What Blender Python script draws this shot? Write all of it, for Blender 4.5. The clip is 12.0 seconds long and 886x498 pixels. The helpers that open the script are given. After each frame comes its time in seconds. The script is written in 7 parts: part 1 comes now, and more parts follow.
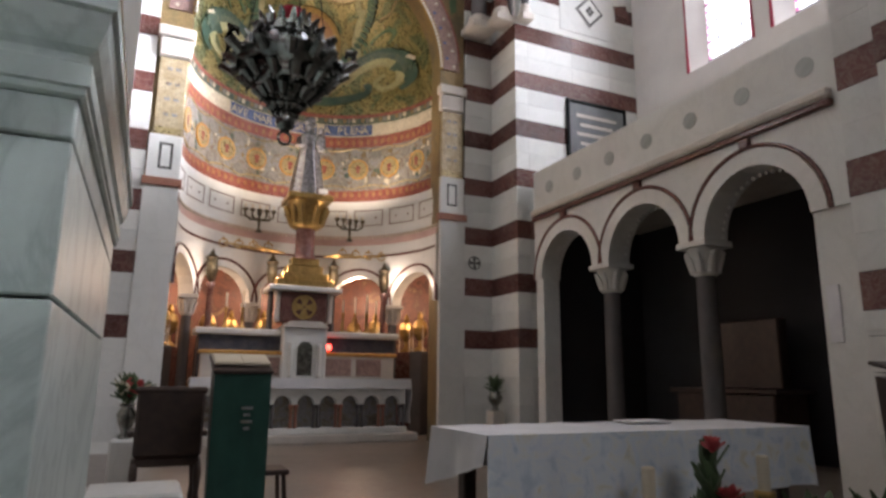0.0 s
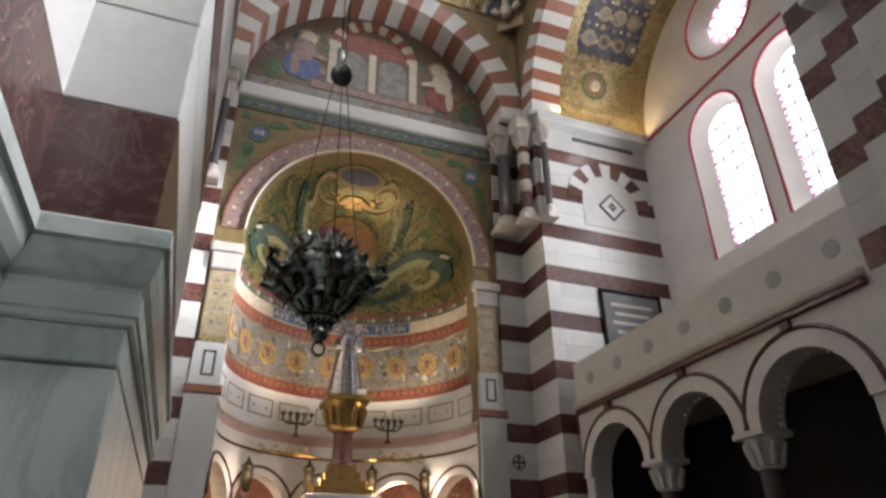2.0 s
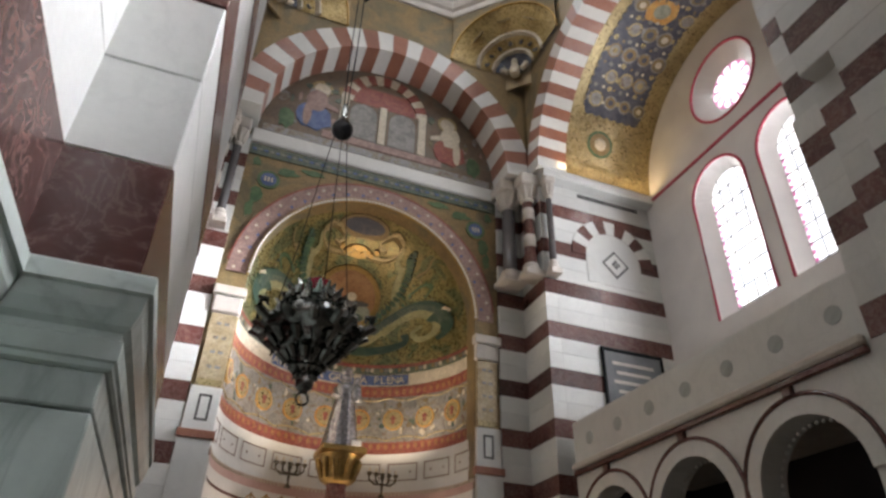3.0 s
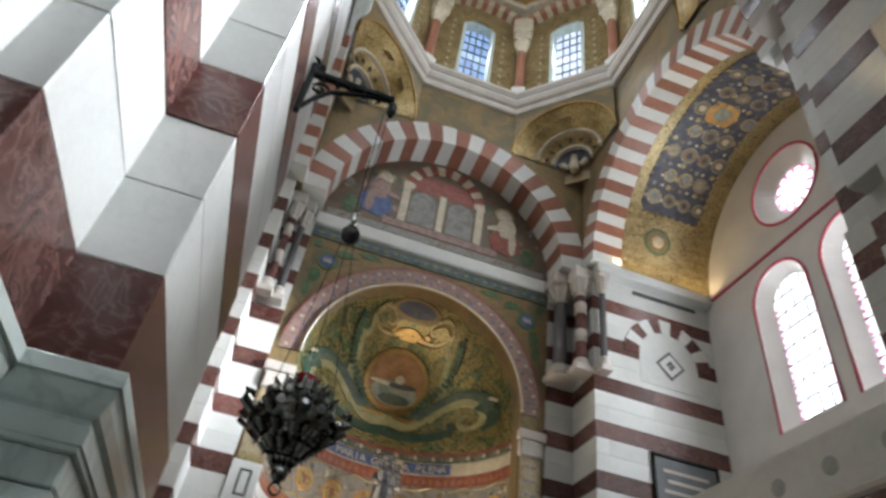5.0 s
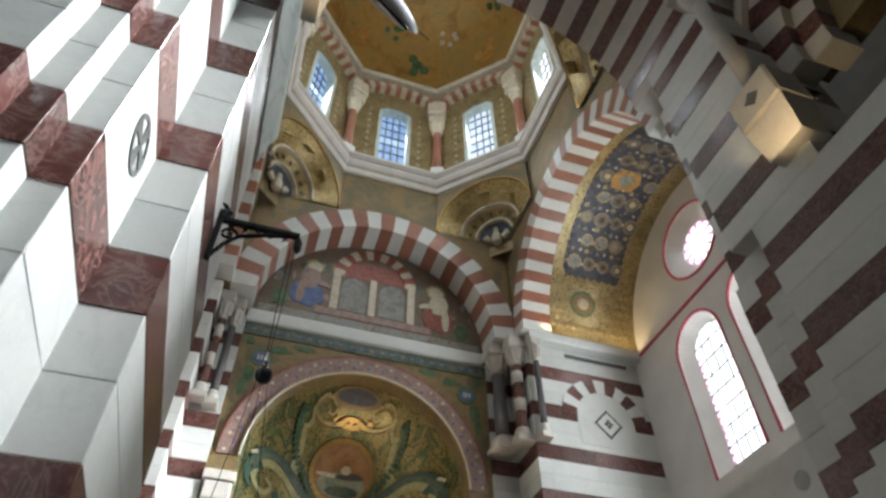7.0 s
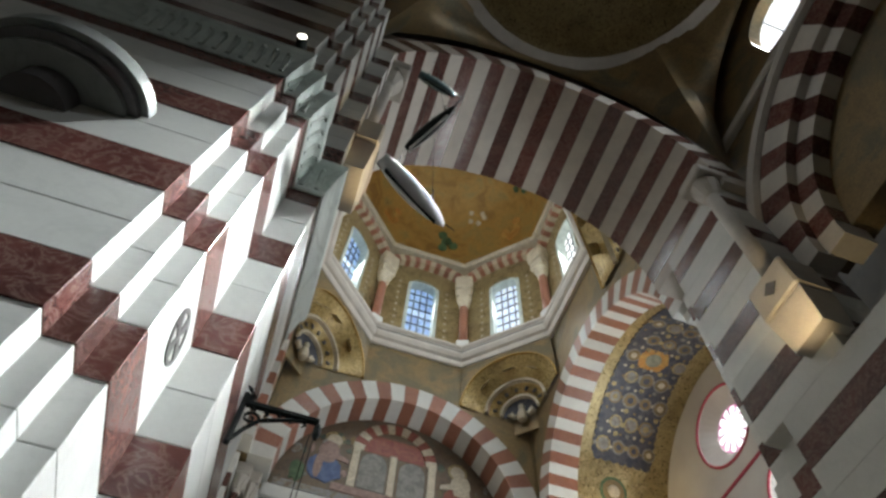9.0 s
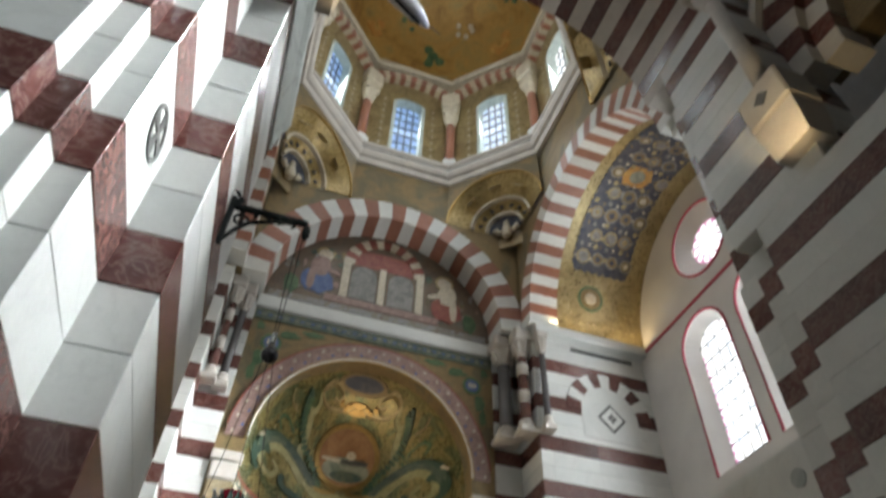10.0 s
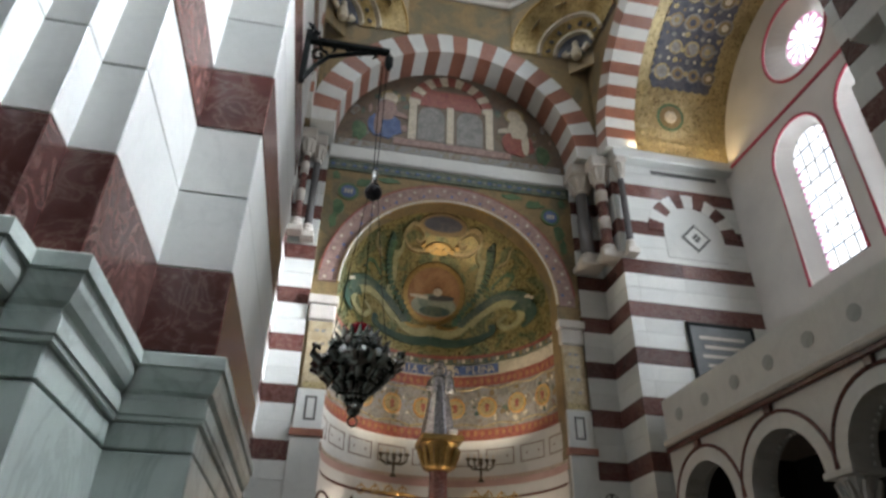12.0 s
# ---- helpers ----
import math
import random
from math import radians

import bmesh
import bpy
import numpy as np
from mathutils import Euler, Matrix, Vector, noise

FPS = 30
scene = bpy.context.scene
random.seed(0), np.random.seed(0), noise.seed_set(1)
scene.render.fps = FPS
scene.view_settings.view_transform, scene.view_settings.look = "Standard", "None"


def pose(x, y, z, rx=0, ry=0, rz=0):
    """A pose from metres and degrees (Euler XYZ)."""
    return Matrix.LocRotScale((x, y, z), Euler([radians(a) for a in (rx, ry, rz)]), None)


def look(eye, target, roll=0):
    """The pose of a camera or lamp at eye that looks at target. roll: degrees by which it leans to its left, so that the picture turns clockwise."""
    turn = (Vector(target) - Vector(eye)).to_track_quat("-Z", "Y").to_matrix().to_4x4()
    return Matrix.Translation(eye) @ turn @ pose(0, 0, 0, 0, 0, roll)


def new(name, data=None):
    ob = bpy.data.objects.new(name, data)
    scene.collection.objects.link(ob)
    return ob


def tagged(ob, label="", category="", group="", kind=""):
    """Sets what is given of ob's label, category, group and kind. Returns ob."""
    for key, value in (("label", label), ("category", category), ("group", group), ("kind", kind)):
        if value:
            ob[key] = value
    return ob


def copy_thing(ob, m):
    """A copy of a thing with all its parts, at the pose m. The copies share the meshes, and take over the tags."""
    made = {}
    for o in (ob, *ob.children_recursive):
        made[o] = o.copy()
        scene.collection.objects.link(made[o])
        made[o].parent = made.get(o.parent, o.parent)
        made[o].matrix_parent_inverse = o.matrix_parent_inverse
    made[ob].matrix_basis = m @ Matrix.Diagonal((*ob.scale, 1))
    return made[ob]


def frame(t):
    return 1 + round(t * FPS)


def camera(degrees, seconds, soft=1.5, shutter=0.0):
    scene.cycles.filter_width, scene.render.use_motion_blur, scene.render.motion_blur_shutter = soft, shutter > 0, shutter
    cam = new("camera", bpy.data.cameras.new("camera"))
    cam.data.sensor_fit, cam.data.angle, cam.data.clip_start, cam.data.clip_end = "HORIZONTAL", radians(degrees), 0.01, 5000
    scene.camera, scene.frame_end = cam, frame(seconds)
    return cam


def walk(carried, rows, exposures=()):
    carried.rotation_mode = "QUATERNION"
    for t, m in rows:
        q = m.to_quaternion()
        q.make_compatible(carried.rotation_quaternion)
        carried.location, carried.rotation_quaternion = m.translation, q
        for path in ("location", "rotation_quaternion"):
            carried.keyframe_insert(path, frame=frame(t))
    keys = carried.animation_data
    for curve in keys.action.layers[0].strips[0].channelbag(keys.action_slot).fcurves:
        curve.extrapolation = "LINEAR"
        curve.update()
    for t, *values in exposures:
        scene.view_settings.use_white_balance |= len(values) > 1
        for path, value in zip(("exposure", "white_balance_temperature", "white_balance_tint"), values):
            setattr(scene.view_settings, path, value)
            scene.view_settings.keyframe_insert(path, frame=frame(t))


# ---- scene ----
cam = camera(69.1, 12.0, 2.7, 0.4)
PATH = [
    (0, (-2.652, -11.376, 1.571), (-1.844, -9.59, 1.966), 0.6),
    (0.5, (-2.677, -11.358, 1.579), (-1.927, -9.58, 2.103), -0.3),
    (1, (-2.668, -11.366, 1.6), (-1.986, -9.613, 2.279), -0.6),
    (1.5, (-2.653, -11.436, 1.574), (-2.012, -9.742, 2.421), -0.6),
    (2, (-2.644, -11.436, 1.588), (-2.021, -9.793, 2.543), -0.7),
    (2.5, (-2.629, -11.429, 1.586), (-2.029, -9.83, 2.627), -0.2),
    (4.5, (-2.44, -11.776, 1.584), (-1.981, -10.244, 2.785), 9.8),
    (5, (-2.372, -11.775, 1.578), (-2.053, -10.274, 2.861), 9.7),
    (5.5, (-2.345, -11.973, 1.596), (-2.203, -10.491, 2.932), 8.1),
    (6, (-2.322, -12.139, 1.629), (-2.039, -10.717, 3.007), 2.0),
    (6.5, (-2.319, -12.207, 1.603), (-1.875, -10.844, 2.997), -1.3),
    (8.5, (-2.354, -12.463, 1.553), (-2.078, -11.452, 3.257), 3.5),
    (9, (-2.345, -12.475, 1.541), (-2.117, -11.539, 3.293), 5.3),
    (9.5, (-2.318, -12.475, 1.5), (-2.035, -11.466, 3.204), 4.7),
    (10, (-2.298, -12.378, 1.475), (-1.882, -11.042, 2.905), 2.1),
    (10.5, (-2.312, -12.318, 1.495), (-1.909, -10.899, 2.845), 1.8),
    (11, (-2.356, -12.234, 1.533), (-1.981, -10.737, 2.805), 1.7),
    (11.5, (-2.38, -12.202, 1.516), (-2.044, -10.608, 2.676), 1.2),
    (12, (-2.451, -12.132, 1.53), (-2.139, -10.452, 2.57), 1.2),
]
walk(cam, [(t, look(eye, target, roll)) for t, eye, target, roll in PATH], [(0.0, 0.72, 6650, 20), (0.5, 0.66, 6650, 20), (1.0, 0.48, 6750, 18), (2.5, 0.22, 6900, 18), (4.5, 0.2, 6700, 13), (5.5, 0.08, 6600, 10), (9.0, 0.02, 6850, 8), (12.0, 0.0, 6500, 11)])

# ---- world and light ----
world = bpy.data.worlds.new("world")
scene.world = world
world.use_nodes = True
wn = world.node_tree
sky = wn.nodes.new("ShaderNodeTexSky")
sky.sky_type, sky.sun_disc = "NISHITA", False
sky.sun_elevation, sky.sun_rotation = radians(45), radians(120)
wn.links.new(sky.outputs[0], wn.nodes["Background"].inputs[0])
wn.nodes["Background"].inputs[1].default_value = 0.1
scene.view_settings.exposure = 0.0


def lamp(name, kind, m, power, color, size=1.0, size_y=None, spot=None):
    d = bpy.data.lights.new(name, kind)
    d.energy, d.color = power, color
    if kind == "AREA":
        d.shape = "RECTANGLE"
        d.size, d.size_y = size, size_y or size
    elif kind == "SPOT":
        d.spot_size, d.spot_blend, d.shadow_soft_size = radians(spot or 60), 0.6, size
    else:
        d.shadow_soft_size = size
    ob = new(name, d)
    ob.matrix_world = m
    return ob


DAY = (0.86, 0.93, 1.0)
WARM = (1.0, 0.7, 0.46)

# daylight at the windows of the transept, the drum and the nave
q = lamp("window_light", "AREA", look((7.16, -3.36, 9.0), (-3.3, -0.1, 7.2)), 125, DAY, 0.8, 1.6)
q.data.spread = radians(26)
for y in (-3.36, -5.24):
    lamp("window_light", "AREA", look((7.15, y, 9.2), (-3.0, y + 1.0, 8.2)), 212, DAY, 0.9, 3.0)
q = lamp("window_light", "AREA", look((7.12, -4.2, 13.05), (0, -4.6, 9.0)), 60, DAY, 0.8, 0.8)
for k in range(8):
    a = math.pi / 4 * k
    lamp("drum_light", "AREA", look((4.1 * math.cos(a), -4.2 + 4.1 * math.sin(a), 19.3), (0, -4.2, 17.3)), 95, DAY, 0.7, 2.4)
q = lamp("nave_window_light", "AREA", look((4.1, -12.0, 14.9), (-2.95, -10.6, 4.15)), 138, DAY, 1.0, 1.0)
q.data.spread = radians(14)
# left lamp added for the right arch; its window is unseen, mirrored
q = lamp("nave_window_light", "AREA", look((-3.6, -12.5, 14.9), (3.4, -11.6, 10.0)), 6, DAY, 1.0, 1.0)
q.data.spread = radians(60)
q = lamp("nave_window_light", "AREA", look((3.6, -12.5, 14.9), (-1.5, -9.6, 12.5)), 30, DAY, 0.9, 0.9)
q.data.spread = radians(100)
# fill added from the west; the back wall holds no window
q = lamp("west_fill_light", "AREA", look((0.0, -21.8, 10.0), (-1.6, -10.0, 2.0)), 24, DAY, 3.0, 3.0)
q.data.spread = radians(50)
# lamps of the ambulatory, fill added in the apse, and the strip along the impost
for x, y in ((-3.1, 1.4), (-1.7, 3.0), (0.0, 3.4), (1.7, 3.0), (3.1, 1.4)):
    lamp("ambulatory_lamp", "POINT", pose(x, y, 3.4), 30, WARM, 0.08)
# upward fill added for the half dome, no fitting holds it
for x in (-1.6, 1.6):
    lamp("half_dome_fill", "SPOT", look((x * 0.62, 0.9, 4.98), (x * 0.45, 1.7, 8.2)), 105, (1.0, 0.84, 0.64), 0.16, spot=150)
# fill added in front of the unlit lanterns, for arcade and mosaic band
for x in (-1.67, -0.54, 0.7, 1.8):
    lamp("apse_fill", "POINT", pose(x, 1.22, 3.62), 9.5, (1.0, 0.8, 0.62), 0.06)
for x in (-2.62, 2.62):
    lamp("corbel_lamp", "SPOT", look((x * 0.72, -9.85, 7.1), (x * 1.05, -9.65, 8.1)), 50, (1.0, 0.76, 0.42), 0.01, spot=58)
lamp("impost_strip", "AREA", look((5.3, -1.42, 11.66), (5.3, -1.7, 14.0)), 16, (1.0, 0.75, 0.4), 2.6, 0.06)

# ---- materials ----


def rgb(c):
    return (c[0], c[1], c[2], 1.0)


class Mat:
    """A small builder of node materials."""

    def __init__(self, name, rough=0.5, metal=0.0, spec=0.5):
        self.m = bpy.data.materials.new(name)
        self.m.use_nodes = True
        self.t = self.m.node_tree
        self.b = self.t.nodes["Principled BSDF"]
        self.b.inputs["Roughness"].default_value = rough
        self.b.inputs["Metallic"].default_value = metal
        self.b.inputs["Specular IOR Level"].default_value = spec
        self.co = self.t.nodes.new("ShaderNodeTexCoord").outputs["Object"]

    def n(self, kind, **inputs):
        node = self.t.nodes.new(kind)
        for k, v in inputs.items():
            sock = node.inputs[k.replace("_", " ")]
            if isinstance(v, bpy.types.NodeSocket):
                self.t.links.new(v, sock)
            else:
                sock.default_value = v
        return node

    def world(self):
        """Coordinates of the place itself, so that patterns run on over pieces."""
        return self.t.nodes.new("ShaderNodeNewGeometry").outputs["Position"]

    def noise(self, scale, detail=4.0, co=None, rough=0.55, dist=0.0):
        return self.n("ShaderNodeTexNoise", Vector=co or self.co, Scale=scale, Detail=detail, Roughness=rough, Distortion=dist).outputs["Fac"]

    def ramp(self, fac, *stops):
        r = self.t.nodes.new("ShaderNodeValToRGB")
        self.t.links.new(fac, r.inputs[0])
        e = r.color_ramp.elements
        while len(e) < len(stops):
            e.new(0.5)
        for el, (p, c) in zip(e, stops):
            el.position, el.color = p, rgb(c)
        return r.outputs[0]

    def mix(self, fac, a, b, mode="MIX"):
        x = self.t.nodes.new("ShaderNodeMix")
        x.data_type, x.blend_type = "RGBA", mode
        for sock, v in ((x.inputs[0], fac), (x.inputs[6], a), (x.inputs[7], b)):
            if isinstance(v, bpy.types.NodeSocket):
                self.t.links.new(v, sock)
            else:
                sock.default_value = v if isinstance(v, (int, float)) else rgb(v)
        return x.outputs[2]

    def math(self, op, a, b=0.0, c=0.0):
        x = self.t.nodes.new("ShaderNodeMath")
        x.operation = op
        for sock, v in zip(x.inputs, (a, b, c)):
            if isinstance(v, bpy.types.NodeSocket):
                self.t.links.new(v, sock)
            else:
                sock.default_value = v
        return x.outputs[0]

    def color(self, v):
        if isinstance(v, bpy.types.NodeSocket):
            self.t.links.new(v, self.b.inputs["Base Color"])
        else:
            self.b.inputs["Base Color"].default_value = rgb(v)
        return self

    def rough(self, v):
        self.t.links.new(v, self.b.inputs["Roughness"])
        return self

    def bump(self, h, strength=0.3, dist=0.01):
        x = self.n("ShaderNodeBump", Height=h, Strength=strength, Distance=dist)
        self.t.links.new(x.outputs[0], self.b.inputs["Normal"])
        return self

    def rand(self):
        return self.t.nodes.new("ShaderNodeObjectInfo").outputs["Random"]

    def glow(self, c, s):
        self.b.inputs["Emission Color"].default_value = rgb(c)
        self.b.inputs["Emission Strength"].default_value = s
        return self


def marble(name, base, vein, dark, scale=2.2, rough=0.28, amount=0.5, var=0.12):
    k = Mat(name, rough, spec=0.5)
    co = k.world()
    shift = k.math("MULTIPLY", k.rand(), 37.0)
    co = k.n("ShaderNodeVectorMath", Vector=co).outputs[0]
    add = k.t.nodes.new("ShaderNodeVectorMath")
    k.t.links.new(co, add.inputs[0])
    k.t.links.new(shift, add.inputs[1])
    co = add.outputs[0]
    v = k.noise(scale, 7.0, co, 0.6, 1.6)
    v = k.math("ABSOLUTE", k.math("SUBTRACT", v, 0.5))
    line = k.ramp(v, (0.0, (1, 1, 1)), (0.035, (0.25, 0.25, 0.25)), (0.12, (0, 0, 0)))
    cloud = k.ramp(k.noise(scale * 0.45, 4.0, co), (0.35, base), (0.75, vein))
    c = k.mix(k.math("MULTIPLY", line, amount), cloud, dark)
    tone = k.math("ADD", k.math("MULTIPLY", k.rand(), var), 1.0 - var)
    fine = k.math("ADD", k.math("MULTIPLY", k.noise(40.0, 3.0, co), 0.12), 0.94)
    tone = k.math("MULTIPLY", tone, fine)
    comb = k.n("ShaderNodeCombineColor", Red=tone, Green=tone, Blue=tone).outputs[0]
    k.color(k.mix(1.0, c, comb, "MULTIPLY"))
    k.rough(k.math("ADD", k.math("MULTIPLY", k.noise(9.0, 3.0, co), 0.08), rough - 0.02))
    k.bump(k.noise(28.0, 4.0, co), 0.08, 0.01)
    return k.m


M_WHITE = marble("white_marble", (0.74, 0.75, 0.72), (0.6, 0.62, 0.6), (0.48, 0.5, 0.48), 1.2, 0.34, amount=0.22)
M_GREY = marble("grey_green_marble", (0.64, 0.71, 0.67), (0.5, 0.58, 0.54), (0.24, 0.3, 0.28), 1.3, 0.4, 0.42)
M_RED = marble("red_marble", (0.155, 0.056, 0.046), (0.085, 0.031, 0.028), (0.42, 0.3, 0.26), 7.0, 0.22, 0.34, 0.45)
M_REDLIGHT = marble("light_red_marble", (0.38, 0.16, 0.1), (0.28, 0.11, 0.08), (0.5, 0.3, 0.24), 5.0, 0.3, 0.3, 0.3)
M_DARKCOL = marble("dark_grey_granite", (0.12, 0.115, 0.12), (0.1, 0.098, 0.1), (0.17, 0.17, 0.17), 6.0, 0.22, 0.15)
M_PINK = marble("pink_marble", (0.56, 0.38, 0.34), (0.46, 0.29, 0.26), (0.6, 0.48, 0.44), 5.0, 0.35, 0.25)
M_STONE = marble("pale_limestone", (0.62, 0.58, 0.52), (0.5, 0.47, 0.43), (0.4, 0.37, 0.34), 6.0, 0.6, 0.25)


def plaster(name, c, d):
    k = Mat(name, 0.75)
    co = k.world()
    k.color(k.ramp(k.noise(1.1, 5.0, co), (0.35, c), (0.7, d)))
    k.bump(k.noise(60.0, 3.0, co), 0.15, 0.004)
    return k.m


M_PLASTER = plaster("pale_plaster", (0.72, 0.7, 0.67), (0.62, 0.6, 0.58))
# near-black: the shade of chapel and low ceilings is in this colour
M_SHADEWALL = plaster("shade_black_plaster", (0.022, 0.022, 0.025), (0.014, 0.014, 0.016))


def tesserae(k, co, size):
    """Small stones: cell tone and joint relief."""
    vor = k.t.nodes.new("ShaderNodeTexVoronoi")
    vor.feature = "F1"
    k.t.links.new(co, vor.inputs["Vector"])
    vor.inputs["Scale"].default_value = 1.0 / size
    return vor.outputs["Color"], vor.outputs["Distance"]


def mosaic(name, stops, scale=1.2, gold=0.5, size=0.03, rough=0.32, dist=0.8):
    """Gold and coloured glass stones in soft fields."""
    k = Mat(name, rough, spec=0.6)
    co = k.world()
    f = k.noise(scale, 5.0, co, 0.55, dist)
    field = k.ramp(f, *stops)
    cell, d = tesserae(k, co, size)
    bw = k.n("ShaderNodeRGBToBW", Color=cell).outputs[0]
    tone = k.math("ADD", k.math("MULTIPLY", bw, 0.5), 0.72)
    comb = k.n("ShaderNodeCombineColor", Red=tone, Green=tone, Blue=tone).outputs[0]
    k.color(k.mix(1.0, field, comb, "MULTIPLY"))
    k.b.inputs["Metallic"].default_value = gold
    k.rough(k.math("ADD", k.math("MULTIPLY", bw, 0.25), rough))
    k.bump(k.math("ADD", d, k.math("MULTIPLY", k.noise(3.0, 2.0, co), 3.0)), 0.25, 0.01)
    return k.m


GOLD_A, GOLD_B = (0.42, 0.34, 0.18), (0.27, 0.215, 0.11)
M_GOLD = mosaic("gold_mosaic", ((0.3, GOLD_B), (0.55, GOLD_A), (0.75, (0.36, 0.3, 0.15))), 1.5, 0.55, 0.03, 0.22)
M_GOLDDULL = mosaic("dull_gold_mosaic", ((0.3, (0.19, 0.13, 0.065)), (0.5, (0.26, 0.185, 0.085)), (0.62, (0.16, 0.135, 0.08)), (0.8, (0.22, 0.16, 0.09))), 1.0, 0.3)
M_CONCH = mosaic("olive_gold_mosaic", ((0.3, (0.17, 0.16, 0.065)), (0.5, (0.3, 0.245, 0.1)), (0.6, (0.12, 0.15, 0.075)), (0.78, (0.26, 0.21, 0.095))), 1.6, 0.6, 0.03, 0.2)
M_GREYMOS = mosaic("grey_mosaic", ((0.35, (0.16, 0.16, 0.15)), (0.6, (0.26, 0.25, 0.23))), 5.0, 0.1)
M_GREENMOS = mosaic("green_mosaic", ((0.35, (0.05, 0.11, 0.05)), (0.6, (0.1, 0.17, 0.08))), 4.0, 0.15)
M_GOLDWARM = mosaic("warm_gold_mosaic", ((0.3, (0.3, 0.22, 0.09)), (0.55, (0.46, 0.34, 0.14)), (0.75, (0.36, 0.27, 0.11))), 2.0, 0.35, 0.03, 0.2)
M_TEAL = mosaic("teal_mosaic", ((0.35, (0.045, 0.085, 0.08)), (0.6, (0.13, 0.15, 0.1))), 5.0, 0.15)
M_BLUE = mosaic("blue_mosaic", ((0.35, (0.05, 0.09, 0.22)), (0.6, (0.1, 0.15, 0.3))), 5.0, 0.15)
M_NAVY = mosaic("navy_mosaic", ((0.35, (0.04, 0.048, 0.075)), (0.6, (0.085, 0.09, 0.11))), 5.0, 0.15)
M_CREAMGOLD = mosaic("cream_gold_mosaic", ((0.35, (0.36, 0.28, 0.16)), (0.6, (0.46, 0.38, 0.25))), 5.0, 0.2)
M_REDMOS = mosaic("red_mosaic", ((0.35, (0.22, 0.05, 0.045)), (0.6, (0.3, 0.1, 0.065))), 9.0, 0.1)
M_PINKMOS = mosaic("mauve_mosaic", ((0.35, (0.25, 0.16, 0.14)), (0.6, (0.34, 0.23, 0.2))), 5.0, 0.1)
M_CREAMMOS = mosaic("cream_mosaic", ((0.35, (0.5, 0.44, 0.33)), (0.6, (0.6, 0.54, 0.42))), 5.0, 0.1)
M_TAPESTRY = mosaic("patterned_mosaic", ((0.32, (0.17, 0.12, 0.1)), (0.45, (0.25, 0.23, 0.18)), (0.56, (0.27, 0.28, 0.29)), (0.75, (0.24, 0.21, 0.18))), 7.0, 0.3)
M_DOME = mosaic("amber_mosaic", ((0.3, (0.3, 0.17, 0.05)), (0.5, (0.46, 0.28, 0.08)), (0.66, (0.36, 0.27, 0.1)), (0.8, (0.26, 0.14, 0.05))), 1.3, 0.4)
M_ORANGE = mosaic("orange_mosaic", ((0.35, (0.5, 0.22, 0.05)), (0.6, (0.56, 0.34, 0.1))), 3.0, 0.2)


def metal(name, c, rough, d=None):
    k = Mat(name, rough, 1.0)
    k.color(k.ramp(k.noise(14.0, 4.0), (0.3, c), (0.7, d or tuple(v * 0.6 for v in c))))
    k.rough(k.math("ADD", k.math("MULTIPLY", k.noise(30.0, 3.0), 0.25), rough))
    k.bump(k.noise(45.0, 3.0), 0.25, 0.006)
    return k.m


M_BRASS = metal("gilt_bronze", (0.55, 0.37, 0.14), 0.24)
M_SILVER = metal("silver", (0.62, 0.62, 0.64), 0.22)
M_PEWTER = metal("dark_tarnished_silver", (0.42, 0.43, 0.4), 0.1, (0.09, 0.1, 0.09))
M_BRONZE = metal("dark_bronze", (0.16, 0.13, 0.08), 0.3, (0.05, 0.045, 0.035))
M_IRON = metal("black_iron", (0.03, 0.035, 0.035), 0.45)


def simple(name, c, d, rough=0.6, scale=6.0, spec=0.5):
    k = Mat(name, rough, 0.0, spec)
    k.color(k.ramp(k.noise(scale, 5.0), (0.35, c), (0.7, d)))
    k.bump(k.noise(scale * 8, 3.0), 0.15, 0.006)
    return k.m


M_CLOTH = simple("white_linen", (0.7, 0.71, 0.72), (0.6, 0.61, 0.63), 0.9, 3.0)
M_GREENCLOTH = simple("green_cloth", (0.014, 0.07, 0.05), (0.009, 0.045, 0.034), 0.85, 4.0)
M_WOOD = simple("dark_wood", (0.05, 0.03, 0.022), (0.028, 0.017, 0.014), 0.4, 10.0)
M_REDPAINT = simple("crimson_paint", (0.5, 0.06, 0.1), (0.42, 0.05, 0.09), 0.5)
M_BLACKINLAY = simple("dark_inlay", (0.1, 0.1, 0.095), (0.06, 0.06, 0.06), 0.4)
M_FLOOR = marble("brown_floor_marble", (0.2, 0.17, 0.14), (0.13, 0.11, 0.095), (0.3, 0.27, 0.24), 2.0, 0.3, 0.3)
M_REDGLASS = simple("red_glass", (0.4, 0.02, 0.04), (0.3, 0.01, 0.02), 0.1)
M_LEAF = simple("plant_green", (0.05, 0.1, 0.04), (0.09, 0.13, 0.06), 0.5)
M_FLOWER = simple("red_petals", (0.4, 0.04, 0.05), (0.5, 0.08, 0.06), 0.6)
M_WAX = simple("ivory_wax", (0.65, 0.58, 0.44), (0.6, 0.52, 0.4), 0.5)
M_LEAD = simple("lead_came", (0.05, 0.06, 0.08), (0.03, 0.035, 0.05), 0.5)
M_BOARD = simple("slate_board", (0.16, 0.18, 0.19), (0.1, 0.115, 0.125), 0.35, 3.0)


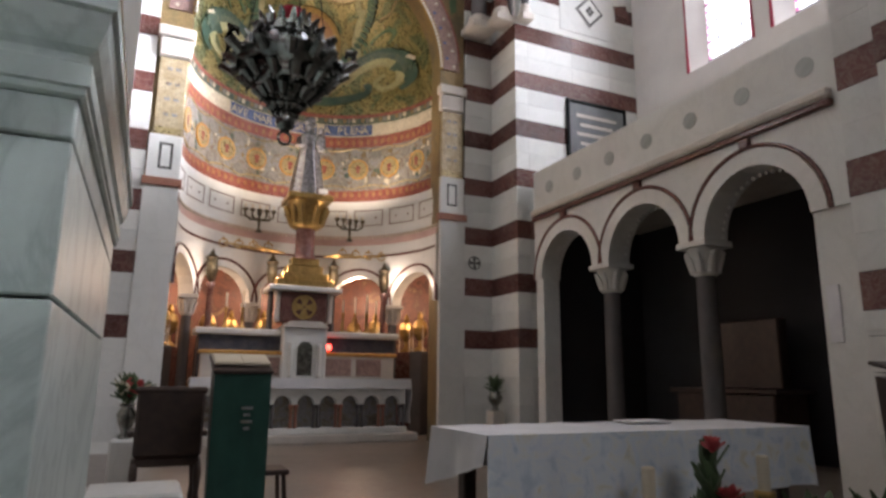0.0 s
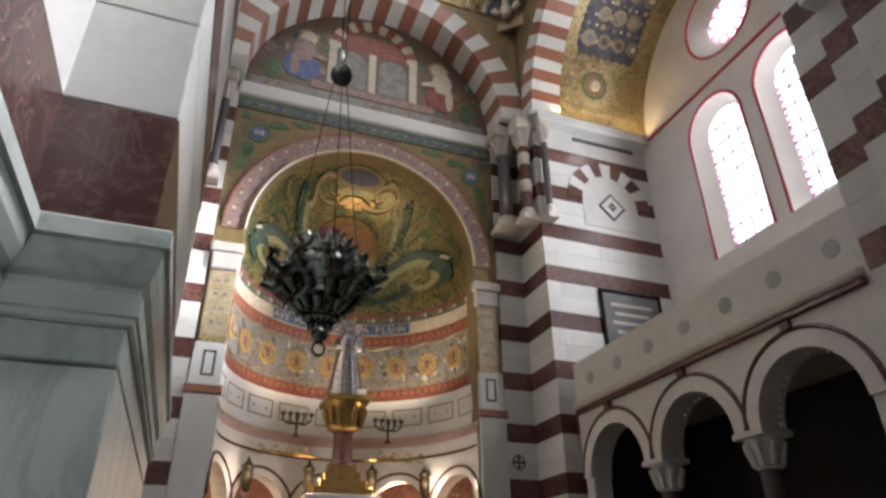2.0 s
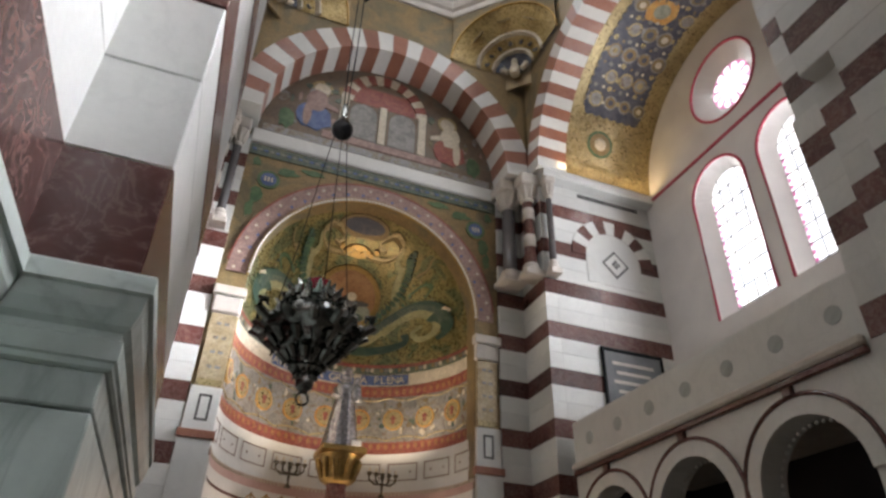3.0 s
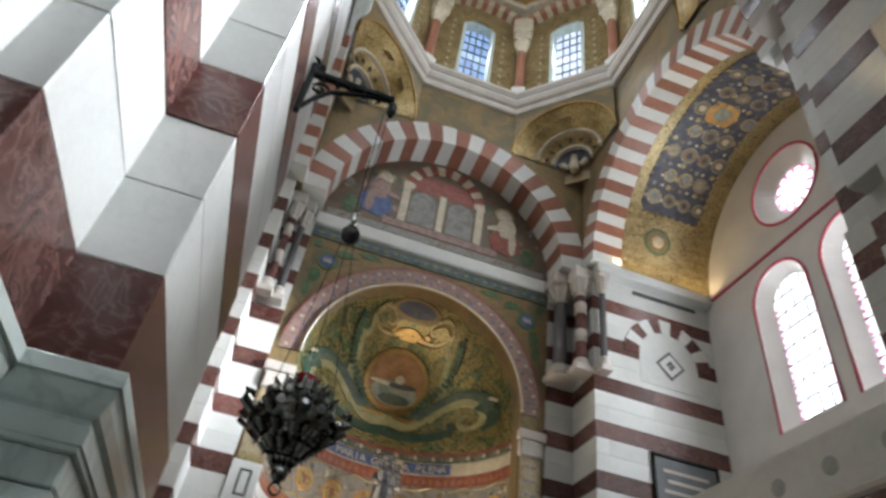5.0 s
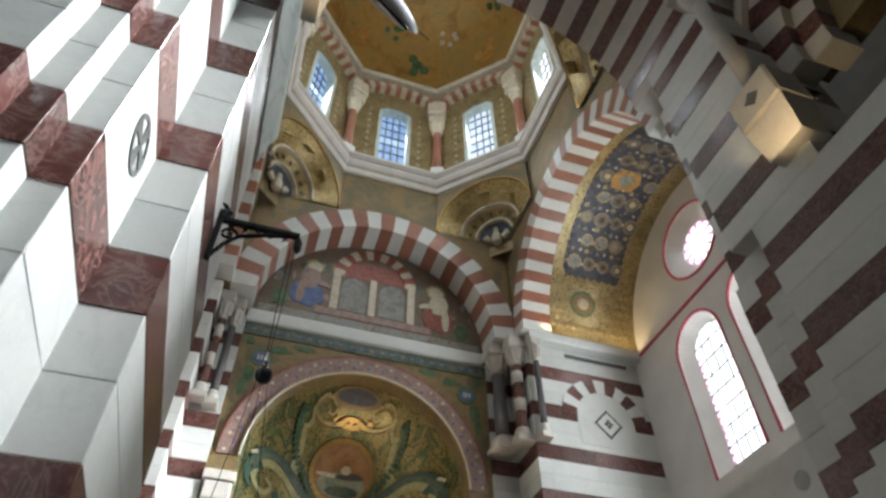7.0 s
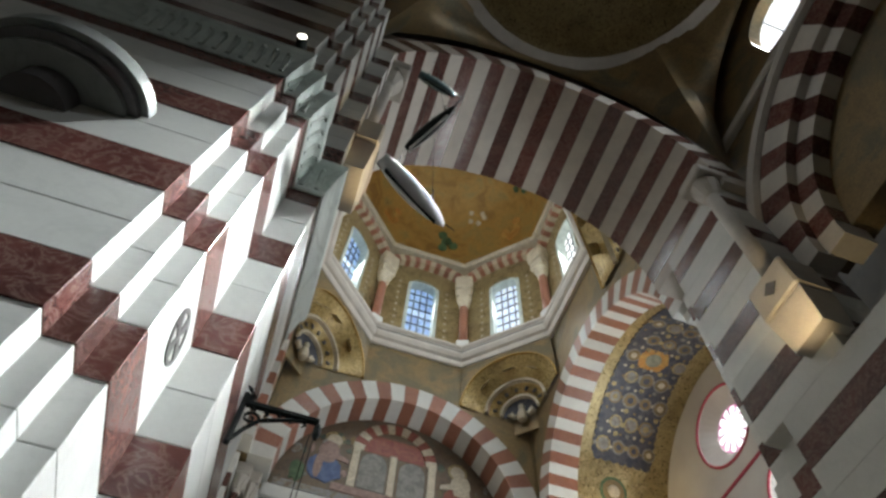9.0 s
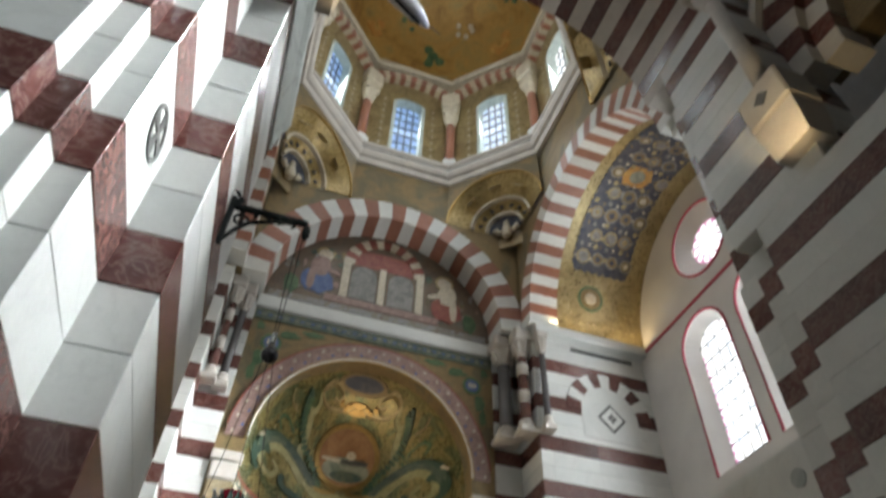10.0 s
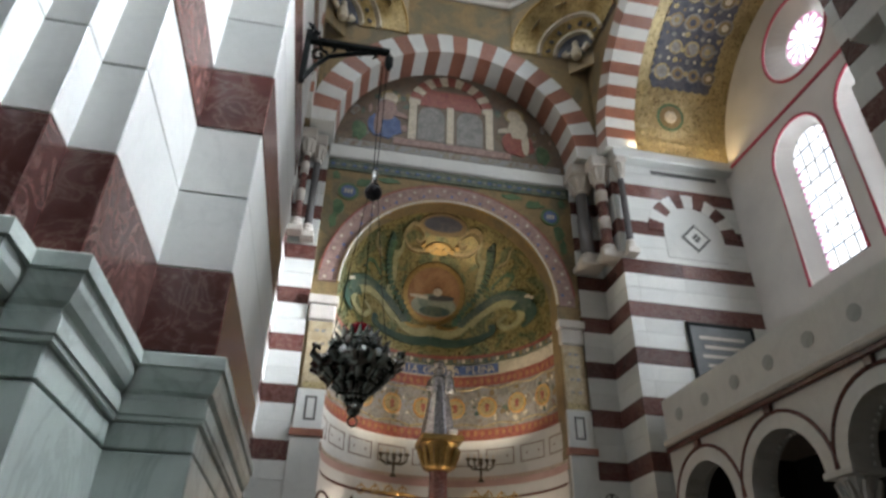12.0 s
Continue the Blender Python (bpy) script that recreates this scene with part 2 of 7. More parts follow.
def pane(name, tint, strength, scale, tint2):
    """Daylit leaded glass, lit from the sky behind it."""
    k = Mat(name, 0.2)
    co = k.world()
    cell, d = tesserae(k, co, scale)
    bw = k.n("ShaderNodeRGBToBW", Color=cell).outputs[0]
    col = k.ramp(bw, (0.25, tint2), (0.7, tint))
    k.color((0.3, 0.33, 0.36))
    k.t.links.new(col, k.b.inputs["Emission Color"])
    k.b.inputs["Emission Strength"].default_value = strength
    return k.m


M_PANE = pane("daylit_clear_glass", (1.0, 1.0, 1.0), 1.6, 0.13, (0.8, 0.86, 0.95))
M_PANEBLUE = pane("daylit_blue_glass", (0.3, 0.54, 0.95), 0.72, 0.16, (0.1, 0.25, 0.66))
M_PANEPALE = pane("daylit_pale_glass", (0.78, 0.88, 1.0), 0.95, 0.1, (0.5, 0.66, 0.95))
M_PANEPINK = pane("daylit_pink_glass", (0.95, 0.42, 0.68), 0.75, 0.08, (0.75, 0.12, 0.42))

# ---- helpers for shapes ----


def mesh(name, bm, mat, smooth=False):
    me = bpy.data.meshes.new(name)
    bmesh.ops.recalc_face_normals(bm, faces=bm.faces)
    bm.to_mesh(me)
    bm.free()
    for m in (mat if isinstance(mat, (list, tuple)) else [mat]):
        me.materials.append(m)
    if smooth:
        for p in me.polygons:
            p.use_smooth = True
    return me


def thing(name, label, category, group="", kind="", m=None):
    ob = new(name)
    ob.empty_display_size = 0.2
    if m:
        ob.matrix_world = m
    return tagged(ob, label, category, group, kind)


def part(name, bm, mat, parent=None, label="", smooth=False, m=None):
    ob = new(name, mesh(name, bm, mat, smooth) if isinstance(bm, bmesh.types.BMesh) else bm)
    if parent:
        ob.parent = parent
    if m:
        ob.matrix_local = m
    return tagged(ob, label)


def structure(name, bm, mat, label="", category="wall", smooth=False):
    ob = new(name, mesh(name, bm, mat, smooth))
    return tagged(ob, label, category, "", "structure")


def B():
    return bmesh.new()


def hexa(bm, p):
    """A six-sided block from its lower four and upper four corners."""
    v = [bm.verts.new(q) for q in p]
    for f in ((0, 3, 2, 1), (4, 5, 6, 7), (0, 1, 5, 4), (1, 2, 6, 5), (2, 3, 7, 6), (3, 0, 4, 7)):
        bm.faces.new([v[i] for i in f])


def box(bm, x0, x1, y0, y1, z0, z1, bevel=0.0):
    if bevel <= 0:
        hexa(bm, [(x0, y0, z0), (x1, y0, z0), (x1, y1, z0), (x0, y1, z0), (x0, y0, z1), (x1, y0, z1), (x1, y1, z1), (x0, y1, z1)])
        return bm
    b = bevel
    rings = []
    for z, i in ((z0, b), (z0 + b, 0), (z1 - b, 0), (z1, b)):
        rings.append([bm.verts.new(q) for q in (
            (x0 + b, y0 + i, z), (x1 - b, y0 + i, z), (x1 - i, y0 + b, z), (x1 - i, y1 - b, z),
            (x1 - b, y1 - i, z), (x0 + b, y1 - i, z), (x0 + i, y1 - b, z), (x0 + i, y0 + b, z))])
    for a, c in zip(rings, rings[1:]):
        for k in range(8):
            bm.faces.new((a[k], a[(k + 1) % 8], c[(k + 1) % 8], c[k]))
    bm.faces.new(rings[0][::-1])
    bm.faces.new(rings[-1])
    return bm


def loft(bm, rings, closed=True, caps=True):
    """Skins a row of rings of points."""
    vs = [[bm.verts.new(p) for p in r] for r in rings]
    n = len(vs[0])
    for a, c in zip(vs, vs[1:]):
        for k in range(n if closed else n - 1):
            bm.faces.new((a[k], a[(k + 1) % n], c[(k + 1) % n], c[k]))
    if caps and closed:
        bm.faces.new(vs[0][::-1])
        bm.faces.new(vs[-1])
    return bm


def lathe(bm, prof, n=16, c=(0, 0, 0), a0=0.0, a1=2 * math.pi, caps=True):
    """Turns a profile of (radius, height) about the vertical through c."""
    full = abs(a1 - a0 - 2 * math.pi) < 1e-6
    rings = []
    for r, z in prof:
        rings.append([(c[0] + max(r, 1e-4) * math.cos(a0 + (a1 - a0) * k / n), c[1] + max(r, 1e-4) * math.sin(a0 + (a1 - a0) * k / n), c[2] + z)
                      for k in range(n if full else n + 1)])
    return loft(bm, rings, closed=full, caps=full and caps)


def tube(bm, pts, r, n=8):
    rings = []
    for i, p in enumerate(pts):
        p = Vector(p)
        d = (Vector(pts[min(i + 1, len(pts) - 1)]) - Vector(pts[max(i - 1, 0)])).normalized()
        q = d.to_track_quat("Z", "Y")
        rr = r[i] if isinstance(r, (list, tuple)) else r
        rings.append([p + q @ Vector((rr * math.cos(2 * math.pi * k / n), rr * math.sin(2 * math.pi * k / n), 0)) for k in range(n)])
    return loft(bm, rings)


def sweep(bm, outline, prof, closed=True):
    """Runs a moulding, a profile of (outward, height), along a plan outline whose outward side is on its right."""
    n = len(outline)
    dirs = []
    for i in range(n):
        a, b, c = Vector(outline[i - 1]), Vector(outline[i]), Vector(outline[(i + 1) % n])
        d1 = (b - a).normalized() if (closed or i) else (c - b).normalized()
        d2 = (c - b).normalized() if (closed or i < n - 1) else d1
        n1, n2 = Vector((d1.y, -d1.x)), Vector((d2.y, -d2.x))
        m = (n1 + n2)
        m = m / max(m.length_squared / 2, 0.2)
        dirs.append(m)
    rings = [[(outline[i][0] + dirs[i].x * o, outline[i][1] + dirs[i].y * o, z) for i in range(n)] for o, z in prof]
    rings.append(rings[0])
    return loft(bm, rings, closed=closed, caps=False)


def column_wall(bm, place, cuts, solids, d0, d1):
    """A wall cut into upright strips. place(s, d, z) gives a point; cuts are the strips' edges; solids(s) gives the (low, high) stretches of wall at s."""
    for a, b in zip(cuts, cuts[1:]):
        e = (b - a) * 1e-4
        for (l0, h0), (l1, h1) in zip(solids(a + e), solids(b - e)):
            if max(h0 - l0, h1 - l1) < 1e-4:
                continue
            hexa(bm, [place(a, d0, l0), place(b, d0, l1), place(b, d1, l1), place(a, d1, l0),
                      place(a, d0, h0), place(b, d0, h1), place(b, d1, h1), place(a, d1, h0)])
    bmesh.ops.remove_doubles(bm, verts=bm.verts, dist=2e-4)
    return bm


def shell(bm, f, nu, nv, t):
    """A curved sheet with thickness: f(u, v, d) with u and v from 0 to 1."""
    for d in (0.0, t):
        g = [[bm.verts.new(f(i / nu, j / nv, d)) for j in range(nv + 1)] for i in range(nu + 1)]
        for i in range(nu):
            for j in range(nv):
                bm.faces.new((g[i][j], g[i + 1][j], g[i + 1][j + 1], g[i][j + 1]))
    return bm


def arc_cuts(c, r, n=14):
    return [c - r * math.cos(math.pi * k / n) for k in range(n + 1)]


def voussoir(r0, r1, half, depth, bevel=0.004, steps=3):
    """A wedge of an arch about the axis y, its middle straight up."""
    bm = B()
    rings = []
    for k in range(steps + 1):
        a = -half + 2 * half * k / steps
        s, c = math.sin(a), math.cos(a)
        rings.append([(r0 * s, 0, r0 * c), (r1 * s, 0, r1 * c), (r1 * s, depth, r1 * c), (r0 * s, depth, r0 * c)])
    return loft(bm, rings)


def striped_arch(name, parent, m, r0, r1, depth, count, mats, a0=-90.0, a1=90.0, joint=0.0015):
    """Wedges of two marbles in turn, each an object, on shared meshes. m puts the arch's centre and its axis y."""
    step = (a1 - a0) / count
    data = [mesh(name, voussoir(r0, r1 + (0.0 if i else 0.004), radians(step / 2) - joint / r1, depth), mats[i]) for i in range(2)]
    for k in range(count):
        a = a0 + step * (k + 0.5)
        ob = new(name, data[k % 2])
        ob.parent = parent
        ob.matrix_local = m @ pose(0, 0, 0, 0, a, 0)

# ---- the plan ----
CY = -4.2            # middle of the crossing; its axis is x = 0
SAN = 0.4            # floor of the sanctuary
SPRING = 11.6        # springing of the great arches
TY, TR = -4.25, 3.03  # middle and radius of the transept vault

# floor
structure("floor", box(B(), -14, 14, -26, -9.3, -0.3, 0.0), M_FLOOR, "brown polished marble floor of the nave", "floor")
structure("sanctuary_floor", box(B(), -8, 8, -8.9, 6, -0.3, SAN), M_FLOOR, "raised brown marble floor of the sanctuary", "floor")
structure("sanctuary_step", box(B(), -6, 6, -9.3, -8.9, -0.3, 0.2), M_STONE, "pale stone step before the sanctuary", "step")


def blocks(name, parent, boxes, courses, mats, gap=0.0008, bevel=0.004):
    """Courses of stone blocks: boxes are plans (x0, x1, y0, y1), courses (low, high, which marble)."""
    for x0, x1, y0, y1 in boxes:
        cache = {}
        for lo, hi, w in courses:
            key = (round(hi - lo, 4), w)
            if key not in cache:
                g = 0.003 if w else 0.0
                cache[key] = mesh(name, box(B(), -(x1 - x0) / 2 - g, (x1 - x0) / 2 + g, -(y1 - y0) / 2 - g, (y1 - y0) / 2 + g, gap, hi - lo - gap, bevel), mats[w])
            ob = new(name, cache[key])
            ob.parent = parent
            ob.location = ((x0 + x1) / 2, (y0 + y1) / 2, lo)


# piers between the nave and the crossing
def nave_pier(sx, label):
    t = thing("pier", label, "pier", "nave piers", "structure")
    plan = [(2.805, 3.7, -10.1, -8.6), (3.05, 3.9, -8.6, -8.13), (3.3, 3.9, -8.13, -7.6), (3.05, 3.9, -10.69, -10.1), (3.17, 3.9, -10.82, -10.69), (3.28, 4.4, -10.94, -10.82), (4.4, 5.4, -10.94, -10.82), (5.4, 6.4, -10.94, -10.82)]
    if sx > 0:
        plan = [(2.8, 3.9, -11.3, -8.6)] + plan[1:3] + [(3.9, 6.4, -11.2, -10.65)]
    plan = [(min(a * sx, b * sx), max(a * sx, b * sx), c, d) for a, b, c, d in plan]
    base = [(0.0, 0.58, 0), (0.58, 1.14, 0), (1.14, 1.7, 0), (1.7, 1.985, 0), (1.985, 2.07, 0)]
    blocks("base_block", t, [(a + 0.004, b - 0.004, c + 0.004, d - 0.004) for a, b, c, d in plan], base, [M_GREY if sx < 0 else M_WHITE, M_RED], 0.003)
    h, z, k, courses = (0.311, 2.29, 1, [(2.07, 2.29, 1), (2.29, 2.594, 1)]) if sx < 0 else (0.36, 2.22, 0, [(2.03, 2.22, 0)])
    z = 2.594 if sx < 0 else z
    while z < SPRING - 0.05:
        courses.append((z, min(z + h, SPRING), 1 if k % 3 == 0 else 0))
        z, k = z + h, k + 1
    if sx > 0:
        blocks("block", t, plan, [c for c in courses if c[0] < 7.2], [M_WHITE, M_RED])
        blocks("block", t, [(2.8, 3.9, -9.75, -8.2), (3.4, 3.9, -8.2, -7.6)], [c for c in courses if c[0] >= 7.2], [M_WHITE, M_RED])
    else:
        blocks("block", t, plan, courses, [M_WHITE, M_RED])
    out = [(2.805, -8.6), (2.805, -10.1), (3.05, -10.1), (3.05, -10.69), (3.17, -10.69), (3.17, -10.82), (3.28, -10.82), (3.28, -10.94), (6.4, -10.94)]
    out = [(a * sx, b) for a, b in out]
    if sx < 0:
        # carved capital course high on the pier
        bm = sweep(B(), [(x, y) for x, y in out[::-1]], [(-0.1, 6.2), (0.015, 6.2), (0.03, 6.23), (0.015, 6.27), (0.03, 6.32), (0.07, 6.5), (0.11, 6.58), (0.12, 6.66), (-0.1, 6.66)], closed=False)
        cap = part("capital_course", bm, M_GREY, t, "carved grey capital course")
        lfm = mesh("carved_leaf", tube(B(), [(0, 0, 0), (0.02, 0, 0.1), (0.055, 0, 0.2), (0.09, 0, 0.22), (0.1, 0, 0.18)], [0.025, 0.03, 0.03, 0.02, 0.008], 6), M_GREY)
        for (xa, ya), (xb, yb) in zip(out[1:], out[2:]):
            ln = math.hypot(xb - xa, yb - ya)
            nx, ny = (1, 0) if abs(xb - xa) < 0.01 else (0, -1)
            for q in range(max(1, min(12, int(ln / 0.1)))):
                f = (q + 0.5) / max(1, min(12, int(ln / 0.1))) * min(1.0, 1.2 / ln)
                part("carved_leaf", lfm, None, cap, "", False, pose(xa + (xb - xa) * f + nx * 0.01, ya + (yb - ya) * f + ny * 0.01, 6.28, 0, 0, math.degrees(math.atan2(ny, nx))))
    if sx > 0:
        out = out[::-1]
    prof = [(-0.3, 2.065), (0.001, 2.065), (0.008, 2.07), (0.008, 2.082), (0.014, 2.086), (0.014, 2.128), (0.006, 2.134), (0.006, 2.148), (0.02, 2.16), (0.032, 2.19), (0.037, 2.225), (0.046, 2.23), (0.046, 2.268), (0.042, 2.274), (-0.3, 2.274)]
    bm = sweep(B(), [(x, y) for x, y in (out[::-1])], prof, closed=False)
    if sx < 0:
        part("cornice", bm, M_GREY, t, "grey-green moulded marble cornice")
    else:
        bm.free()
    return t


pier_left = nave_pier(-1, "stepped pier of white and red marble on a grey-green base")
pier_right = nave_pier(1, "stepped striped marble pier standing in shade")

# ---- apse ----
AR, AZ = 2.42, 7.95   # radius and springing of its arch


def apse_solids(s):
    if abs(s) < AR:
        return [(AZ + math.sqrt(max(AR * AR - s * s, 0)), 14.9)]
    return [(SAN, 14.9)]


cuts = [-3.7] + arc_cuts(0, AR, 40) + [3.7]
apse_wall = structure("wall_apse", column_wall(B(), lambda s, d, z: (s, d, z), cuts, apse_solids, 0.06, 0.5), M_GOLDDULL,
                      "apse front wall of dull green-gold mosaic", "wall")


def half_round(r, z0, z1, mat, name, label, t=0.12, n=48, cat="wall", kind=True):
    bm = shell(B(), lambda u, v, d: ((r + d) * math.cos(math.pi * u), 0.1 + (r + d) * math.sin(math.pi * u), z0 + (z1 - z0) * v), n, 2, t)
    return structure(name, bm, mat, label, cat) if kind else bm


conch = shell(B(), lambda u, v, d: ((AR + 0.05 + d) * math.cos(math.pi * u) * math.cos(math.pi / 2 * v), 0.1 + (AR + 0.05 + d) * math.sin(math.pi * u) * math.cos(math.pi / 2 * v), AZ + (AR + 0.05 + d) * math.sin(math.pi / 2 * v)), 48, 20, 0.1)
structure("apse_vault", conch, M_CONCH, "half dome of olive and gold mosaic", "vault", True)
RC = AR + 0.05
half_round(RC, 7.5, AZ, M_CONCH, "wall_apse_upper", "upright foot of the half dome in olive gold mosaic")
half_round(RC - 0.02, 7.44, 7.52, M_REDMOS, "trim_red_upper", "red border line of the half dome", cat="trim")
half_round(RC, 7.28, 7.5, M_TEAL, "wall_apse_border", "green and cream mosaic border")
half_round(RC, 6.98, 7.3, M_CREAMMOS, "wall_apse_text", "cream mosaic band behind the inscription")
half_round(RC, 6.72, 7.0, M_REDMOS, "wall_apse_red", "red scalloped mosaic border")
half_round(RC, 5.7, 6.74, M_TAPESTRY, "wall_apse_mosaic", "curved mosaic wall of grey and ochre patterns")
half_round(RC, 5.42, 5.72, M_REDMOS, "wall_apse_red_lower", "lower red mosaic border")
half_round(RC - 0.03, 4.55, 5.44, M_WHITE, "wall_apse_marble", "curved white marble band with inlaid panels")
half_round(RC - 0.07, 4.36, 4.56, M_PINK, "trim_apse_moulding", "pink marble moulding", cat="trim")
half_round(RC - 0.1, 4.14, 4.19, M_RED, "trim_apse_line", "dark red line above the arcade", cat="trim")

# arcade of the ambulatory
def apse_place(s, d, z):
    return ((RC - 0.08 + d) * math.cos(s), 0.1 + (RC - 0.08 + d) * math.sin(s), z)


NB, R0 = 5, RC - 0.08
bay = math.pi / NB
open_half = bay * 0.5 - 0.1 / R0


def arcade_solids(s):
    k = min(int(s / bay), NB - 1)
    c = bay * (k + 0.5)
    x = (s - c) / open_half
    if abs(x) < 1:
        return [(3.08 + open_half * R0 * math.sqrt(1 - x * x), 4.42)]
    return [(3.08, 4.42)]


cuts = [0.0]
for k in range(NB):
    cuts += arc_cuts(bay * (k + 0.5), open_half, 12)
cuts.append(math.pi)
structure("arcade_apse", column_wall(B(), apse_place, cuts, arcade_solids, 0.0, 0.28), M_WHITE, "curved white marble arcade of the ambulatory", "arcade")

half_round(4.3, SAN, 4.4, mosaic("crimson_gilt_mosaic", ((0.32, (0.07, 0.024, 0.018)), (0.46, (0.18, 0.07, 0.045)), (0.56, (0.11, 0.045, 0.035)), (0.72, (0.36, 0.25, 0.12))), 2.6, 0.2), "wall_ambulatory", "red and ochre painted wall of the ambulatory behind the altar")
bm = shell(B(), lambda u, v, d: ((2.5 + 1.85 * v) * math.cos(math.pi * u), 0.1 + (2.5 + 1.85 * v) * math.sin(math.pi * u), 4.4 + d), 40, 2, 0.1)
structure("ceiling_ambulatory", bm, M_SHADEWALL, "low ceiling of the ambulatory", "ceiling")


def column_mesh(r, z0, z1, cap, base=0.14, n=16):
    """shaft, capital and base of a round column."""
    sh = lathe(B(), [(r * 1.02, z0 + base), (r, z0 + base + 0.1), (r * 0.9, z1 - cap), (r * 0.97, z1 - cap + 0.02)], n)
    ca = lathe(B(), [(r * 0.95, z1 - cap), (r * 1.15, z1 - cap + 0.03), (r * 1.0, z1 - cap + 0.05), (r * 1.15, z1 - cap * 0.55), (r * 1.6, z1 - 0.09), (r * 1.45, z1 - 0.085)], n)
    box(ca, -r * 1.75, r * 1.75, -r * 1.75, r * 1.75, z1 - 0.085, z1 - 0.003, 0.01)
    for k in range(8):
        a = 2 * math.pi * (k + 0.5) / 8
        p = [(math.cos(a) * q, math.sin(a) * q, h) for q, h in ((r * 1.1, z1 - cap + 0.05), (r * 1.35, z1 - cap * 0.6), (r * 1.75, z1 - cap * 0.32), (r * 1.75, z1 - cap * 0.42))]
        tube(ca, p, [r * 0.3, r * 0.34, r * 0.2, r * 0.1], 6)
    ba = lathe(B(), [(r * 1.45, z0 + 0.05), (r * 1.5, z0 + 0.075), (r * 1.4, z0 + 0.1), (r * 1.15, z0 + 0.11), (r * 1.2, z0 + base), (r * 1.02, z0 + base)], n)
    box(ba, -r * 1.55, r * 1.55, -r * 1.55, r * 1.55, z0, z0 + 0.055, 0.008)
    return sh, ca, ba


def make_column(label, r, z0, z1, cap, m_shaft, m_cap, group, kind="structure"):
    t = thing("column", label, "column", group, kind)
    sh, ca, ba = column_mesh(r, z0, z1, cap)
    part("shaft", sh, m_shaft, t, "", True)
    part("capital", ca, m_cap, t, "carved pale capital")
    part("base", ba, m_cap, t)
    return t


apse_col = make_column("slender grey marble column carrying the ambulatory arcade", 0.1, SAN, 3.08, 0.4, M_DARKCOL, M_STONE, "ambulatory columns")
first = True
for k in range(0, NB + 1):
    x, y, _ = apse_place(bay * k, 0.14, 0)
    if k in (0, NB):
        continue
    if first:
        apse_col.location, first = (x, y, 0), False
    else:
        copy_thing(apse_col, pose(x, y, 0))

# pilasters at the mouth of the apse
for sx in (-1, 1):
    t = thing("apse_pilaster", "white marble pilaster with gold mosaic panel and carved capital", "pilaster", "apse pilasters", "structure")

    def bx(name, x0, x1, y0, z0, z1, mat, label="", bev=0.008, par=None):
        return part(name, box(B(), min(sx * x0, sx * x1), max(sx * x0, sx * x1), y0, 0.1, z0, z1, bev), mat, par or t, label)
    bx("lower_shaft", 2.42, 2.97, -0.02, SAN, 4.68, M_WHITE)
    bx("moulding", 2.38, 3.0, -0.06, 4.68, 4.82, M_REDLIGHT, "pink marble moulding")
    p = bx("panel_block", 2.42, 2.95, -0.02, 4.82, 5.58, M_WHITE)
    for (a, b, c, d) in ((2.56, 2.78, 4.98, 5.02), (2.56, 2.78, 5.4, 5.44), (2.56, 2.6, 5.02, 5.4), (2.74, 2.78, 5.02, 5.4)):
        bx("inlay", a, b, -0.026, c, d, M_BLACKINLAY, "", 0.0, p)
    gp = bx("gold_panel", 2.44, 2.9, -0.01, 5.58, 7.0, M_CREAMGOLD, "cream and gold mosaic shaft with small motifs")
    bx("gilt_foot", 2.46, 2.88, -0.014, 5.6, 5.72, M_GOLD, "", 0.0, gp)
    for q in range(4):
        for x0 in (2.55, 2.69):
            bx("motif", x0, x0 + 0.09, -0.014, 5.92 + 0.28 * q, 5.98 + 0.28 * q, M_TAPESTRY, "", 0.0, gp)
    bx("capital", 2.4, 2.93, -0.06, 7.0, 7.36, M_STONE, "carved cream capital", 0.03)
    bx("abacus", 2.36, 2.97, -0.1, 7.36, 7.56, M_STONE, "", 0.02)

# striped wall faces beside the apse and round the transept
courses = []
z = 2.15 - 1.04 * 2
while z < 11.4:
    courses += [(max(z, SAN - 0.1), z + 0.36, 1), (z + 0.36, z + 0.7, 0), (z + 0.7, z + 1.04, 0)] if z > 1.9 else [(z, z + 0.5, 0), (z + 0.5, z + 1.04, 0)]
    z += 1.04
courses = [(a, min(b, 11.4), w) for a, b, w in courses if a < 11.3]
for sx in (-1, 1):
    t = thing("corner_wall", "corner wall in bands of white and dark red marble", "wall", "corner walls", "structure")
    bxs = [(2.97, 3.6, -0.0, 0.3)]
    bxs += [(3.6, 3.9, -1.0, 0.3)]
    if sx > 0:
        bxs += [(3.9, 5.0, -1.0, -0.6), (5.0, 6.0, -1.0, -0.6), (6.0, 6.8, -1.0, -0.6)]
    blocks("block", t, [(min(a * sx, b * sx), max(a * sx, b * sx), c, d) for a, b, c, d in bxs], courses, [M_WHITE, M_RED])

# ---- great arches ----
pair = [M_WHITE, M_RED]
far_arch = thing("arch_far", "round arch of alternating white and red wedges above the apse", "arch", "great arches", "structure")
striped_arch("voussoir", far_arch, pose(0, -0.8, SPRING), 2.92, 3.55, 0.84, 27, [M_WHITE, M_REDLIGHT])
for sx in (-1, 1):
    t = thing("arch_transept", "round arch of white and orange-red wedges before the transept", "arch", "great arches", "structure")
    striped_arch("voussoir", t, pose(3.45 * sx, TY, SPRING, 0, 0, -90 * sx), 2.9, 3.45, 0.75, 33, [M_WHITE, M_REDLIGHT])
near_arch = thing("arch_near", "deep round arch of white and dark red wedges before the crossing", "arch", "great arches", "structure")
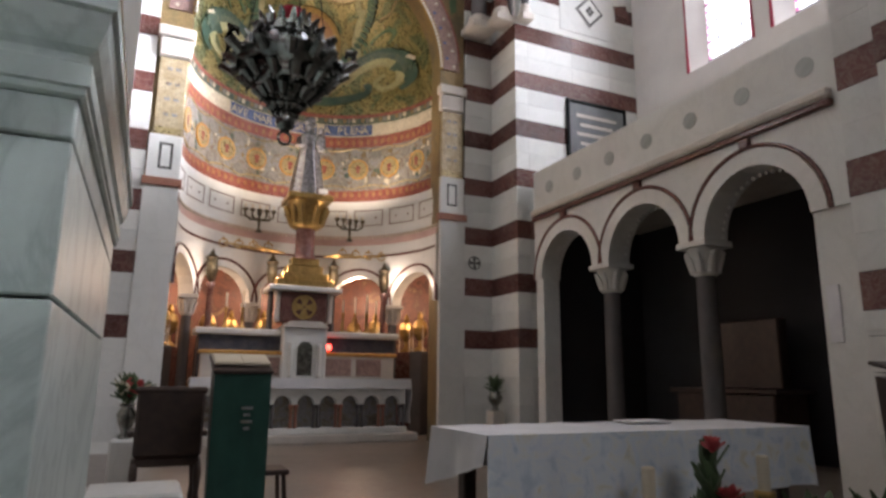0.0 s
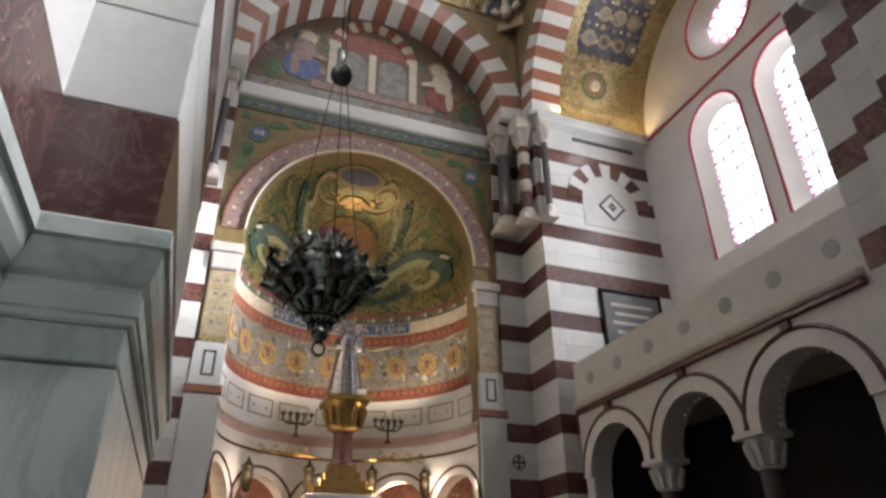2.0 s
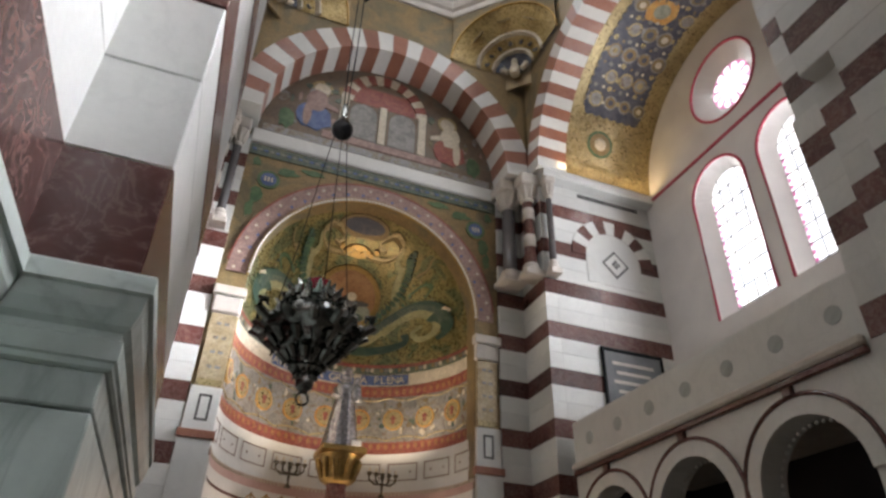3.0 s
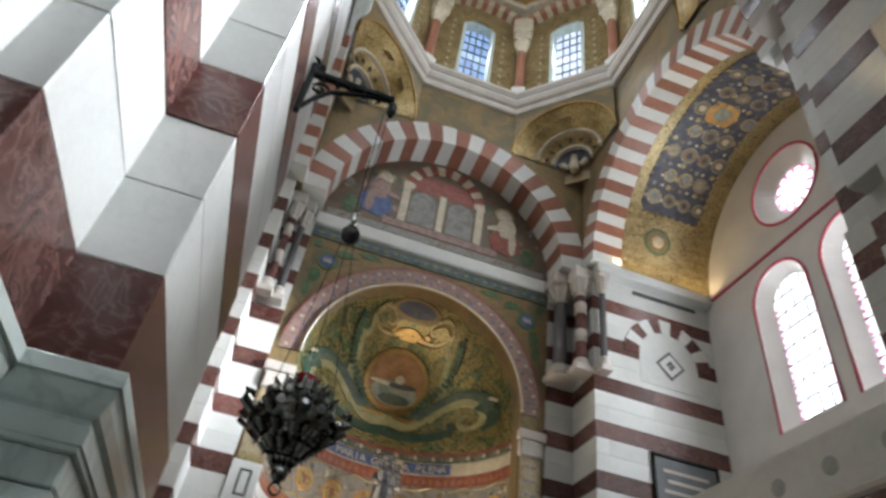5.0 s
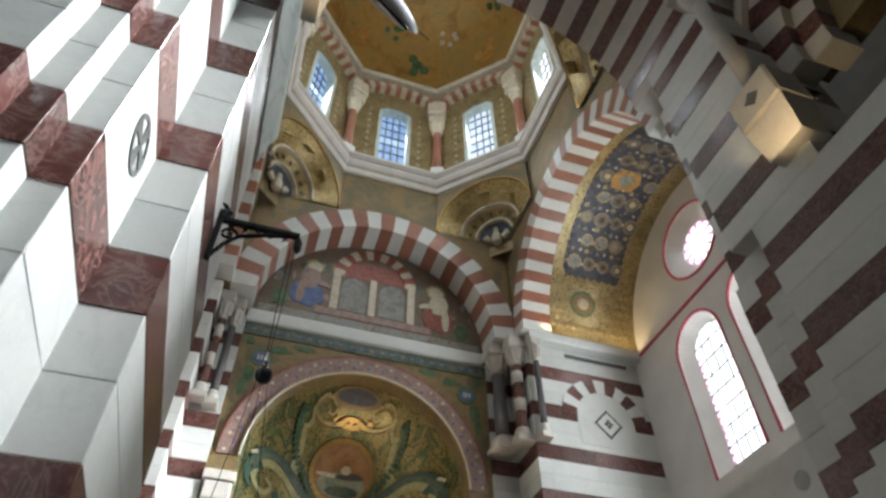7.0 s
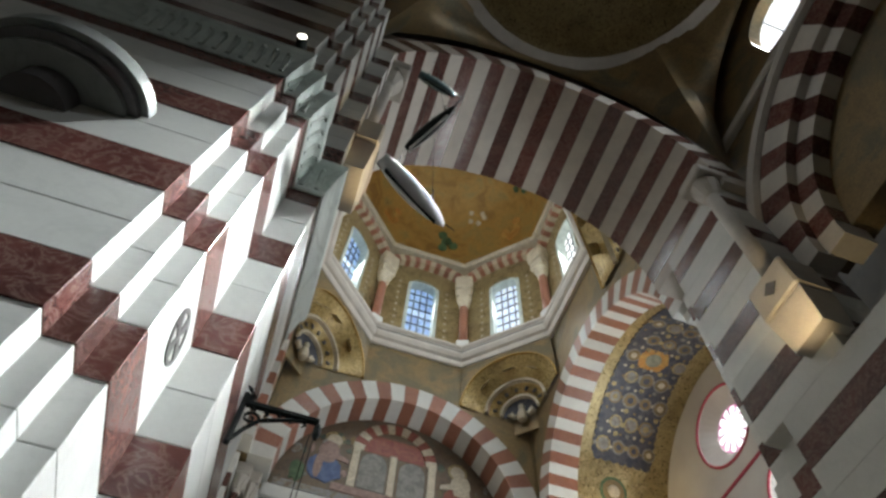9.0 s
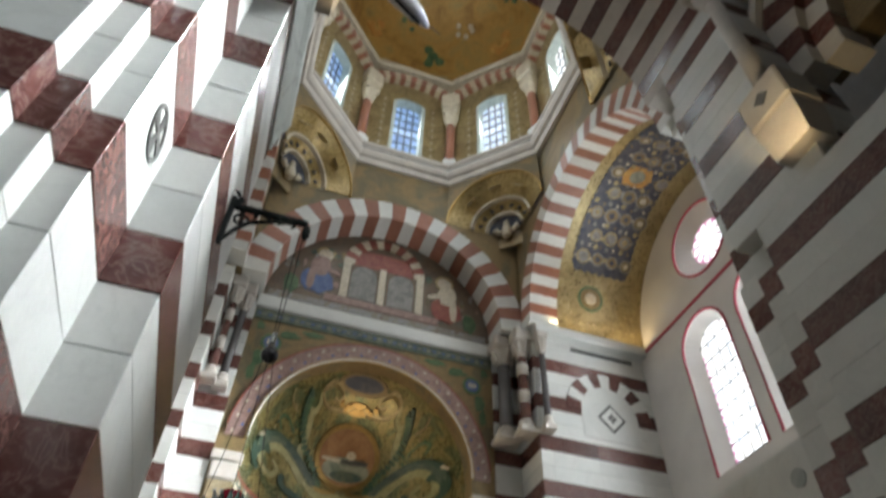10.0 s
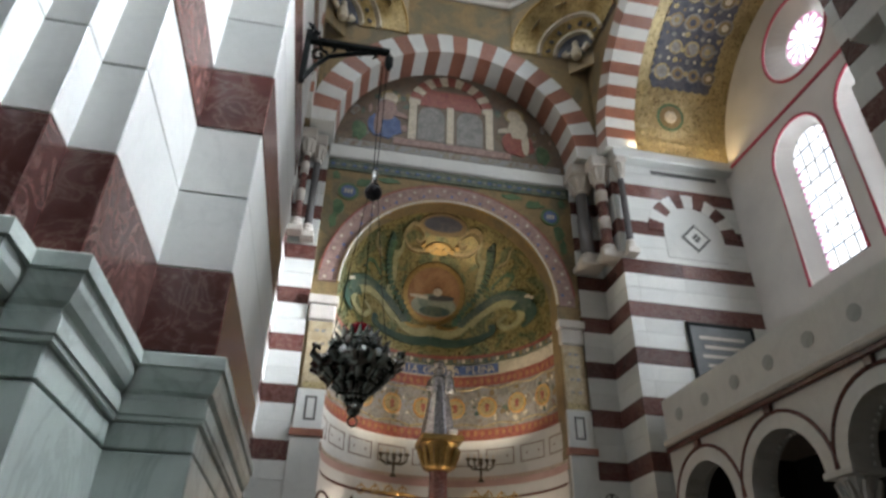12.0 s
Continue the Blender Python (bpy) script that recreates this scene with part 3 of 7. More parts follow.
striped_arch("voussoir", near_arch, pose(0, -9.9, SPRING), 2.95, 3.5, 2.35, 29, [M_STONE, M_RED])


def over_arch(name, place, r, c, half, d0, d1, top, mat, label):
    cuts = sorted(set([-half] + [v for v in arc_cuts(0, r, 36) if abs(v) < half] + [half]))
    return structure(name, column_wall(B(), place, cuts, lambda s: [(c + math.sqrt(max(r * r - s * s, 0)), top)], d0, d1), mat, label)


LEDGE = 16.57
over_arch("wall_crossing_far", lambda s, d, z: (s, -0.8 + d, z), 3.5, SPRING, 3.45, 0.02, 0.4, LEDGE, M_GOLDDULL, "dull gold mosaic wall above the apse arch")
over_arch("wall_crossing_near", lambda s, d, z: (s, -7.6 - d, z), 3.45, SPRING, 3.45, 0.02, 0.4, LEDGE, M_GOLDDULL, "mosaic wall above the arch to the nave")
for sx in (-1, 1):
    over_arch("wall_crossing_side", lambda s, d, z: (sx * (3.45 + d), TY + s, z), 3.4, SPRING, 3.4, 0.02, 0.4, LEDGE, M_GOLDDULL, "mosaic wall above the transept arch")

# ---- transept on the right ----
def holes_to_solids(lo, hi, holes):
    out, z = [], lo
    for a, b in sorted(holes):
        out.append((z, a))
        z = b
    out.append((z, hi))
    return out


WIN = [(-3.31, 0.74), (-5.22, 0.72)]
WZ0, WZ1 = 7.6, 10.42
ROSE = (TY + 0.1, 12.95, 0.95)


def end_solids(s):
    hs = []
    for c, r in WIN:
        if abs(s - c) < r:
            hs.append((WZ0, WZ1 + math.sqrt(r * r - (s - c) ** 2)))
    c, zc, r = ROSE
    if abs(s - c) < r:
        q = math.sqrt(r * r - (s - c) ** 2)
        hs.append((zc - q, zc + q))
    return holes_to_solids(4.5, 15.0, hs)


cuts = sorted(set([-7.9, -1.0] + [round(v, 5) for c, r in WIN for v in arc_cuts(c, r, 14)] + [round(v, 5) for v in arc_cuts(ROSE[0], ROSE[2], 20)]))
structure("wall_transept", column_wall(B(), lambda s, d, z: (6.7 + d, s, z), cuts, end_solids, 0.0, 0.55), M_PLASTER, "pale plastered end wall of the transept with tall windows", "wall")


def arch_line(cy, cz, r, z0, x, n=16):
    return [(x, cy + r, z0)] + [(x, cy + r * math.cos(math.pi * k / n), cz + r * math.sin(math.pi * k / n)) for k in range(n + 1)] + [(x, cy - r, z0)]


def tall_window(name, c, r):
    t = thing(name, "tall round-headed leaded window with crimson surround", "window", "transept windows", "structure")
    part("surround", tube(B(), arch_line(c, WZ1, r + 0.03, WZ0, 6.69), 0.035, 6), M_REDPAINT, t, "crimson painted edge")
    g = 0.55
    c0, c = c, c - 0.04
    bm = B()
    pts = [(c + g, WZ0)] + [(c + g * math.cos(math.pi * k / 16), WZ1 + g * math.sin(math.pi * k / 16)) for k in range(17)] + [(c - g, WZ0)]
    loft(bm, [[(7.0, y, z) for y, z in pts], [(7.012, y, z) for y, z in pts]])
    part("pane", bm, M_PANE, t, "bright daylit glass").visible_shadow = False
    bm = B()
    po = arch_line(c0, WZ1, r, WZ0, 6.72)
    pi = arch_line(c, WZ1, g, WZ0, 6.99)
    loft(bm, [po, pi, [(7.05, y, z) for _, y, z in pi], [(7.05, y, z) for _, y, z in po]], closed=False)
    part("reveal", bm, M_PLASTER, t)
    for q in (-0.5, 0.0, 0.5):
        bm = B()
        box(bm, 6.975, 6.995, c + q * g - 0.006, c + q * g + 0.006, WZ0, WZ1 + g * 0.92)
        part("came", bm, M_LEAD, t)
    for k in range(8):
        z = WZ0 + 0.4 * k + 0.2
        part("saddle_bar", box(B(), 6.972, 6.996, c - g, c + g, z - 0.006, z + 0.006), M_LEAD, t)
    for sy in (-1, 1):
        for k in range(18):
            z = WZ0 + 0.1 + k * 0.165
            if z < WZ1:
                bm = lathe(B(), [(0.001, 0), (0.05, 0.0), (0.05, 0.02), (0.001, 0.02)], 8)
                part("border_glass", bm, M_PANEPINK, t, "", False, Matrix.Translation((6.99, c + sy * (g - 0.03), z)) @ Matrix.Rotation(radians(90), 4, "Y"))


tall_window("window_1", *WIN[0])
tall_window("window_2", *WIN[1])
t = thing("window_3", "round rose window with scalloped pink edge", "window", "", "structure")
cy, cz, rr = ROSE
bm = B()
loft(bm, [[(x, cy + q * math.cos(2 * math.pi * k / 32), cz + q * math.sin(2 * math.pi * k / 32)) for k in range(32)] for x, q in ((6.72, rr), (6.98, 0.58), (7.05, 0.58))], caps=False)
part("reveal", bm, M_PLASTER, t)
part("surround", tube(B(), [(6.69, cy + (rr + 0.03) * math.cos(2 * math.pi * k / 32), cz + (rr + 0.03) * math.sin(2 * math.pi * k / 32)) for k in range(33)], 0.035, 6), M_REDPAINT, t, "crimson painted edge")
bm = B()
loft(bm, [[(x, cy + 0.59 * math.cos(2 * math.pi * k / 32), cz + 0.59 * math.sin(2 * math.pi * k / 32)) for k in range(32)] for x in (7.0, 7.012)])
part("pane", bm, M_PANEPINK, t).visible_shadow = False
for k in range(12):
    a = 2 * math.pi * k / 12
    bm = lathe(B(), [(0.001, 0), (0.095, 0.0), (0.095, 0.012), (0.001, 0.012)], 10)
    part("lobe", bm, M_PANE, t, "", False, Matrix.Translation((6.985, cy + 0.45 * math.cos(a), cz + 0.45 * math.sin(a))) @ Matrix.Rotation(radians(90), 4, "Y"))
    bm = tube(B(), [(6.965, cy + 0.1 * math.cos(a + 0.26), cz + 0.1 * math.sin(a + 0.26)), (6.965, cy + 0.5 * math.cos(a + 0.26), cz + 0.5 * math.sin(a + 0.26))], 0.008, 5)
    part("spoke", bm, M_LEAD, t)

part("eye", lathe(B(), [(0.001, 0), (0.36, 0), (0.36, 0.01), (0.001, 0.01)], 20), M_PANE, t, "", False, Matrix.Translation((6.988, cy, cz)) @ Matrix.Rotation(radians(90), 4, "Y"))

# string course and vault
structure("string_course", box(B(), 6.66, 6.7, -7.4, -1.22, 11.5, 11.56), M_REDPAINT, "thin crimson string course", "trim")
vault = shell(B(), lambda u, v, d: (4.15 + 2.6 * v, TY + (TR + d) * math.cos(math.pi * u), SPRING + (TR + d) * math.sin(math.pi * u)), 40, 4, 0.2)
structure("vault_transept", vault, M_GOLD, "barrel vault of gold mosaic", "vault", True)
structure("cornice_transept", box(B(), 3.6, 6.7, -1.3, -0.7, 11.4, 11.66, 0.02), M_WHITE, "white marble impost below the vault", "cornice")
structure("cornice_transept_near", box(B(), 3.6, 6.7, -7.6, -7.25, 11.36, 11.6, 0.02), M_WHITE, "white marble impost below the vault", "cornice")
structure("wall_transept_near", box(B(), 3.9, 6.8, -7.9, -7.3, 0.0, 11.5), M_STONE, "stone side wall of the transept", "wall")

# ---- arcade under the tribune ----
FX = 3.85
AB = [(-2.2, 0.75), (-4.12, 0.75), (-6.06, 0.75)]


def tribune_solids(s):
    for c, r in AB:
        if abs(s - c) < r:
            return [(3.4 + math.sqrt(r * r - (s - c) ** 2), 5.48)]
    return [(3.4, 5.48)]


cuts = sorted(set([-7.3, -1.22] + [round(v, 5) for c, r in AB for v in arc_cuts(c, r, 18)]))
structure("arcade_transept", column_wall(B(), lambda s, d, z: (FX + d, s, z), cuts, tribune_solids, 0.0, 0.4), M_WHITE, "white marble arcade with carved archivolts below the tribune", "arcade")
structure("tribune_floor", box(B(), FX + 0.3, 6.8, -7.3, -1.0, 4.5, 4.7), M_STONE, "stone floor of the tribune", "floor")
# black back wall and a lining over the striped side paint the chapel's shade
structure("wall_chapel_back", box(B(), 6.3, 6.6, -7.3, -1.0, SAN, 4.5), M_SHADEWALL, "back wall of the side chapel, its shade put into near-black colour", "wall")
structure("wall_chapel_side", box(B(), FX + 0.42, 6.3, -1.32, -1.226, SAN, 4.5), M_SHADEWALL, "dark lining added over the striped wall for the chapel's shade", "wall")
tcol = make_column("dark granite column with carved white capital", 0.145, SAN, 3.4, 0.46, M_DARKCOL, M_WHITE, "tribune columns")
tcol.location = (FX + 0.2, -3.16, 0)
copy_thing(tcol, pose(FX + 0.2, -5.09, 0))
for y0, y1 in ((-1.45, -1.22), (-7.3, -6.81)):
    structure("respond", box(B(), FX + 0.02, FX + 0.38, y0, y1, SAN, 3.4, 0.01), M_WHITE, "white marble respond of the arcade", "pilaster")
for c, r in AB:
    bm = B()
    for q0, q1, px in ((r + 0.0, r + 0.2, 0.02),):
        n = 20
        rings = [[(FX - px, c + q * math.cos(math.pi * k / n), 3.4 + q * math.sin(math.pi * k / n)) for q in (q0, q1)] + [(FX + 0.01, c + q * math.cos(math.pi * k / n), 3.4 + q * math.sin(math.pi * k / n)) for q in (q1, q0)] for k in range(n + 1)]
        loft(bm, rings)
    structure("archivolt", bm, M_WHITE, "white marble archivolt", "trim")
    bm = tube(B(), [(FX - 0.01, c + (r + 0.24) * math.cos(math.pi * k / 20), 3.4 + (r + 0.24) * math.sin(math.pi * k / 20)) for k in range(21)], 0.03, 6)
    structure("archivolt_line", bm, M_RED, "dark red line round the arch", "trim")
structure("frieze_moulding", box(B(), FX - 0.07, FX + 0.01, -7.2, -1.22, 4.5, 4.6, 0.02), M_RED, "dark red moulding of the frieze", "trim")
structure("frieze_ledge", box(B(), FX - 0.1, FX + 0.01, -7.2, -1.22, 4.6, 4.72, 0.03), M_STONE, "stone moulding below the frieze", "trim")

# ---- octagon, drum and dome ----
OA = 3.38
OS = OA * math.tan(math.pi / 8)


def octo(r):
    q = r / math.cos(math.pi / 8)
    return [(q * math.cos(math.pi / 8 + math.pi / 4 * k), CY + q * math.sin(math.pi / 8 + math.pi / 4 * k)) for k in range(8)]


prof = [(-0.6, LEDGE), (0.02, LEDGE), (0.05, LEDGE + 0.06), (0.06, LEDGE + 0.18), (0.14, LEDGE + 0.24), (0.2, LEDGE + 0.36), (0.2, LEDGE + 0.44), (0.05, LEDGE + 0.48), (0.05, LEDGE + 0.75), (0.12, LEDGE + 0.82), (0.12, LEDGE + 0.9), (-0.6, LEDGE + 0.9)]
bm = sweep(B(), octo(OA)[::-1], [(o, z) for o, z in prof])
structure("cornice_drum", bm, M_STONE, "eight-sided grey stone cornice below the drum", "cornice")
structure("cornice_band", sweep(B(), octo(OA)[::-1], [(0.0, LEDGE + 0.5), (0.056, LEDGE + 0.5), (0.056, LEDGE + 0.73), (0.0, LEDGE + 0.73)]), M_GREYMOS, "grey mosaic band in the drum cornice", "trim")
DZ0, DZ1 = LEDGE + 0.9, 22.4
drum_side = []
WR = 0.46
for k in range(8):
    a = math.pi / 4 * k

    def place(s, d, z, a=a):
        r = OA + 0.3 + d
        return (r * math.cos(a) - s * math.sin(a), CY + r * math.sin(a) + s * math.cos(a), z)

    def sol(s):
        if abs(s) < WR:
            return holes_to_solids(DZ0, DZ1, [(17.75, 20.72 + math.sqrt(WR * WR - s * s))])
        return [(DZ0, DZ1)]
    half = (OA + 0.3) * math.tan(math.pi / 8) + 0.1
    structure("wall_drum", column_wall(B(), place, [-half] + arc_cuts(0, WR, 12) + [half], sol, 0.0, 0.45), M_GOLD, "gold mosaic wall of the drum", "wall")
    t = thing("drum_window_" + str(k + 1), "round-headed leaded window of blue glass", "window", "drum windows", "structure")
    bm = B()
    pts = [(WR, 17.75)] + [(WR * math.cos(math.pi * q / 12), 20.72 + WR * math.sin(math.pi * q / 12)) for q in range(13)] + [(-WR, 17.75)]
    loft(bm, [[place(s, 0.3, z) for s, z in pts], [place(s, 0.315, z) for s, z in pts]])
    part("pane", bm, M_PANE if k == 0 else M_PANEPALE if k == 1 else M_PANEBLUE, t).visible_shadow = False
    for q in (-0.5, 0.0, 0.5):
        bm = B()
        hexa(bm, [place(s, d, z) for z in (17.75, 20.72 + WR * 0.85) for s, d in ((q * WR - 0.018, 0.27), (q * WR + 0.018, 0.27), (q * WR + 0.018, 0.298), (q * WR - 0.018, 0.298))])
        part("came", bm, M_LEAD, t)
    for j in range(7):
        z = 17.95 + 0.44 * j
        bm = B()
        hexa(bm, [place(s, d, zz) for zz in (z - 0.018, z + 0.018) for s, d in ((-WR, 0.27), (WR, 0.27), (WR, 0.298), (-WR, 0.298))])
        part("saddle_bar", bm, M_LEAD, t)
    # striped arch above the window, a flat band of wedges between the corner columns
    t = thing("drum_arch", "arch of white and red wedges above a drum window", "arch", "drum arches", "structure")
    m = Matrix.Translation((0, CY, 0)) @ Matrix.Rotation(a - math.pi / 2, 4, "Z")
    striped_arch("voussoir", t, m @ pose(0, OA + 0.02, 19.12), 2.78, 3.1, 0.3, 15, [M_CREAMMOS, M_REDLIGHT], -29, 29)
    bm = B()
    loft(bm, [[place(s * q, d, zc) for s, zc in [(1.0, 17.75)] + [(math.cos(math.pi * j / 12), 20.72 + WR * q * math.sin(math.pi * j / 12)) for j in range(13)] + [(-1.0, 17.75)]] for q, d in ((WR * 0.975, 0.285), (WR * 0.975, -0.03), (WR * 1.22, -0.03), (WR * 1.22, 0.02))], closed=False)
    part("frame", bm, M_GREY, thing("drum_window_frame", "pale grey frame round a drum window", "window frame", "drum window frames", "structure"))
    for sgn in (-1, 1):
        for j in range(9):
            bm = B()
            hexa(bm, [place(sgn * 0.86 + ds, dd, 17.8 + 0.36 * j + dz) for dz in (0.0, 0.09) for ds, dd in ((-0.045, -0.015), (0.045, -0.015), (0.045, 0.01), (-0.045, 0.01))])
            part("stud", bm, M_CREAMMOS, t)
    # corner column
    b = a + math.pi / 8
    q = (OA + 0.12) / math.cos(math.pi / 8)
    p = (q * math.cos(b), CY + q * math.sin(b))
    if k == 0:
        dcol = thing("drum_column", "red marble column with white block capital and pedestal", "column", "drum columns", "structure")
        part("pedestal", box(B(), -0.2, 0.2, -0.2, 0.2, DZ0, DZ0 + 0.42, 0.03), M_WHITE, dcol, "white marble pedestal")
        part("shaft", lathe(B(), [(0.17, DZ0 + 0.42), (0.15, DZ0 + 0.5), (0.14, 19.95)], 14), M_REDLIGHT, dcol, "red marble shaft", True)
        bm = lathe(B(), [(0.14, 19.9), (0.18, 19.95), (0.17, 20.0), (0.26, 20.35), (0.27, 20.4)], 12)
        box(bm, -0.27, 0.27, -0.27, 0.27, 20.4, 20.82, 0.03)
        box(bm, -0.32, 0.32, -0.32, 0.32, 20.86, 21.55, 0.05)
        part("capital", bm, M_CREAMMOS, dcol, "cream block capital")
        dcol.matrix_world = pose(*p, 0, 0, 0, math.degrees(b))
    else:
        copy_thing(dcol, pose(*p, 0, 0, 0, math.degrees(b)))
bm = sweep(B(), octo(OA)[::-1], [(-0.5, 22.35), (0.06, 22.35), (0.1, 22.45), (0.1, 22.55), (-0.5, 22.55)])
structure("cornice_dome", bm, M_CREAMMOS, "cream cornice below the dome", "cornice")
dome = lathe(B(), [(OA + 0.35, 22.4)] + [((OA + 0.25) * math.cos(math.pi / 2 * k / 14), 22.5 + 3.6 * math.sin(math.pi / 2 * k / 14)) for k in range(15)], 48, (0, CY, 0), caps=False)
structure("dome", dome, M_DOME, "dome of amber and gold mosaic", "dome", True)

dm = thing("dome_mosaic", "green sprigs and pale roundels scattered on the amber dome", "mosaic", "", "structure")
rng = random.Random(21)
for k in range(16):
    a = 2 * math.pi * k / 16 + 0.2
    e = radians(22 if k % 2 else 40)
    r = OA + 0.2
    p = Vector((r * math.cos(e) * math.cos(a), CY + r * math.cos(e) * math.sin(a), 22.5 + 3.52 * math.sin(e)))
    w = (Vector((0, CY, 22.5)) - p).normalized()
    mm = Matrix.Translation(p) @ w.to_track_quat("Z", "Y").to_matrix().to_4x4()
    for q in range(5):
        pr = part("sprig" if k % 3 else "roundel", lathe(B(), [(0.001, -0.03), (0.1 + 0.08 * (k % 2), -0.03), (0.1 + 0.08 * (k % 2), 0.03), (0.001, 0.03)], 9), (M_GREENMOS, M_ORANGE, M_CREAMMOS, M_GREENMOS)[k % 4], dm)
        pr.matrix_local = mm @ Matrix.Translation((rng.uniform(-0.3, 0.3), rng.uniform(-0.35, 0.35), 0.0))
for k in range(32):
    a = 2 * math.pi * (k + 0.5) / 32
    part("scallop", lathe(B(), [(0.001, -0.02), (0.2, -0.02), (0.2, 0.02), (0.001, 0.02)], 10), M_GOLD, dm).matrix_local = Matrix.Translation(((OA + 0.2) * math.cos(a), CY + (OA + 0.2) * math.sin(a), 22.72)) @ Matrix.Rotation(a, 4, "Z") @ Matrix.Rotation(radians(90), 4, "Y")

# squinches in the corners of the crossing
SQ = 14.95


def half_ring(r0, r1, y0, y1, n=24):
    rings = []
    for q in range(n + 1):
        c, s = math.cos(math.pi * q / n), math.sin(math.pi * q / n)
        rings.append([(r0 * c, y0, SQ + r0 * s), (r1 * c, y0, SQ + r1 * s), (r1 * c, y1, SQ + r1 * s), (r0 * c, y1, SQ + r0 * s)])
    return loft(B(), rings)


def cone(r0, y0, r1, y1):
    return shell(B(), lambda u, v, d: ((r0 + (r1 - r0) * v + d) * math.cos(math.pi * u), y0 + (y1 - y0) * v, SQ + (r0 + (r1 - r0) * v + d) * math.sin(math.pi * u)), 28, 4, 0.03)


for k in range(4):
    a = math.pi / 4 + math.pi / 2 * k
    m = Matrix.Translation((0, CY, 0)) @ Matrix.Rotation(a - math.pi / 2, 4, "Z")
    t = thing("squinch", "ribbed gold mosaic squinch with a small niche", "squinch", "squinches", "structure")
    for name, bm, mt in (("outer_bead", half_ring(1.38, 1.42, OA - 0.03, OA + 0.06), M_BRASS), ("hood", cone(1.4, OA, 0.86, OA + 0.55), M_GOLDWARM),
                         ("middle_bead", half_ring(0.82, 0.9, OA + 0.46, OA + 0.6), M_CREAMMOS), ("inner_hood", cone(0.84, OA + 0.56, 0.56, OA + 0.85), M_GOLDWARM),
                         ("inner_bead", half_ring(0.5, 0.57, OA + 0.76, OA + 0.88), M_CREAMMOS), ("niche", cone(0.54, OA + 0.86, 0.05, OA + 1.15), M_NAVY)):
        part(name, bm, mt, t).matrix_local = m
    for j in range(7):
        b = math.pi * (j + 0.5) / 7
        mm = m @ Matrix.Translation((0.7 * math.cos(b), OA + 0.68, SQ + 0.7 * math.sin(b))) @ Matrix.Rotation(math.pi / 2 - b, 4, "Y")
        part("arched_recess", box(B(), -0.05, 0.05, -0.03, 0.03, -0.09, 0.09, 0.02), M_BLACKINLAY, t).matrix_local = mm
    for j in range(3):
        b = math.pi * (j + 1) / 4
        mm = m @ Matrix.Translation((1.13 * math.cos(b), OA + 0.26, SQ + 1.13 * math.sin(b))) @ Matrix.Rotation(math.pi / 2 - b, 4, "Y") @ Matrix.Rotation(radians(-45), 4, "X")
        part("panel", box(B(), -0.16, 0.16, -0.012, 0.012, -0.3, 0.3, 0.01), M_GOLD, t, "bright gold panel of the hood").matrix_local = mm
    bm = B()
    column_wall(bm, lambda s, d, z: (s, OA + d, z), arc_cuts(0, 1.4, 20), lambda s: [(SQ + math.sqrt(max(1.4 ** 2 - s * s, 0)), LEDGE + 0.1)], 0.01, 0.1)
    part("spandrel", bm, M_GOLDDULL, t).matrix_local = m
    bm = lathe(B(), [(0.001, 0), (0.12, 0.04), (0.15, 0.2), (0.11, 0.38), (0.06, 0.43), (0.09, 0.52), (0.08, 0.6), (0.001, 0.66)], 12, (0, OA + 0.98, SQ - 0.25))
    tube(bm, [(-0.18, OA + 0.98, SQ - 0.05), (-0.34, OA + 0.97, SQ + 0.08), (-0.28, OA + 0.98, SQ + 0.2)], [0.07, 0.09, 0.03], 7)
    tube(bm, [(0.18, OA + 0.98, SQ - 0.05), (0.34, OA + 0.97, SQ + 0.08), (0.28, OA + 0.98, SQ + 0.2)], [0.07, 0.09, 0.03], 7)
    part("winged_relief", bm, M_CREAMMOS, t, "winged relief as a plain shape").matrix_local = m
    part("lower_wall", box(B(), -0.56, 0.56, OA + 1.14, OA + 1.2, SQ - 0.5, SQ + 0.6), M_GOLDDULL, t).matrix_local = m

for sx in (-1, 1):
    structure("corner_spandrel", box(B(), min(sx * 3.47, sx * 4.1), max(sx * 3.47, sx * 4.1), -0.78, 0.3, 11.6, 16.5), M_GOLDDULL, "dull gold mosaic wall in the corner of the crossing", "wall")

# ---- nave around and behind ----
NYC, NZ, NR = -13.1, 16.4, 3.05
bm = lathe(B(), [(NR * math.cos(math.pi / 2 * k / 10), NZ + 1.9 * math.sin(math.pi / 2 * k / 10)) for k in range(11)], 40, (0.1, NYC, 0), caps=False)
structure("ceiling_nave_dome", bm, M_GOLD, "shallow gold mosaic dome over the nave bay", "ceiling", True)
bm = lathe(B(), [(NR - 0.06, NZ - 0.04), (NR + 0.2, NZ - 0.1), (NR + 0.24, NZ), (NR, NZ + 0.1), (NR - 0.06, NZ - 0.04)], 40, (0.1, NYC, 0), caps=False)
structure("ceiling_ring", bm, M_STONE, "pale ring moulding of the nave dome", "trim")
bm = B()
hx, hy = 3.5, 3.25
cor = [(hx, hy), (-hx, hy), (-hx, -hy), (hx, -hy)]
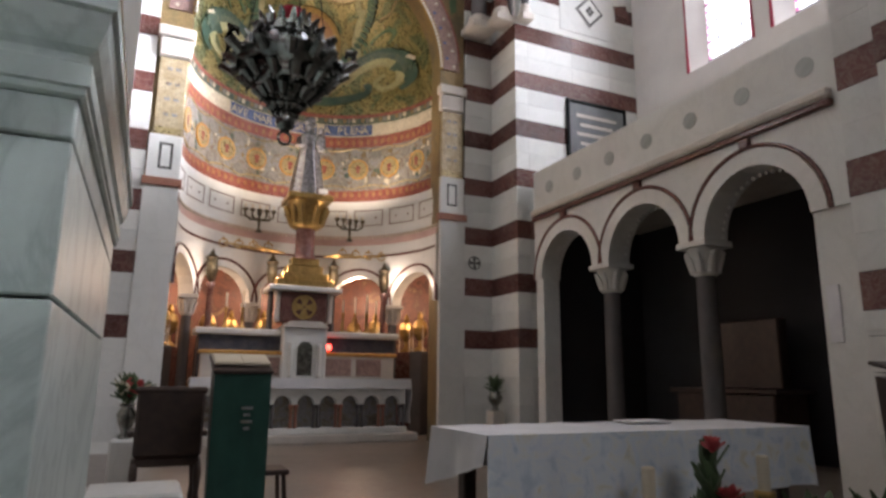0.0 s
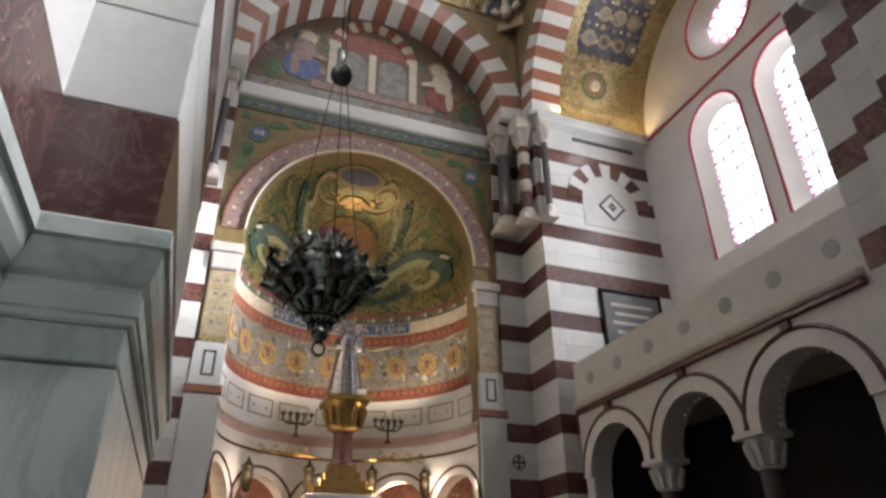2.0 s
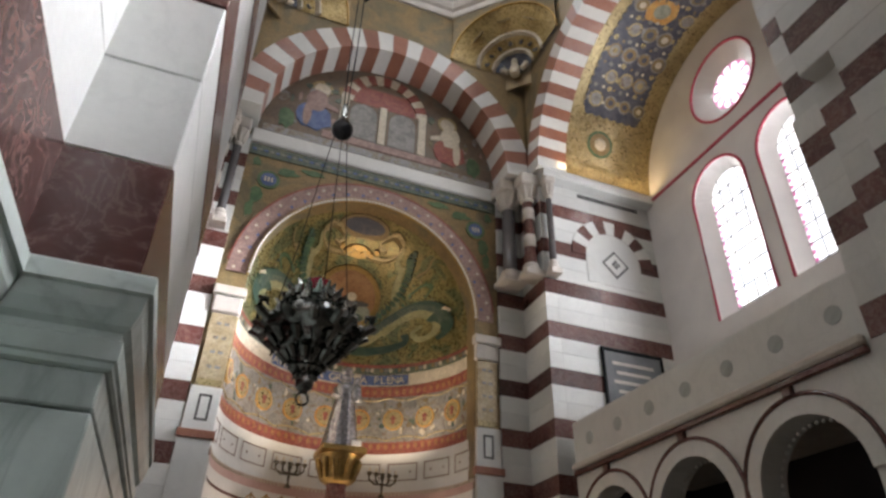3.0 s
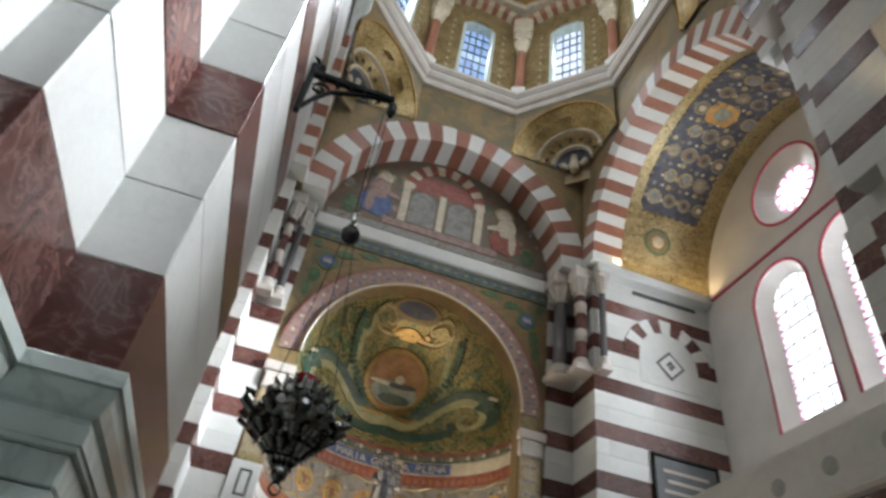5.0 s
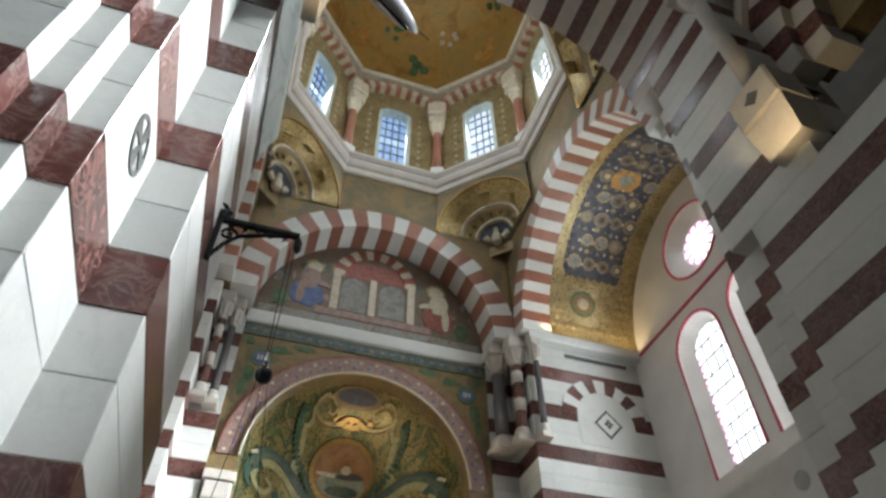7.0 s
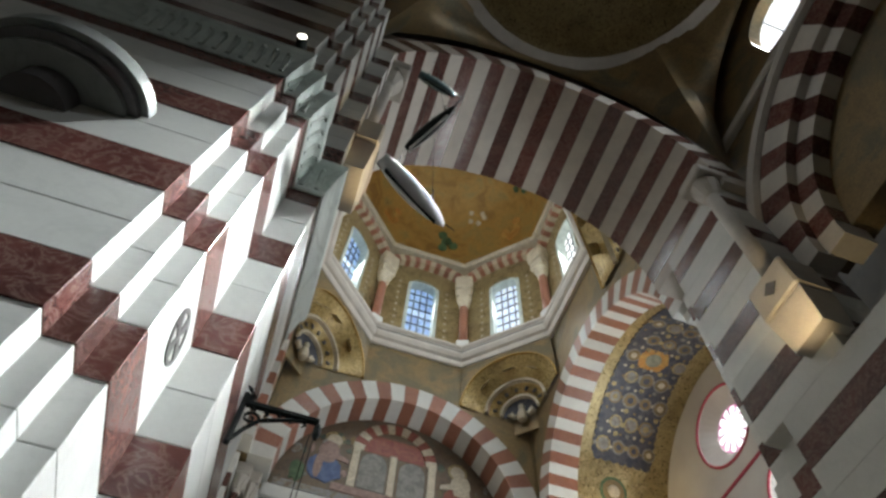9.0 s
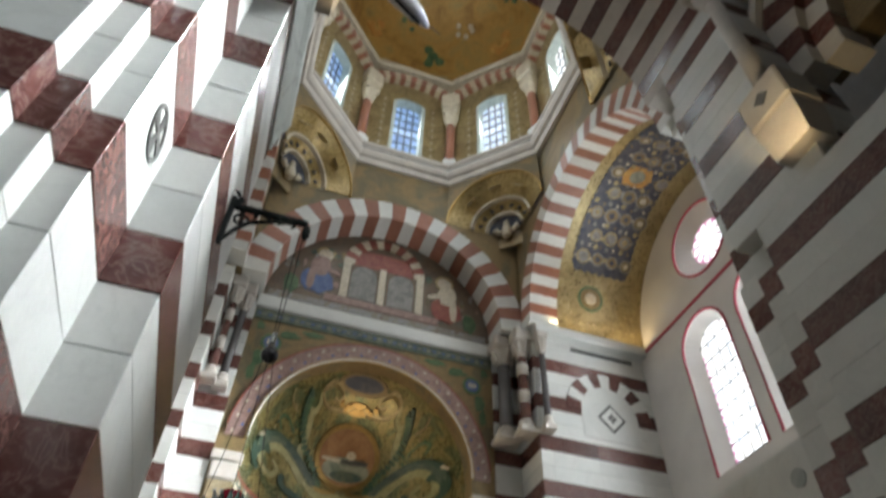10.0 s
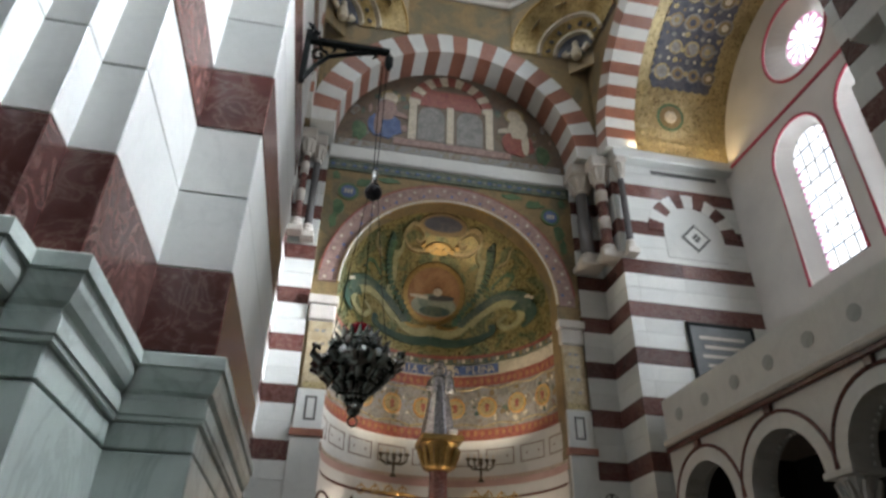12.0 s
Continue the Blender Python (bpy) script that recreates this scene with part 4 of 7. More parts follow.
for side in range(4):
    n = 14
    p0, p1 = Vector(cor[side]), Vector(cor[(side + 1) % 4])
    inn, out = [], []
    for k in range(n + 1):
        e = p0.lerp(p1, k / n)
        ang = math.atan2(e.y, e.x)
        f = k / n * 2 - 1
        out.append((e.x, NYC + e.y, 12.6 + 3.4 * math.sqrt(max(0.0, 1 - f * f))))
        inn.append((0.1 + (NR + 0.05) * math.cos(ang), NYC + (NR + 0.05) * math.sin(ang), NZ))
    mid = [tuple((Vector(a) * 0.5 + Vector(b) * 0.5) + Vector((0, 0, 0.25))) for a, b in zip(inn, out)]
    loft(bm, [inn, mid, out, [(x * 1.03, NYC + (y - NYC) * 1.03, z + 0.5) for x, y, z in out], [(x, y, z + 0.25) for x, y, z in inn]], closed=False)
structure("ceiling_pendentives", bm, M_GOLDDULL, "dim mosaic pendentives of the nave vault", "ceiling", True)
for sx in (-1, 1):
    t = thing("arch_nave_side", "striped side arch of the nave", "arch", "nave side arches", "structure")
    az, r0, r1, ax = (12.9, 2.8, 3.2, 3.35) if sx < 0 else (9.15, 3.05, 3.66, 3.3)
    striped_arch("voussoir", t, pose(ax * sx, NYC, az, 0, 0, -90 * sx), r0, r1, 0.44, 25, [M_STONE, M_RED])
    if sx > 0:
        striped_arch("inner_voussoir", t, pose(3.46, NYC, az, 0, 0, -90), 2.7, 3.04, 0.5, 25, [M_STONE, M_RED])
    part("edge_moulding", tube(B(), [((ax - 0.02) * sx, NYC + (r1 + 0.09) * math.cos(math.pi * k / 32), az + (r1 + 0.09) * math.sin(math.pi * k / 32)) for k in range(33)], 0.12, 8), M_STONE, t, "pale roll moulding")
    for y0, y1 in ((-16.8, -15.8),):
        t2 = thing("pier_side", "striped marble pier carrying the side arch", "pier", "nave piers", "structure")
        hh, z0 = (0.36, 0.06) if sx > 0 else (0.307, 0.443)
        cs = [(z0 + hh * k, z0 + hh * k + hh, 1 if k % 3 == 0 else 0) for k in range(int(12.4 / hh))]
        blocks("block", t2, [(min(sx * 3.4, sx * 4.3), max(sx * 3.4, sx * 4.3), y0, y1)], cs, [M_WHITE, M_RED])
    wc = -12.5

    def sol(s):
        if abs(s - wc) < 0.72:
            return holes_to_solids(9.5, 18.0, [(14.25 - math.sqrt(max(0.0, 0.518 - (s - wc) ** 2)) * 0.25, 14.95 + math.sqrt(max(0.0, 0.518 - (s - wc) ** 2)))])
        return [(9.5, 18.0)]
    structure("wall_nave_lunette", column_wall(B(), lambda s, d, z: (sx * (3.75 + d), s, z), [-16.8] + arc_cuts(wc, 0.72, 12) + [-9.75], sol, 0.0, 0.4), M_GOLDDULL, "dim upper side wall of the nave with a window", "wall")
    t = thing("nave_window_" + ("left" if sx < 0 else "right"), "round-headed bright window high in the nave", "window", "nave windows", "structure")
    part("pane", box(B(), min(sx * 4.0, sx * 4.02), max(sx * 4.0, sx * 4.02), wc - 0.75, wc + 0.75, 13.9, 15.8), M_PANE, t).visible_shadow = False
    for q in (-0.3, 0.3):
        part("came", box(B(), min(sx * 3.97, sx * 3.99), max(sx * 3.97, sx * 3.99), wc + q - 0.012, wc + q + 0.012, 13.9, 15.8), M_LEAD, t)
    structure("string_course_nave", box(B(), min(sx * 3.62, sx * 3.76), max(sx * 3.62, sx * 3.76), -16.8, -9.75, 13.62, 13.84, 0.02), M_STONE, "pale stone string course below the nave window", "trim")
    structure("wall_nave_outer", box(B(), min(sx * 6.4, sx * 6.8), max(sx * 6.4, sx * 6.8), -22, -7.3, 0, 18), M_STONE, "outer stone wall of the nave", "wall")
    structure("wall_nave_pier", box(B(), min(sx * 3.4, sx * 6.4), max(sx * 3.4, sx * 6.4), -18.5, -16.8, 0, 18), M_STONE, "stone pier further down the nave", "wall")
    structure("ceiling_aisle", box(B(), min(sx * 3.7, sx * 6.9), max(sx * 3.7, sx * 6.9), -16.8, -7.3, 18.0, 18.3), M_SHADEWALL, "vault of the side chapel, shade put into its colour", "ceiling")
structure("wall_back", box(B(), -7, 7, -22.3, -22, 0, 18), M_STONE, "back wall of the nave", "wall")
structure("ceiling_nave", box(B(), -7, 7, -22, -16.3, 15.6, 16.0), M_STONE, "vault at the back of the nave", "ceiling")
structure("ceiling_roof", box(B(), -7, 7, -22.3, -9.0, 18.6, 18.8), M_STONE, "roof over the nave", "ceiling")
structure("wall_above_near_arch", box(B(), -7, 7, -9.6, -9.2, 15.15, 18.6), M_STONE, "wall above the near arch", "wall")
structure("wall_transept_left", box(B(), -6.0, -4.15, -7.6, -0.3, 0, 15.2), M_STONE, "wall closing the left transept", "wall")

# ---- mosaics and inlays on the walls ----


def disc(bm, c, u, v, r, t, n=16):
    """A thin round plate at c, in the plane of u and v, raised by t."""
    c, u, v = Vector(c), Vector(u).normalized(), Vector(v).normalized()
    w = u.cross(v)
    loft(bm, [[c + w * h + (u * math.cos(2 * math.pi * k / n) + v * math.sin(2 * math.pi * k / n)) * q for k in range(n)] for h, q in ((-t, r), (t, r))])
    return bm


def plate(bm, pts, y0, y1):
    """A flat figure in the plane of the apse wall, from x and z."""
    loft(bm, [[(x, y0, z) for x, z in pts], [(x, y1, z) for x, z in pts]])
    return bm


def ellipse(cx, cz, rx, rz, n=14, wob=0.0, seed=1):
    rng = random.Random(seed)
    return [(cx + rx * math.cos(2 * math.pi * k / n) * (1 + wob * rng.uniform(-1, 1)), cz + rz * math.sin(2 * math.pi * k / n) * (1 + wob * rng.uniform(-1, 1))) for k in range(n)]


def ring_strip(bm, r0, r1, y0, y1, cz, a0=0.0, a1=180.0, n=40):
    rings = []
    for k in range(n + 1):
        a = radians(a0 + (a1 - a0) * k / n)
        c, s = math.cos(a), math.sin(a)
        rings.append([(r0 * c, y0, cz + r0 * s), (r1 * c, y0, cz + r1 * s), (r1 * c, y1, cz + r1 * s), (r0 * c, y1, cz + r0 * s)])
    return loft(bm, rings)


apse = thing("apse_mosaic", "mosaic face of the apse arch with medallions and borders", "mosaic", "", "structure")
ring = part("archivolt", ring_strip(B(), AR + 0.03, AR + 0.43, 0.03, 0.07, AZ), M_PINKMOS, apse, "mauve mosaic band round the arch")
part("bead", ring_strip(B(), AR - 0.015, AR + 0.04, 0.0, 0.08, AZ), M_BRASS, apse, "bright gilt edge of the arch")
# bead colour is white to paint the daylight glint along the gilt edge
glint = mesh("edge_bead", lathe(B(), [(0.001, -0.034), (0.026, -0.02), (0.034, 0.0), (0.026, 0.02), (0.001, 0.034)], 8), simple("glint_white_tesserae", (0.8, 0.78, 0.72), (0.7, 0.68, 0.6), 0.15), True)
for k in range(96):
    a = math.pi * (k + 0.5) / 96
    part("edge_bead", glint, None, apse, "", False, Matrix.Translation(((AR - 0.01) * math.cos(a), -0.005, AZ + (AR - 0.01) * math.sin(a))))
part("outer_line", ring_strip(B(), AR + 0.42, AR + 0.46, 0.025, 0.07, AZ, 5, 175), M_REDMOS, apse)
dots = [mesh("stud", disc(B(), (0, 0, 0), (1, 0, 0), (0, 0, 1), 0.035, 0.006, 10), m) for m in (M_CREAMMOS, M_BLUE)]
for k in range(47):
    a = radians(2 + 176 * k / 46)
    r = AR + (0.15 if k % 2 else 0.3)
    part("stud", dots[k % 2], None, ring, "", False, Matrix.Translation((r * math.cos(a), 0.03, AZ + r * math.sin(a))))
for sx in (-1, 1):
    md = part("spandrel_medallion", disc(B(), (2.43 * sx, 0.05, 10.32), (1, 0, 0), (0, 0, 1), 0.24, 0.012, 24), M_GREENMOS, apse, "blue medallion in the spandrel")
    part("field", disc(B(), (2.43 * sx, 0.045, 10.32), (1, 0, 0), (0, 0, 1), 0.17, 0.014, 24), M_BLUE, md)
    for j in range(3):
        part("bar", box(B(), 2.43 * sx - 0.09 + 0.07 * j, 2.43 * sx - 0.05 + 0.07 * j, 0.022, 0.04, 10.26, 10.38), M_CREAMMOS, md)
    for j, (x, z, rx, rz) in enumerate(((2.62, 9.9, 0.12, 0.2), (2.7, 9.5, 0.08, 0.22), (2.05, 10.62, 0.22, 0.12), (1.5, 10.78, 0.25, 0.08), (2.75, 10.75, 0.1, 0.12))):
        part("foliage", plate(B(), ellipse(x * sx, z, rx, rz, 12, 0.3, j), 0.045, 0.07), M_GREENMOS, apse)
part("teal_border", box(B(), -2.95, 2.95, 0.03, 0.08, 10.92, 11.2), M_TEAL, apse, "teal border under the cornice")
for k in range(46):
    part("border_tile", box(B(), -2.9 + 0.126 * k, -2.81 + 0.126 * k, 0.022, 0.05, 11.03, 11.09), M_GREYMOS if k % 2 else M_BLUE, apse)
structure("cornice_apse", box(B(), -3.0, 3.0, -0.04, 0.1, 11.24, 11.62, 0.03), M_WHITE, "white marble cornice below the painted lunette", "cornice")

# lunette above the cornice, its figures as plain shapes
lun = thing("lunette_mosaic", "half-round mosaic picture of a striped temple between two seated figures", "mosaic", "", "structure")
n = 36
pts = [(2.95 * math.cos(math.pi * k / n), 11.6 + 2.95 * math.sin(math.pi * k / n)) for k in range(n + 1)]
M_LUN = mosaic("brown_mosaic", ((0.3, (0.09, 0.07, 0.05)), (0.5, (0.17, 0.12, 0.08)), (0.7, (0.12, 0.12, 0.1))), 1.5, 0.15)
part("ground", plate(B(), pts, 0.03, 0.08), M_LUN, lun)
part("ground_strip", box(B(), -2.8, 2.8, 0.02, 0.06, 11.66, 11.86), M_TAPESTRY, lun)
part("terrace", box(B(), -1.5, 1.5, 0.01, 0.06, 11.9, 12.12, 0.01), M_PINKMOS, lun)
for x, w in ((-1.05, 0.1), (-0.08, 0.09), (0.95, 0.1)):
    part("temple_column", box(B(), x - w, x + w, 0.0, 0.06, 12.12, 13.35, 0.01), M_CREAMMOS, lun, "cream column")
for x in (-0.56, 0.44):
    part("doorway", plate(B(), [(x - 0.34, 12.15), (x + 0.34, 12.15), (x + 0.34, 12.95)] + [(x + 0.34 * math.cos(math.pi * k / 8), 12.95 + 0.34 * math.sin(math.pi * k / 8)) for k in range(1, 8)] + [(x - 0.34, 12.95)], 0.02, 0.07), M_GREYMOS, lun)
part("temple_wall", box(B(), -0.95, 0.85, 0.025, 0.065, 13.3, 13.9), M_REDMOS, lun)
vv = [mesh("temple_voussoir", voussoir(0.82, 1.12, radians(5.8), 0.05), m) for m in (M_CREAMMOS, M_REDMOS)]
for k in range(15):
    part("temple_voussoir", vv[k % 2], None, lun, "", False, pose(-0.05, 0.0, 13.3) @ pose(0, 0, 0, 0, -84 + 12 * k, 0))
for sx, body, robe in ((-1, M_PINKMOS, M_BLUE), (1, M_CREAMMOS, M_REDMOS)):
    part("figure_robe", plate(B(), ellipse(1.72 * sx, 12.45, 0.42, 0.42, 14, 0.15, 3), 0.01, 0.06), robe, lun)
    part("figure_body", plate(B(), ellipse(1.72 * sx, 12.95, 0.26, 0.36, 14, 0.12, 5), 0.005, 0.06), body, lun)
    part("figure_head", plate(B(), ellipse(1.64 * sx, 13.38, 0.2, 0.2, 16), 0.012, 0.06), M_CREAMMOS, lun)
    part("halo", plate(B(), ellipse(1.64 * sx, 13.4, 0.27, 0.27, 20), 0.02, 0.06), M_GOLD, lun, "gold halo")
    part("figure_arm", plate(B(), [(1.5 * sx, 12.98), (1.2 * sx, 12.86), (1.18 * sx, 12.74), (1.52 * sx, 12.8)], 0.003, 0.06), body, lun)
    part("robe_fold", plate(B(), ellipse(1.9 * sx, 12.5, 0.1, 0.4, 12, 0.1, 6), 0.004, 0.06), body, lun)
    part("shrub", plate(B(), ellipse(2.35 * sx, 12.2, 0.22, 0.3, 14, 0.25, 8), 0.012, 0.06), M_GREENMOS, lun)

# medallions, panels and inscription round the apse
rng = random.Random(31)
for k in range(44):
    x = rng.choice((-1, 1)) * rng.uniform(1.15, 2.6)
    z = rng.uniform(11.95, 11.6 + 0.86 * math.sqrt(2.95 ** 2 - x * x))
    part("tessera_patch", plate(B(), ellipse(x, z, rng.uniform(0.04, 0.11), rng.uniform(0.05, 0.16), 9, 0.3, k), 0.016 + 0.0001 * k, 0.05), rng.choice([M_GREYMOS, M_TEAL, M_LUN, M_PINKMOS, M_LUN, M_GOLDDULL, M_TAPESTRY]), lun)


def on_wall(deg, z, r=RC):
    """A pose on the curved wall, x along it, y out of it and z up, facing the middle."""
    a = radians(deg)
    return Matrix.Translation((r * math.cos(a), 0.1 + r * math.sin(a), z)) @ Matrix.Rotation(a - math.pi / 2, 4, "Z")


band = thing("apse_band", "row of gold medallions and inlaid marble panels round the apse", "mosaic", "", "structure")
gold_disc = mesh("medallion", disc(B(), (0, 0, 0), (1, 0, 0), (0, 0, 1), 0.2, 0.012, 24), M_GOLD)
rim_me = mesh("rim", lathe(B(), [(0.2, -0.02), (0.235, -0.02), (0.235, 0.02), (0.2, 0.02), (0.2, -0.02)], 24, caps=False), M_ORANGE)
motif_me = mesh("motif", disc(disc(B(), (0, -0.01, 0.03), (1, 0, 0), (0, 0, 1), 0.06, 0.012, 8), (0, -0.01, -0.06), (1, 0, 0), (0, 0, 1), 0.045, 0.012, 6), M_REDMOS)
lobe_me = mesh("lobe", disc(B(), (0, 0, 0), (1, 0, 0), (0, 0, 1), 0.16, 0.008, 12), M_GREYMOS)
for k in range(9):
    d = 21 + 18 * k - 0.0
    m = on_wall(d, 6.2, RC - 0.02)
    md = part("medallion", gold_disc, None, band, "gold medallion with red rim", False, m)
    part("rim", rim_me, None, md, "", False, Matrix.Rotation(radians(90), 4, "X"))
    part("motif", motif_me, None, md)
    for z in (6.55, 5.86):
        part("scallop", lobe_me, None, band, "", False, on_wall(d + 9, z, RC - 0.006))


def curved(d0, d1, z0, z1, r, t=0.012, n=6):
    """A thin plate bent to the apse wall, from d0 to d1 degrees."""
    rings = []
    for i in range(n + 1):
        c, q = math.cos(radians(d0 + (d1 - d0) * i / n)), math.sin(radians(d0 + (d1 - d0) * i / n))
        rings.append([((r - o) * c, 0.1 + (r - o) * q, z) for o, z in ((0, z0), (t, z0), (t, z1), (0, z1))])
    return loft(B(), rings)


M_FRAME = simple("brown_inlay", (0.2, 0.13, 0.085), (0.14, 0.09, 0.06), 0.5)
RW = RC - 0.03
for k in range(9):
    d = 10 + 20 * k
    t = part("inlaid_panel", curved(d - 9, d + 9, 4.84, 5.26, RW, 0.006), M_WHITE, band, "white marble panel with a brown inlaid frame")
    for a, b, c, e in ((-8, 8, 4.87, 4.89), (-8, 8, 5.21, 5.23), (-8, -7.5, 4.89, 5.21), (7.5, 8, 4.89, 5.21)):
        part("frame_strip", curved(d + a, d + b, c, e, RW - 0.004, 0.008), M_FRAME, t)
    for x in (-4, 4):
        part("inlay", curved(d + x - 0.45, d + x + 0.45, 5.03, 5.07, RW - 0.004, 0.008, 1), M_FRAME, t)
part("dentil_ground", curved(0, 180, 4.56, 4.64, RW, 0.03, 40), M_PINK, band, "pink dentilled moulding")
tooth = mesh("dentil", box(B(), -0.02, 0.02, -0.02, 0.01, 4.57, 4.63), M_CREAMMOS)
for k in range(90):
    part("dentil", tooth, None, band, "", False, on_wall(1 + 2 * k, 0, RW - 0.03))
diaper = mesh("red_diaper", disc(B(), (0, 0, 0), (1, 0, 0), (0, 0, 1), 0.14, 0.006, 8), mosaic("dark_ochre_mosaic", ((0.35, (0.3, 0.13, 0.06)), (0.6, (0.36, 0.2, 0.09))), 9.0, 0.2))
wave = [(d, 0.04 * abs(math.sin(radians(d * 9)))) for d in range(2, 179, 2)]
for z, sg in ((6.72, -1), (5.74, 1)):
    part("gilt_wave", tube(B(), [((RC - 0.012) * math.cos(radians(d)), 0.1 + (RC - 0.012) * math.sin(radians(d)), z + sg * 2 * h) for d, h in wave], 0.018, 5), M_GOLD, band, "wavy gilt edge of the red border")
    for k in range(44):
        part("red_diaper", diaper, None, band, "", False, on_wall(4 + 4 * k, z - sg * 0.13, RC - 0.004) @ Matrix.Diagonal((0.3, 1, 0.45, 1)))
leafy = [mesh("mosaic_leaf", disc(B(), (0, 0, 0), (1, 0, 0), (0, 0, 1), 0.1, 0.005, 9), m) for m in (M_GREYMOS, M_CREAMMOS, M_TEAL, M_GOLDDULL)]
for k in range(150):
    d, z = rng.uniform(3, 177), rng.uniform(5.86, 6.6)
    part("mosaic_leaf", leafy[k % 4], None, band, "", False, on_wall(d, z, RC - 0.003) @ Matrix.Diagonal((rng.uniform(0.25, 0.7), 1, rng.uniform(0.25, 0.9), 1)))
for k in range(70):
    part("border_motif", leafy[(k * 3) % 4], None, band, "", False, on_wall(3 + 2.5 * k, 7.39, RC - 0.003) @ Matrix.Diagonal((0.45, 1, 0.55, 1)))
for d0, d1 in ((50, 76), (80, 128)):
    c = shell(B(), lambda u, v, e: ((RC - 0.012 - e) * math.cos(radians(d0 + (d1 - d0) * u)), 0.1 + (RC - 0.012 - e) * math.sin(radians(d0 + (d1 - d0) * u)), 7.02 + 0.24 * v), 14, 1, 0.01)
    part("text_ground", c, M_BLUE, band, "blue ground of the inscription")


def letter(ch, size, mat, parent, m):
    cu = bpy.data.curves.new("letter", "FONT")
    cu.body, cu.size, cu.extrude, cu.align_x = ch, size, 0.006, "CENTER"
    tmp = bpy.data.objects.new("letter_source", cu)
    me = bpy.data.meshes.new_from_object(tmp)
    bpy.data.objects.remove(tmp)
    me.materials.append(mat)
    return part("letter", me, None, parent, "", False, m)


text = "AVE MARIA GRATIA PLENA"
for i, ch in enumerate(text):
    if ch != " ":
        d = 126 - (126 - 54) * i / (len(text) - 1)
        letter(ch, 0.24, M_CREAMMOS, band, on_wall(d, 7.055, RC - 0.03) @ Matrix.Rotation(radians(90), 4, "X"))

# archivolts of the ambulatory
for k in range(NB):
    c = bay * (k + 0.5)
    for r0, r1, lift, mat in ((open_half, open_half + 0.055, 0.02, M_WHITE), (open_half + 0.055, open_half + 0.075, 0.035, M_RED)):
        rings = []
        for j in range(21):
            a = math.pi * j / 20
            f = lambda r, d: apse_place(c + r * math.cos(a), -d, 3.08 + r * R0 * math.sin(a))
            rings.append([f(r0, lift), f(r1, lift), f(r1, -0.01), f(r0, -0.01)])
        structure("archivolt", loft(B(), rings), mat, "moulding round an arch of the ambulatory", "trim")

# picture of the half dome: ship medallion, leafy scrolls and birds
SC = Vector((0, 0.1, AZ))
SR = AR + 0.03


def dome_point(x, z, lift=0.0):
    """On the half dome, by its x and height."""
    r = SR - lift
    h = z - AZ
    return Vector((x, 0.1 + math.sqrt(max(r * r - x * x - h * h, 0.0)), z))


def dome_disc(bm, x, z, r, lift, n=28, sq=1.0):
    c = dome_point(x, z)
    w = (c - SC).normalized()
    u = w.cross(Vector((0, 0, 1))).normalized()
    v = u.cross(w)
    rim = []
    rings = []
    for q in (1.0, 0.66, 0.33, 0.02):
        ring = []
        for k in range(n):
            p = c + u * math.cos(2 * math.pi * k / n) * r * q + v * math.sin(2 * math.pi * k / n) * r * q * sq
            ring.append(SC + (p - SC).normalized() * (SR - lift))
        rings.append(ring)
    outer = [SC + (p - SC).normalized() * (SR + 0.02) for p in rings[0]]
    loft(bm, [outer] + rings, caps=False)
    return bm


def smooth_path(path, n=6):
    """A soft curve through the given points."""
    out = []
    for i in range(len(path) - 1):
        p = [path[max(i - 1, 0)], path[i], path[i + 1], path[min(i + 2, len(path) - 1)]]
        for q in range(n):
            f = q / n
            out.append(tuple(0.5 * (2 * b + (c - a) * f + (2 * a - 5 * b + 4 * c - d) * f * f + (3 * b - a - 3 * c + d) * f ** 3) for a, b, c, d in zip(*p)))
    return out + [path[-1]]


pic = thing("apse_picture", "half dome mosaic of a ship medallion among green scrolls", "mosaic", "", "structure")
M_SEA = mosaic("sea_mosaic", ((0.35, (0.16, 0.2, 0.16)), (0.6, (0.3, 0.32, 0.25))), 3.0, 0.1)
shipm = part("medallion_frame", dome_disc(B(), 0.0, 9.08, 0.84, 0.02), M_BRASS, pic, "gilt ring of the ship medallion")
part("medallion_field", dome_disc(B(), 0.0, 9.08, 0.71, 0.035), mosaic("sunset_mosaic", ((0.35, (0.26, 0.12, 0.05)), (0.6, (0.36, 0.2, 0.09))), 2.5, 0.15), shipm, "orange-brown sky")
part("sea", dome_disc(B(), 0.02, 8.8, 0.6, 0.05, 28, 0.5), M_SEA, shipm, "pale sea")
part("ship_hull", dome_disc(B(), 0.2, 8.98, 0.36, 0.064, 20, 0.2), M_BLACKINLAY, shipm)
part("ship_sail", dome_disc(B(), 0.1, 9.12, 0.12, 0.066, 12, 0.9), M_CREAMMOS, shipm)
part("glory", dome_disc(B(), -0.02, 9.96, 0.32, 0.03, 24, 0.55), M_BRASS, pic, "bright gilt monogram above the ship")
part("crown", dome_disc(B(), -0.05, 10.28, 0.62, 0.03, 24, 0.6), M_GOLDDULL, pic, "gold-rimmed blue oval at the crown")
part("crown_field", dome_disc(B(), -0.05, 10.29, 0.5, 0.04, 24, 0.5), M_NAVY, pic)
rng = random.Random(4)
M_OLIVELIGHT = mosaic("pale_olive_mosaic", ((0.35, (0.3, 0.29, 0.14)), (0.6, (0.4, 0.37, 0.2))), 4.0, 0.3)
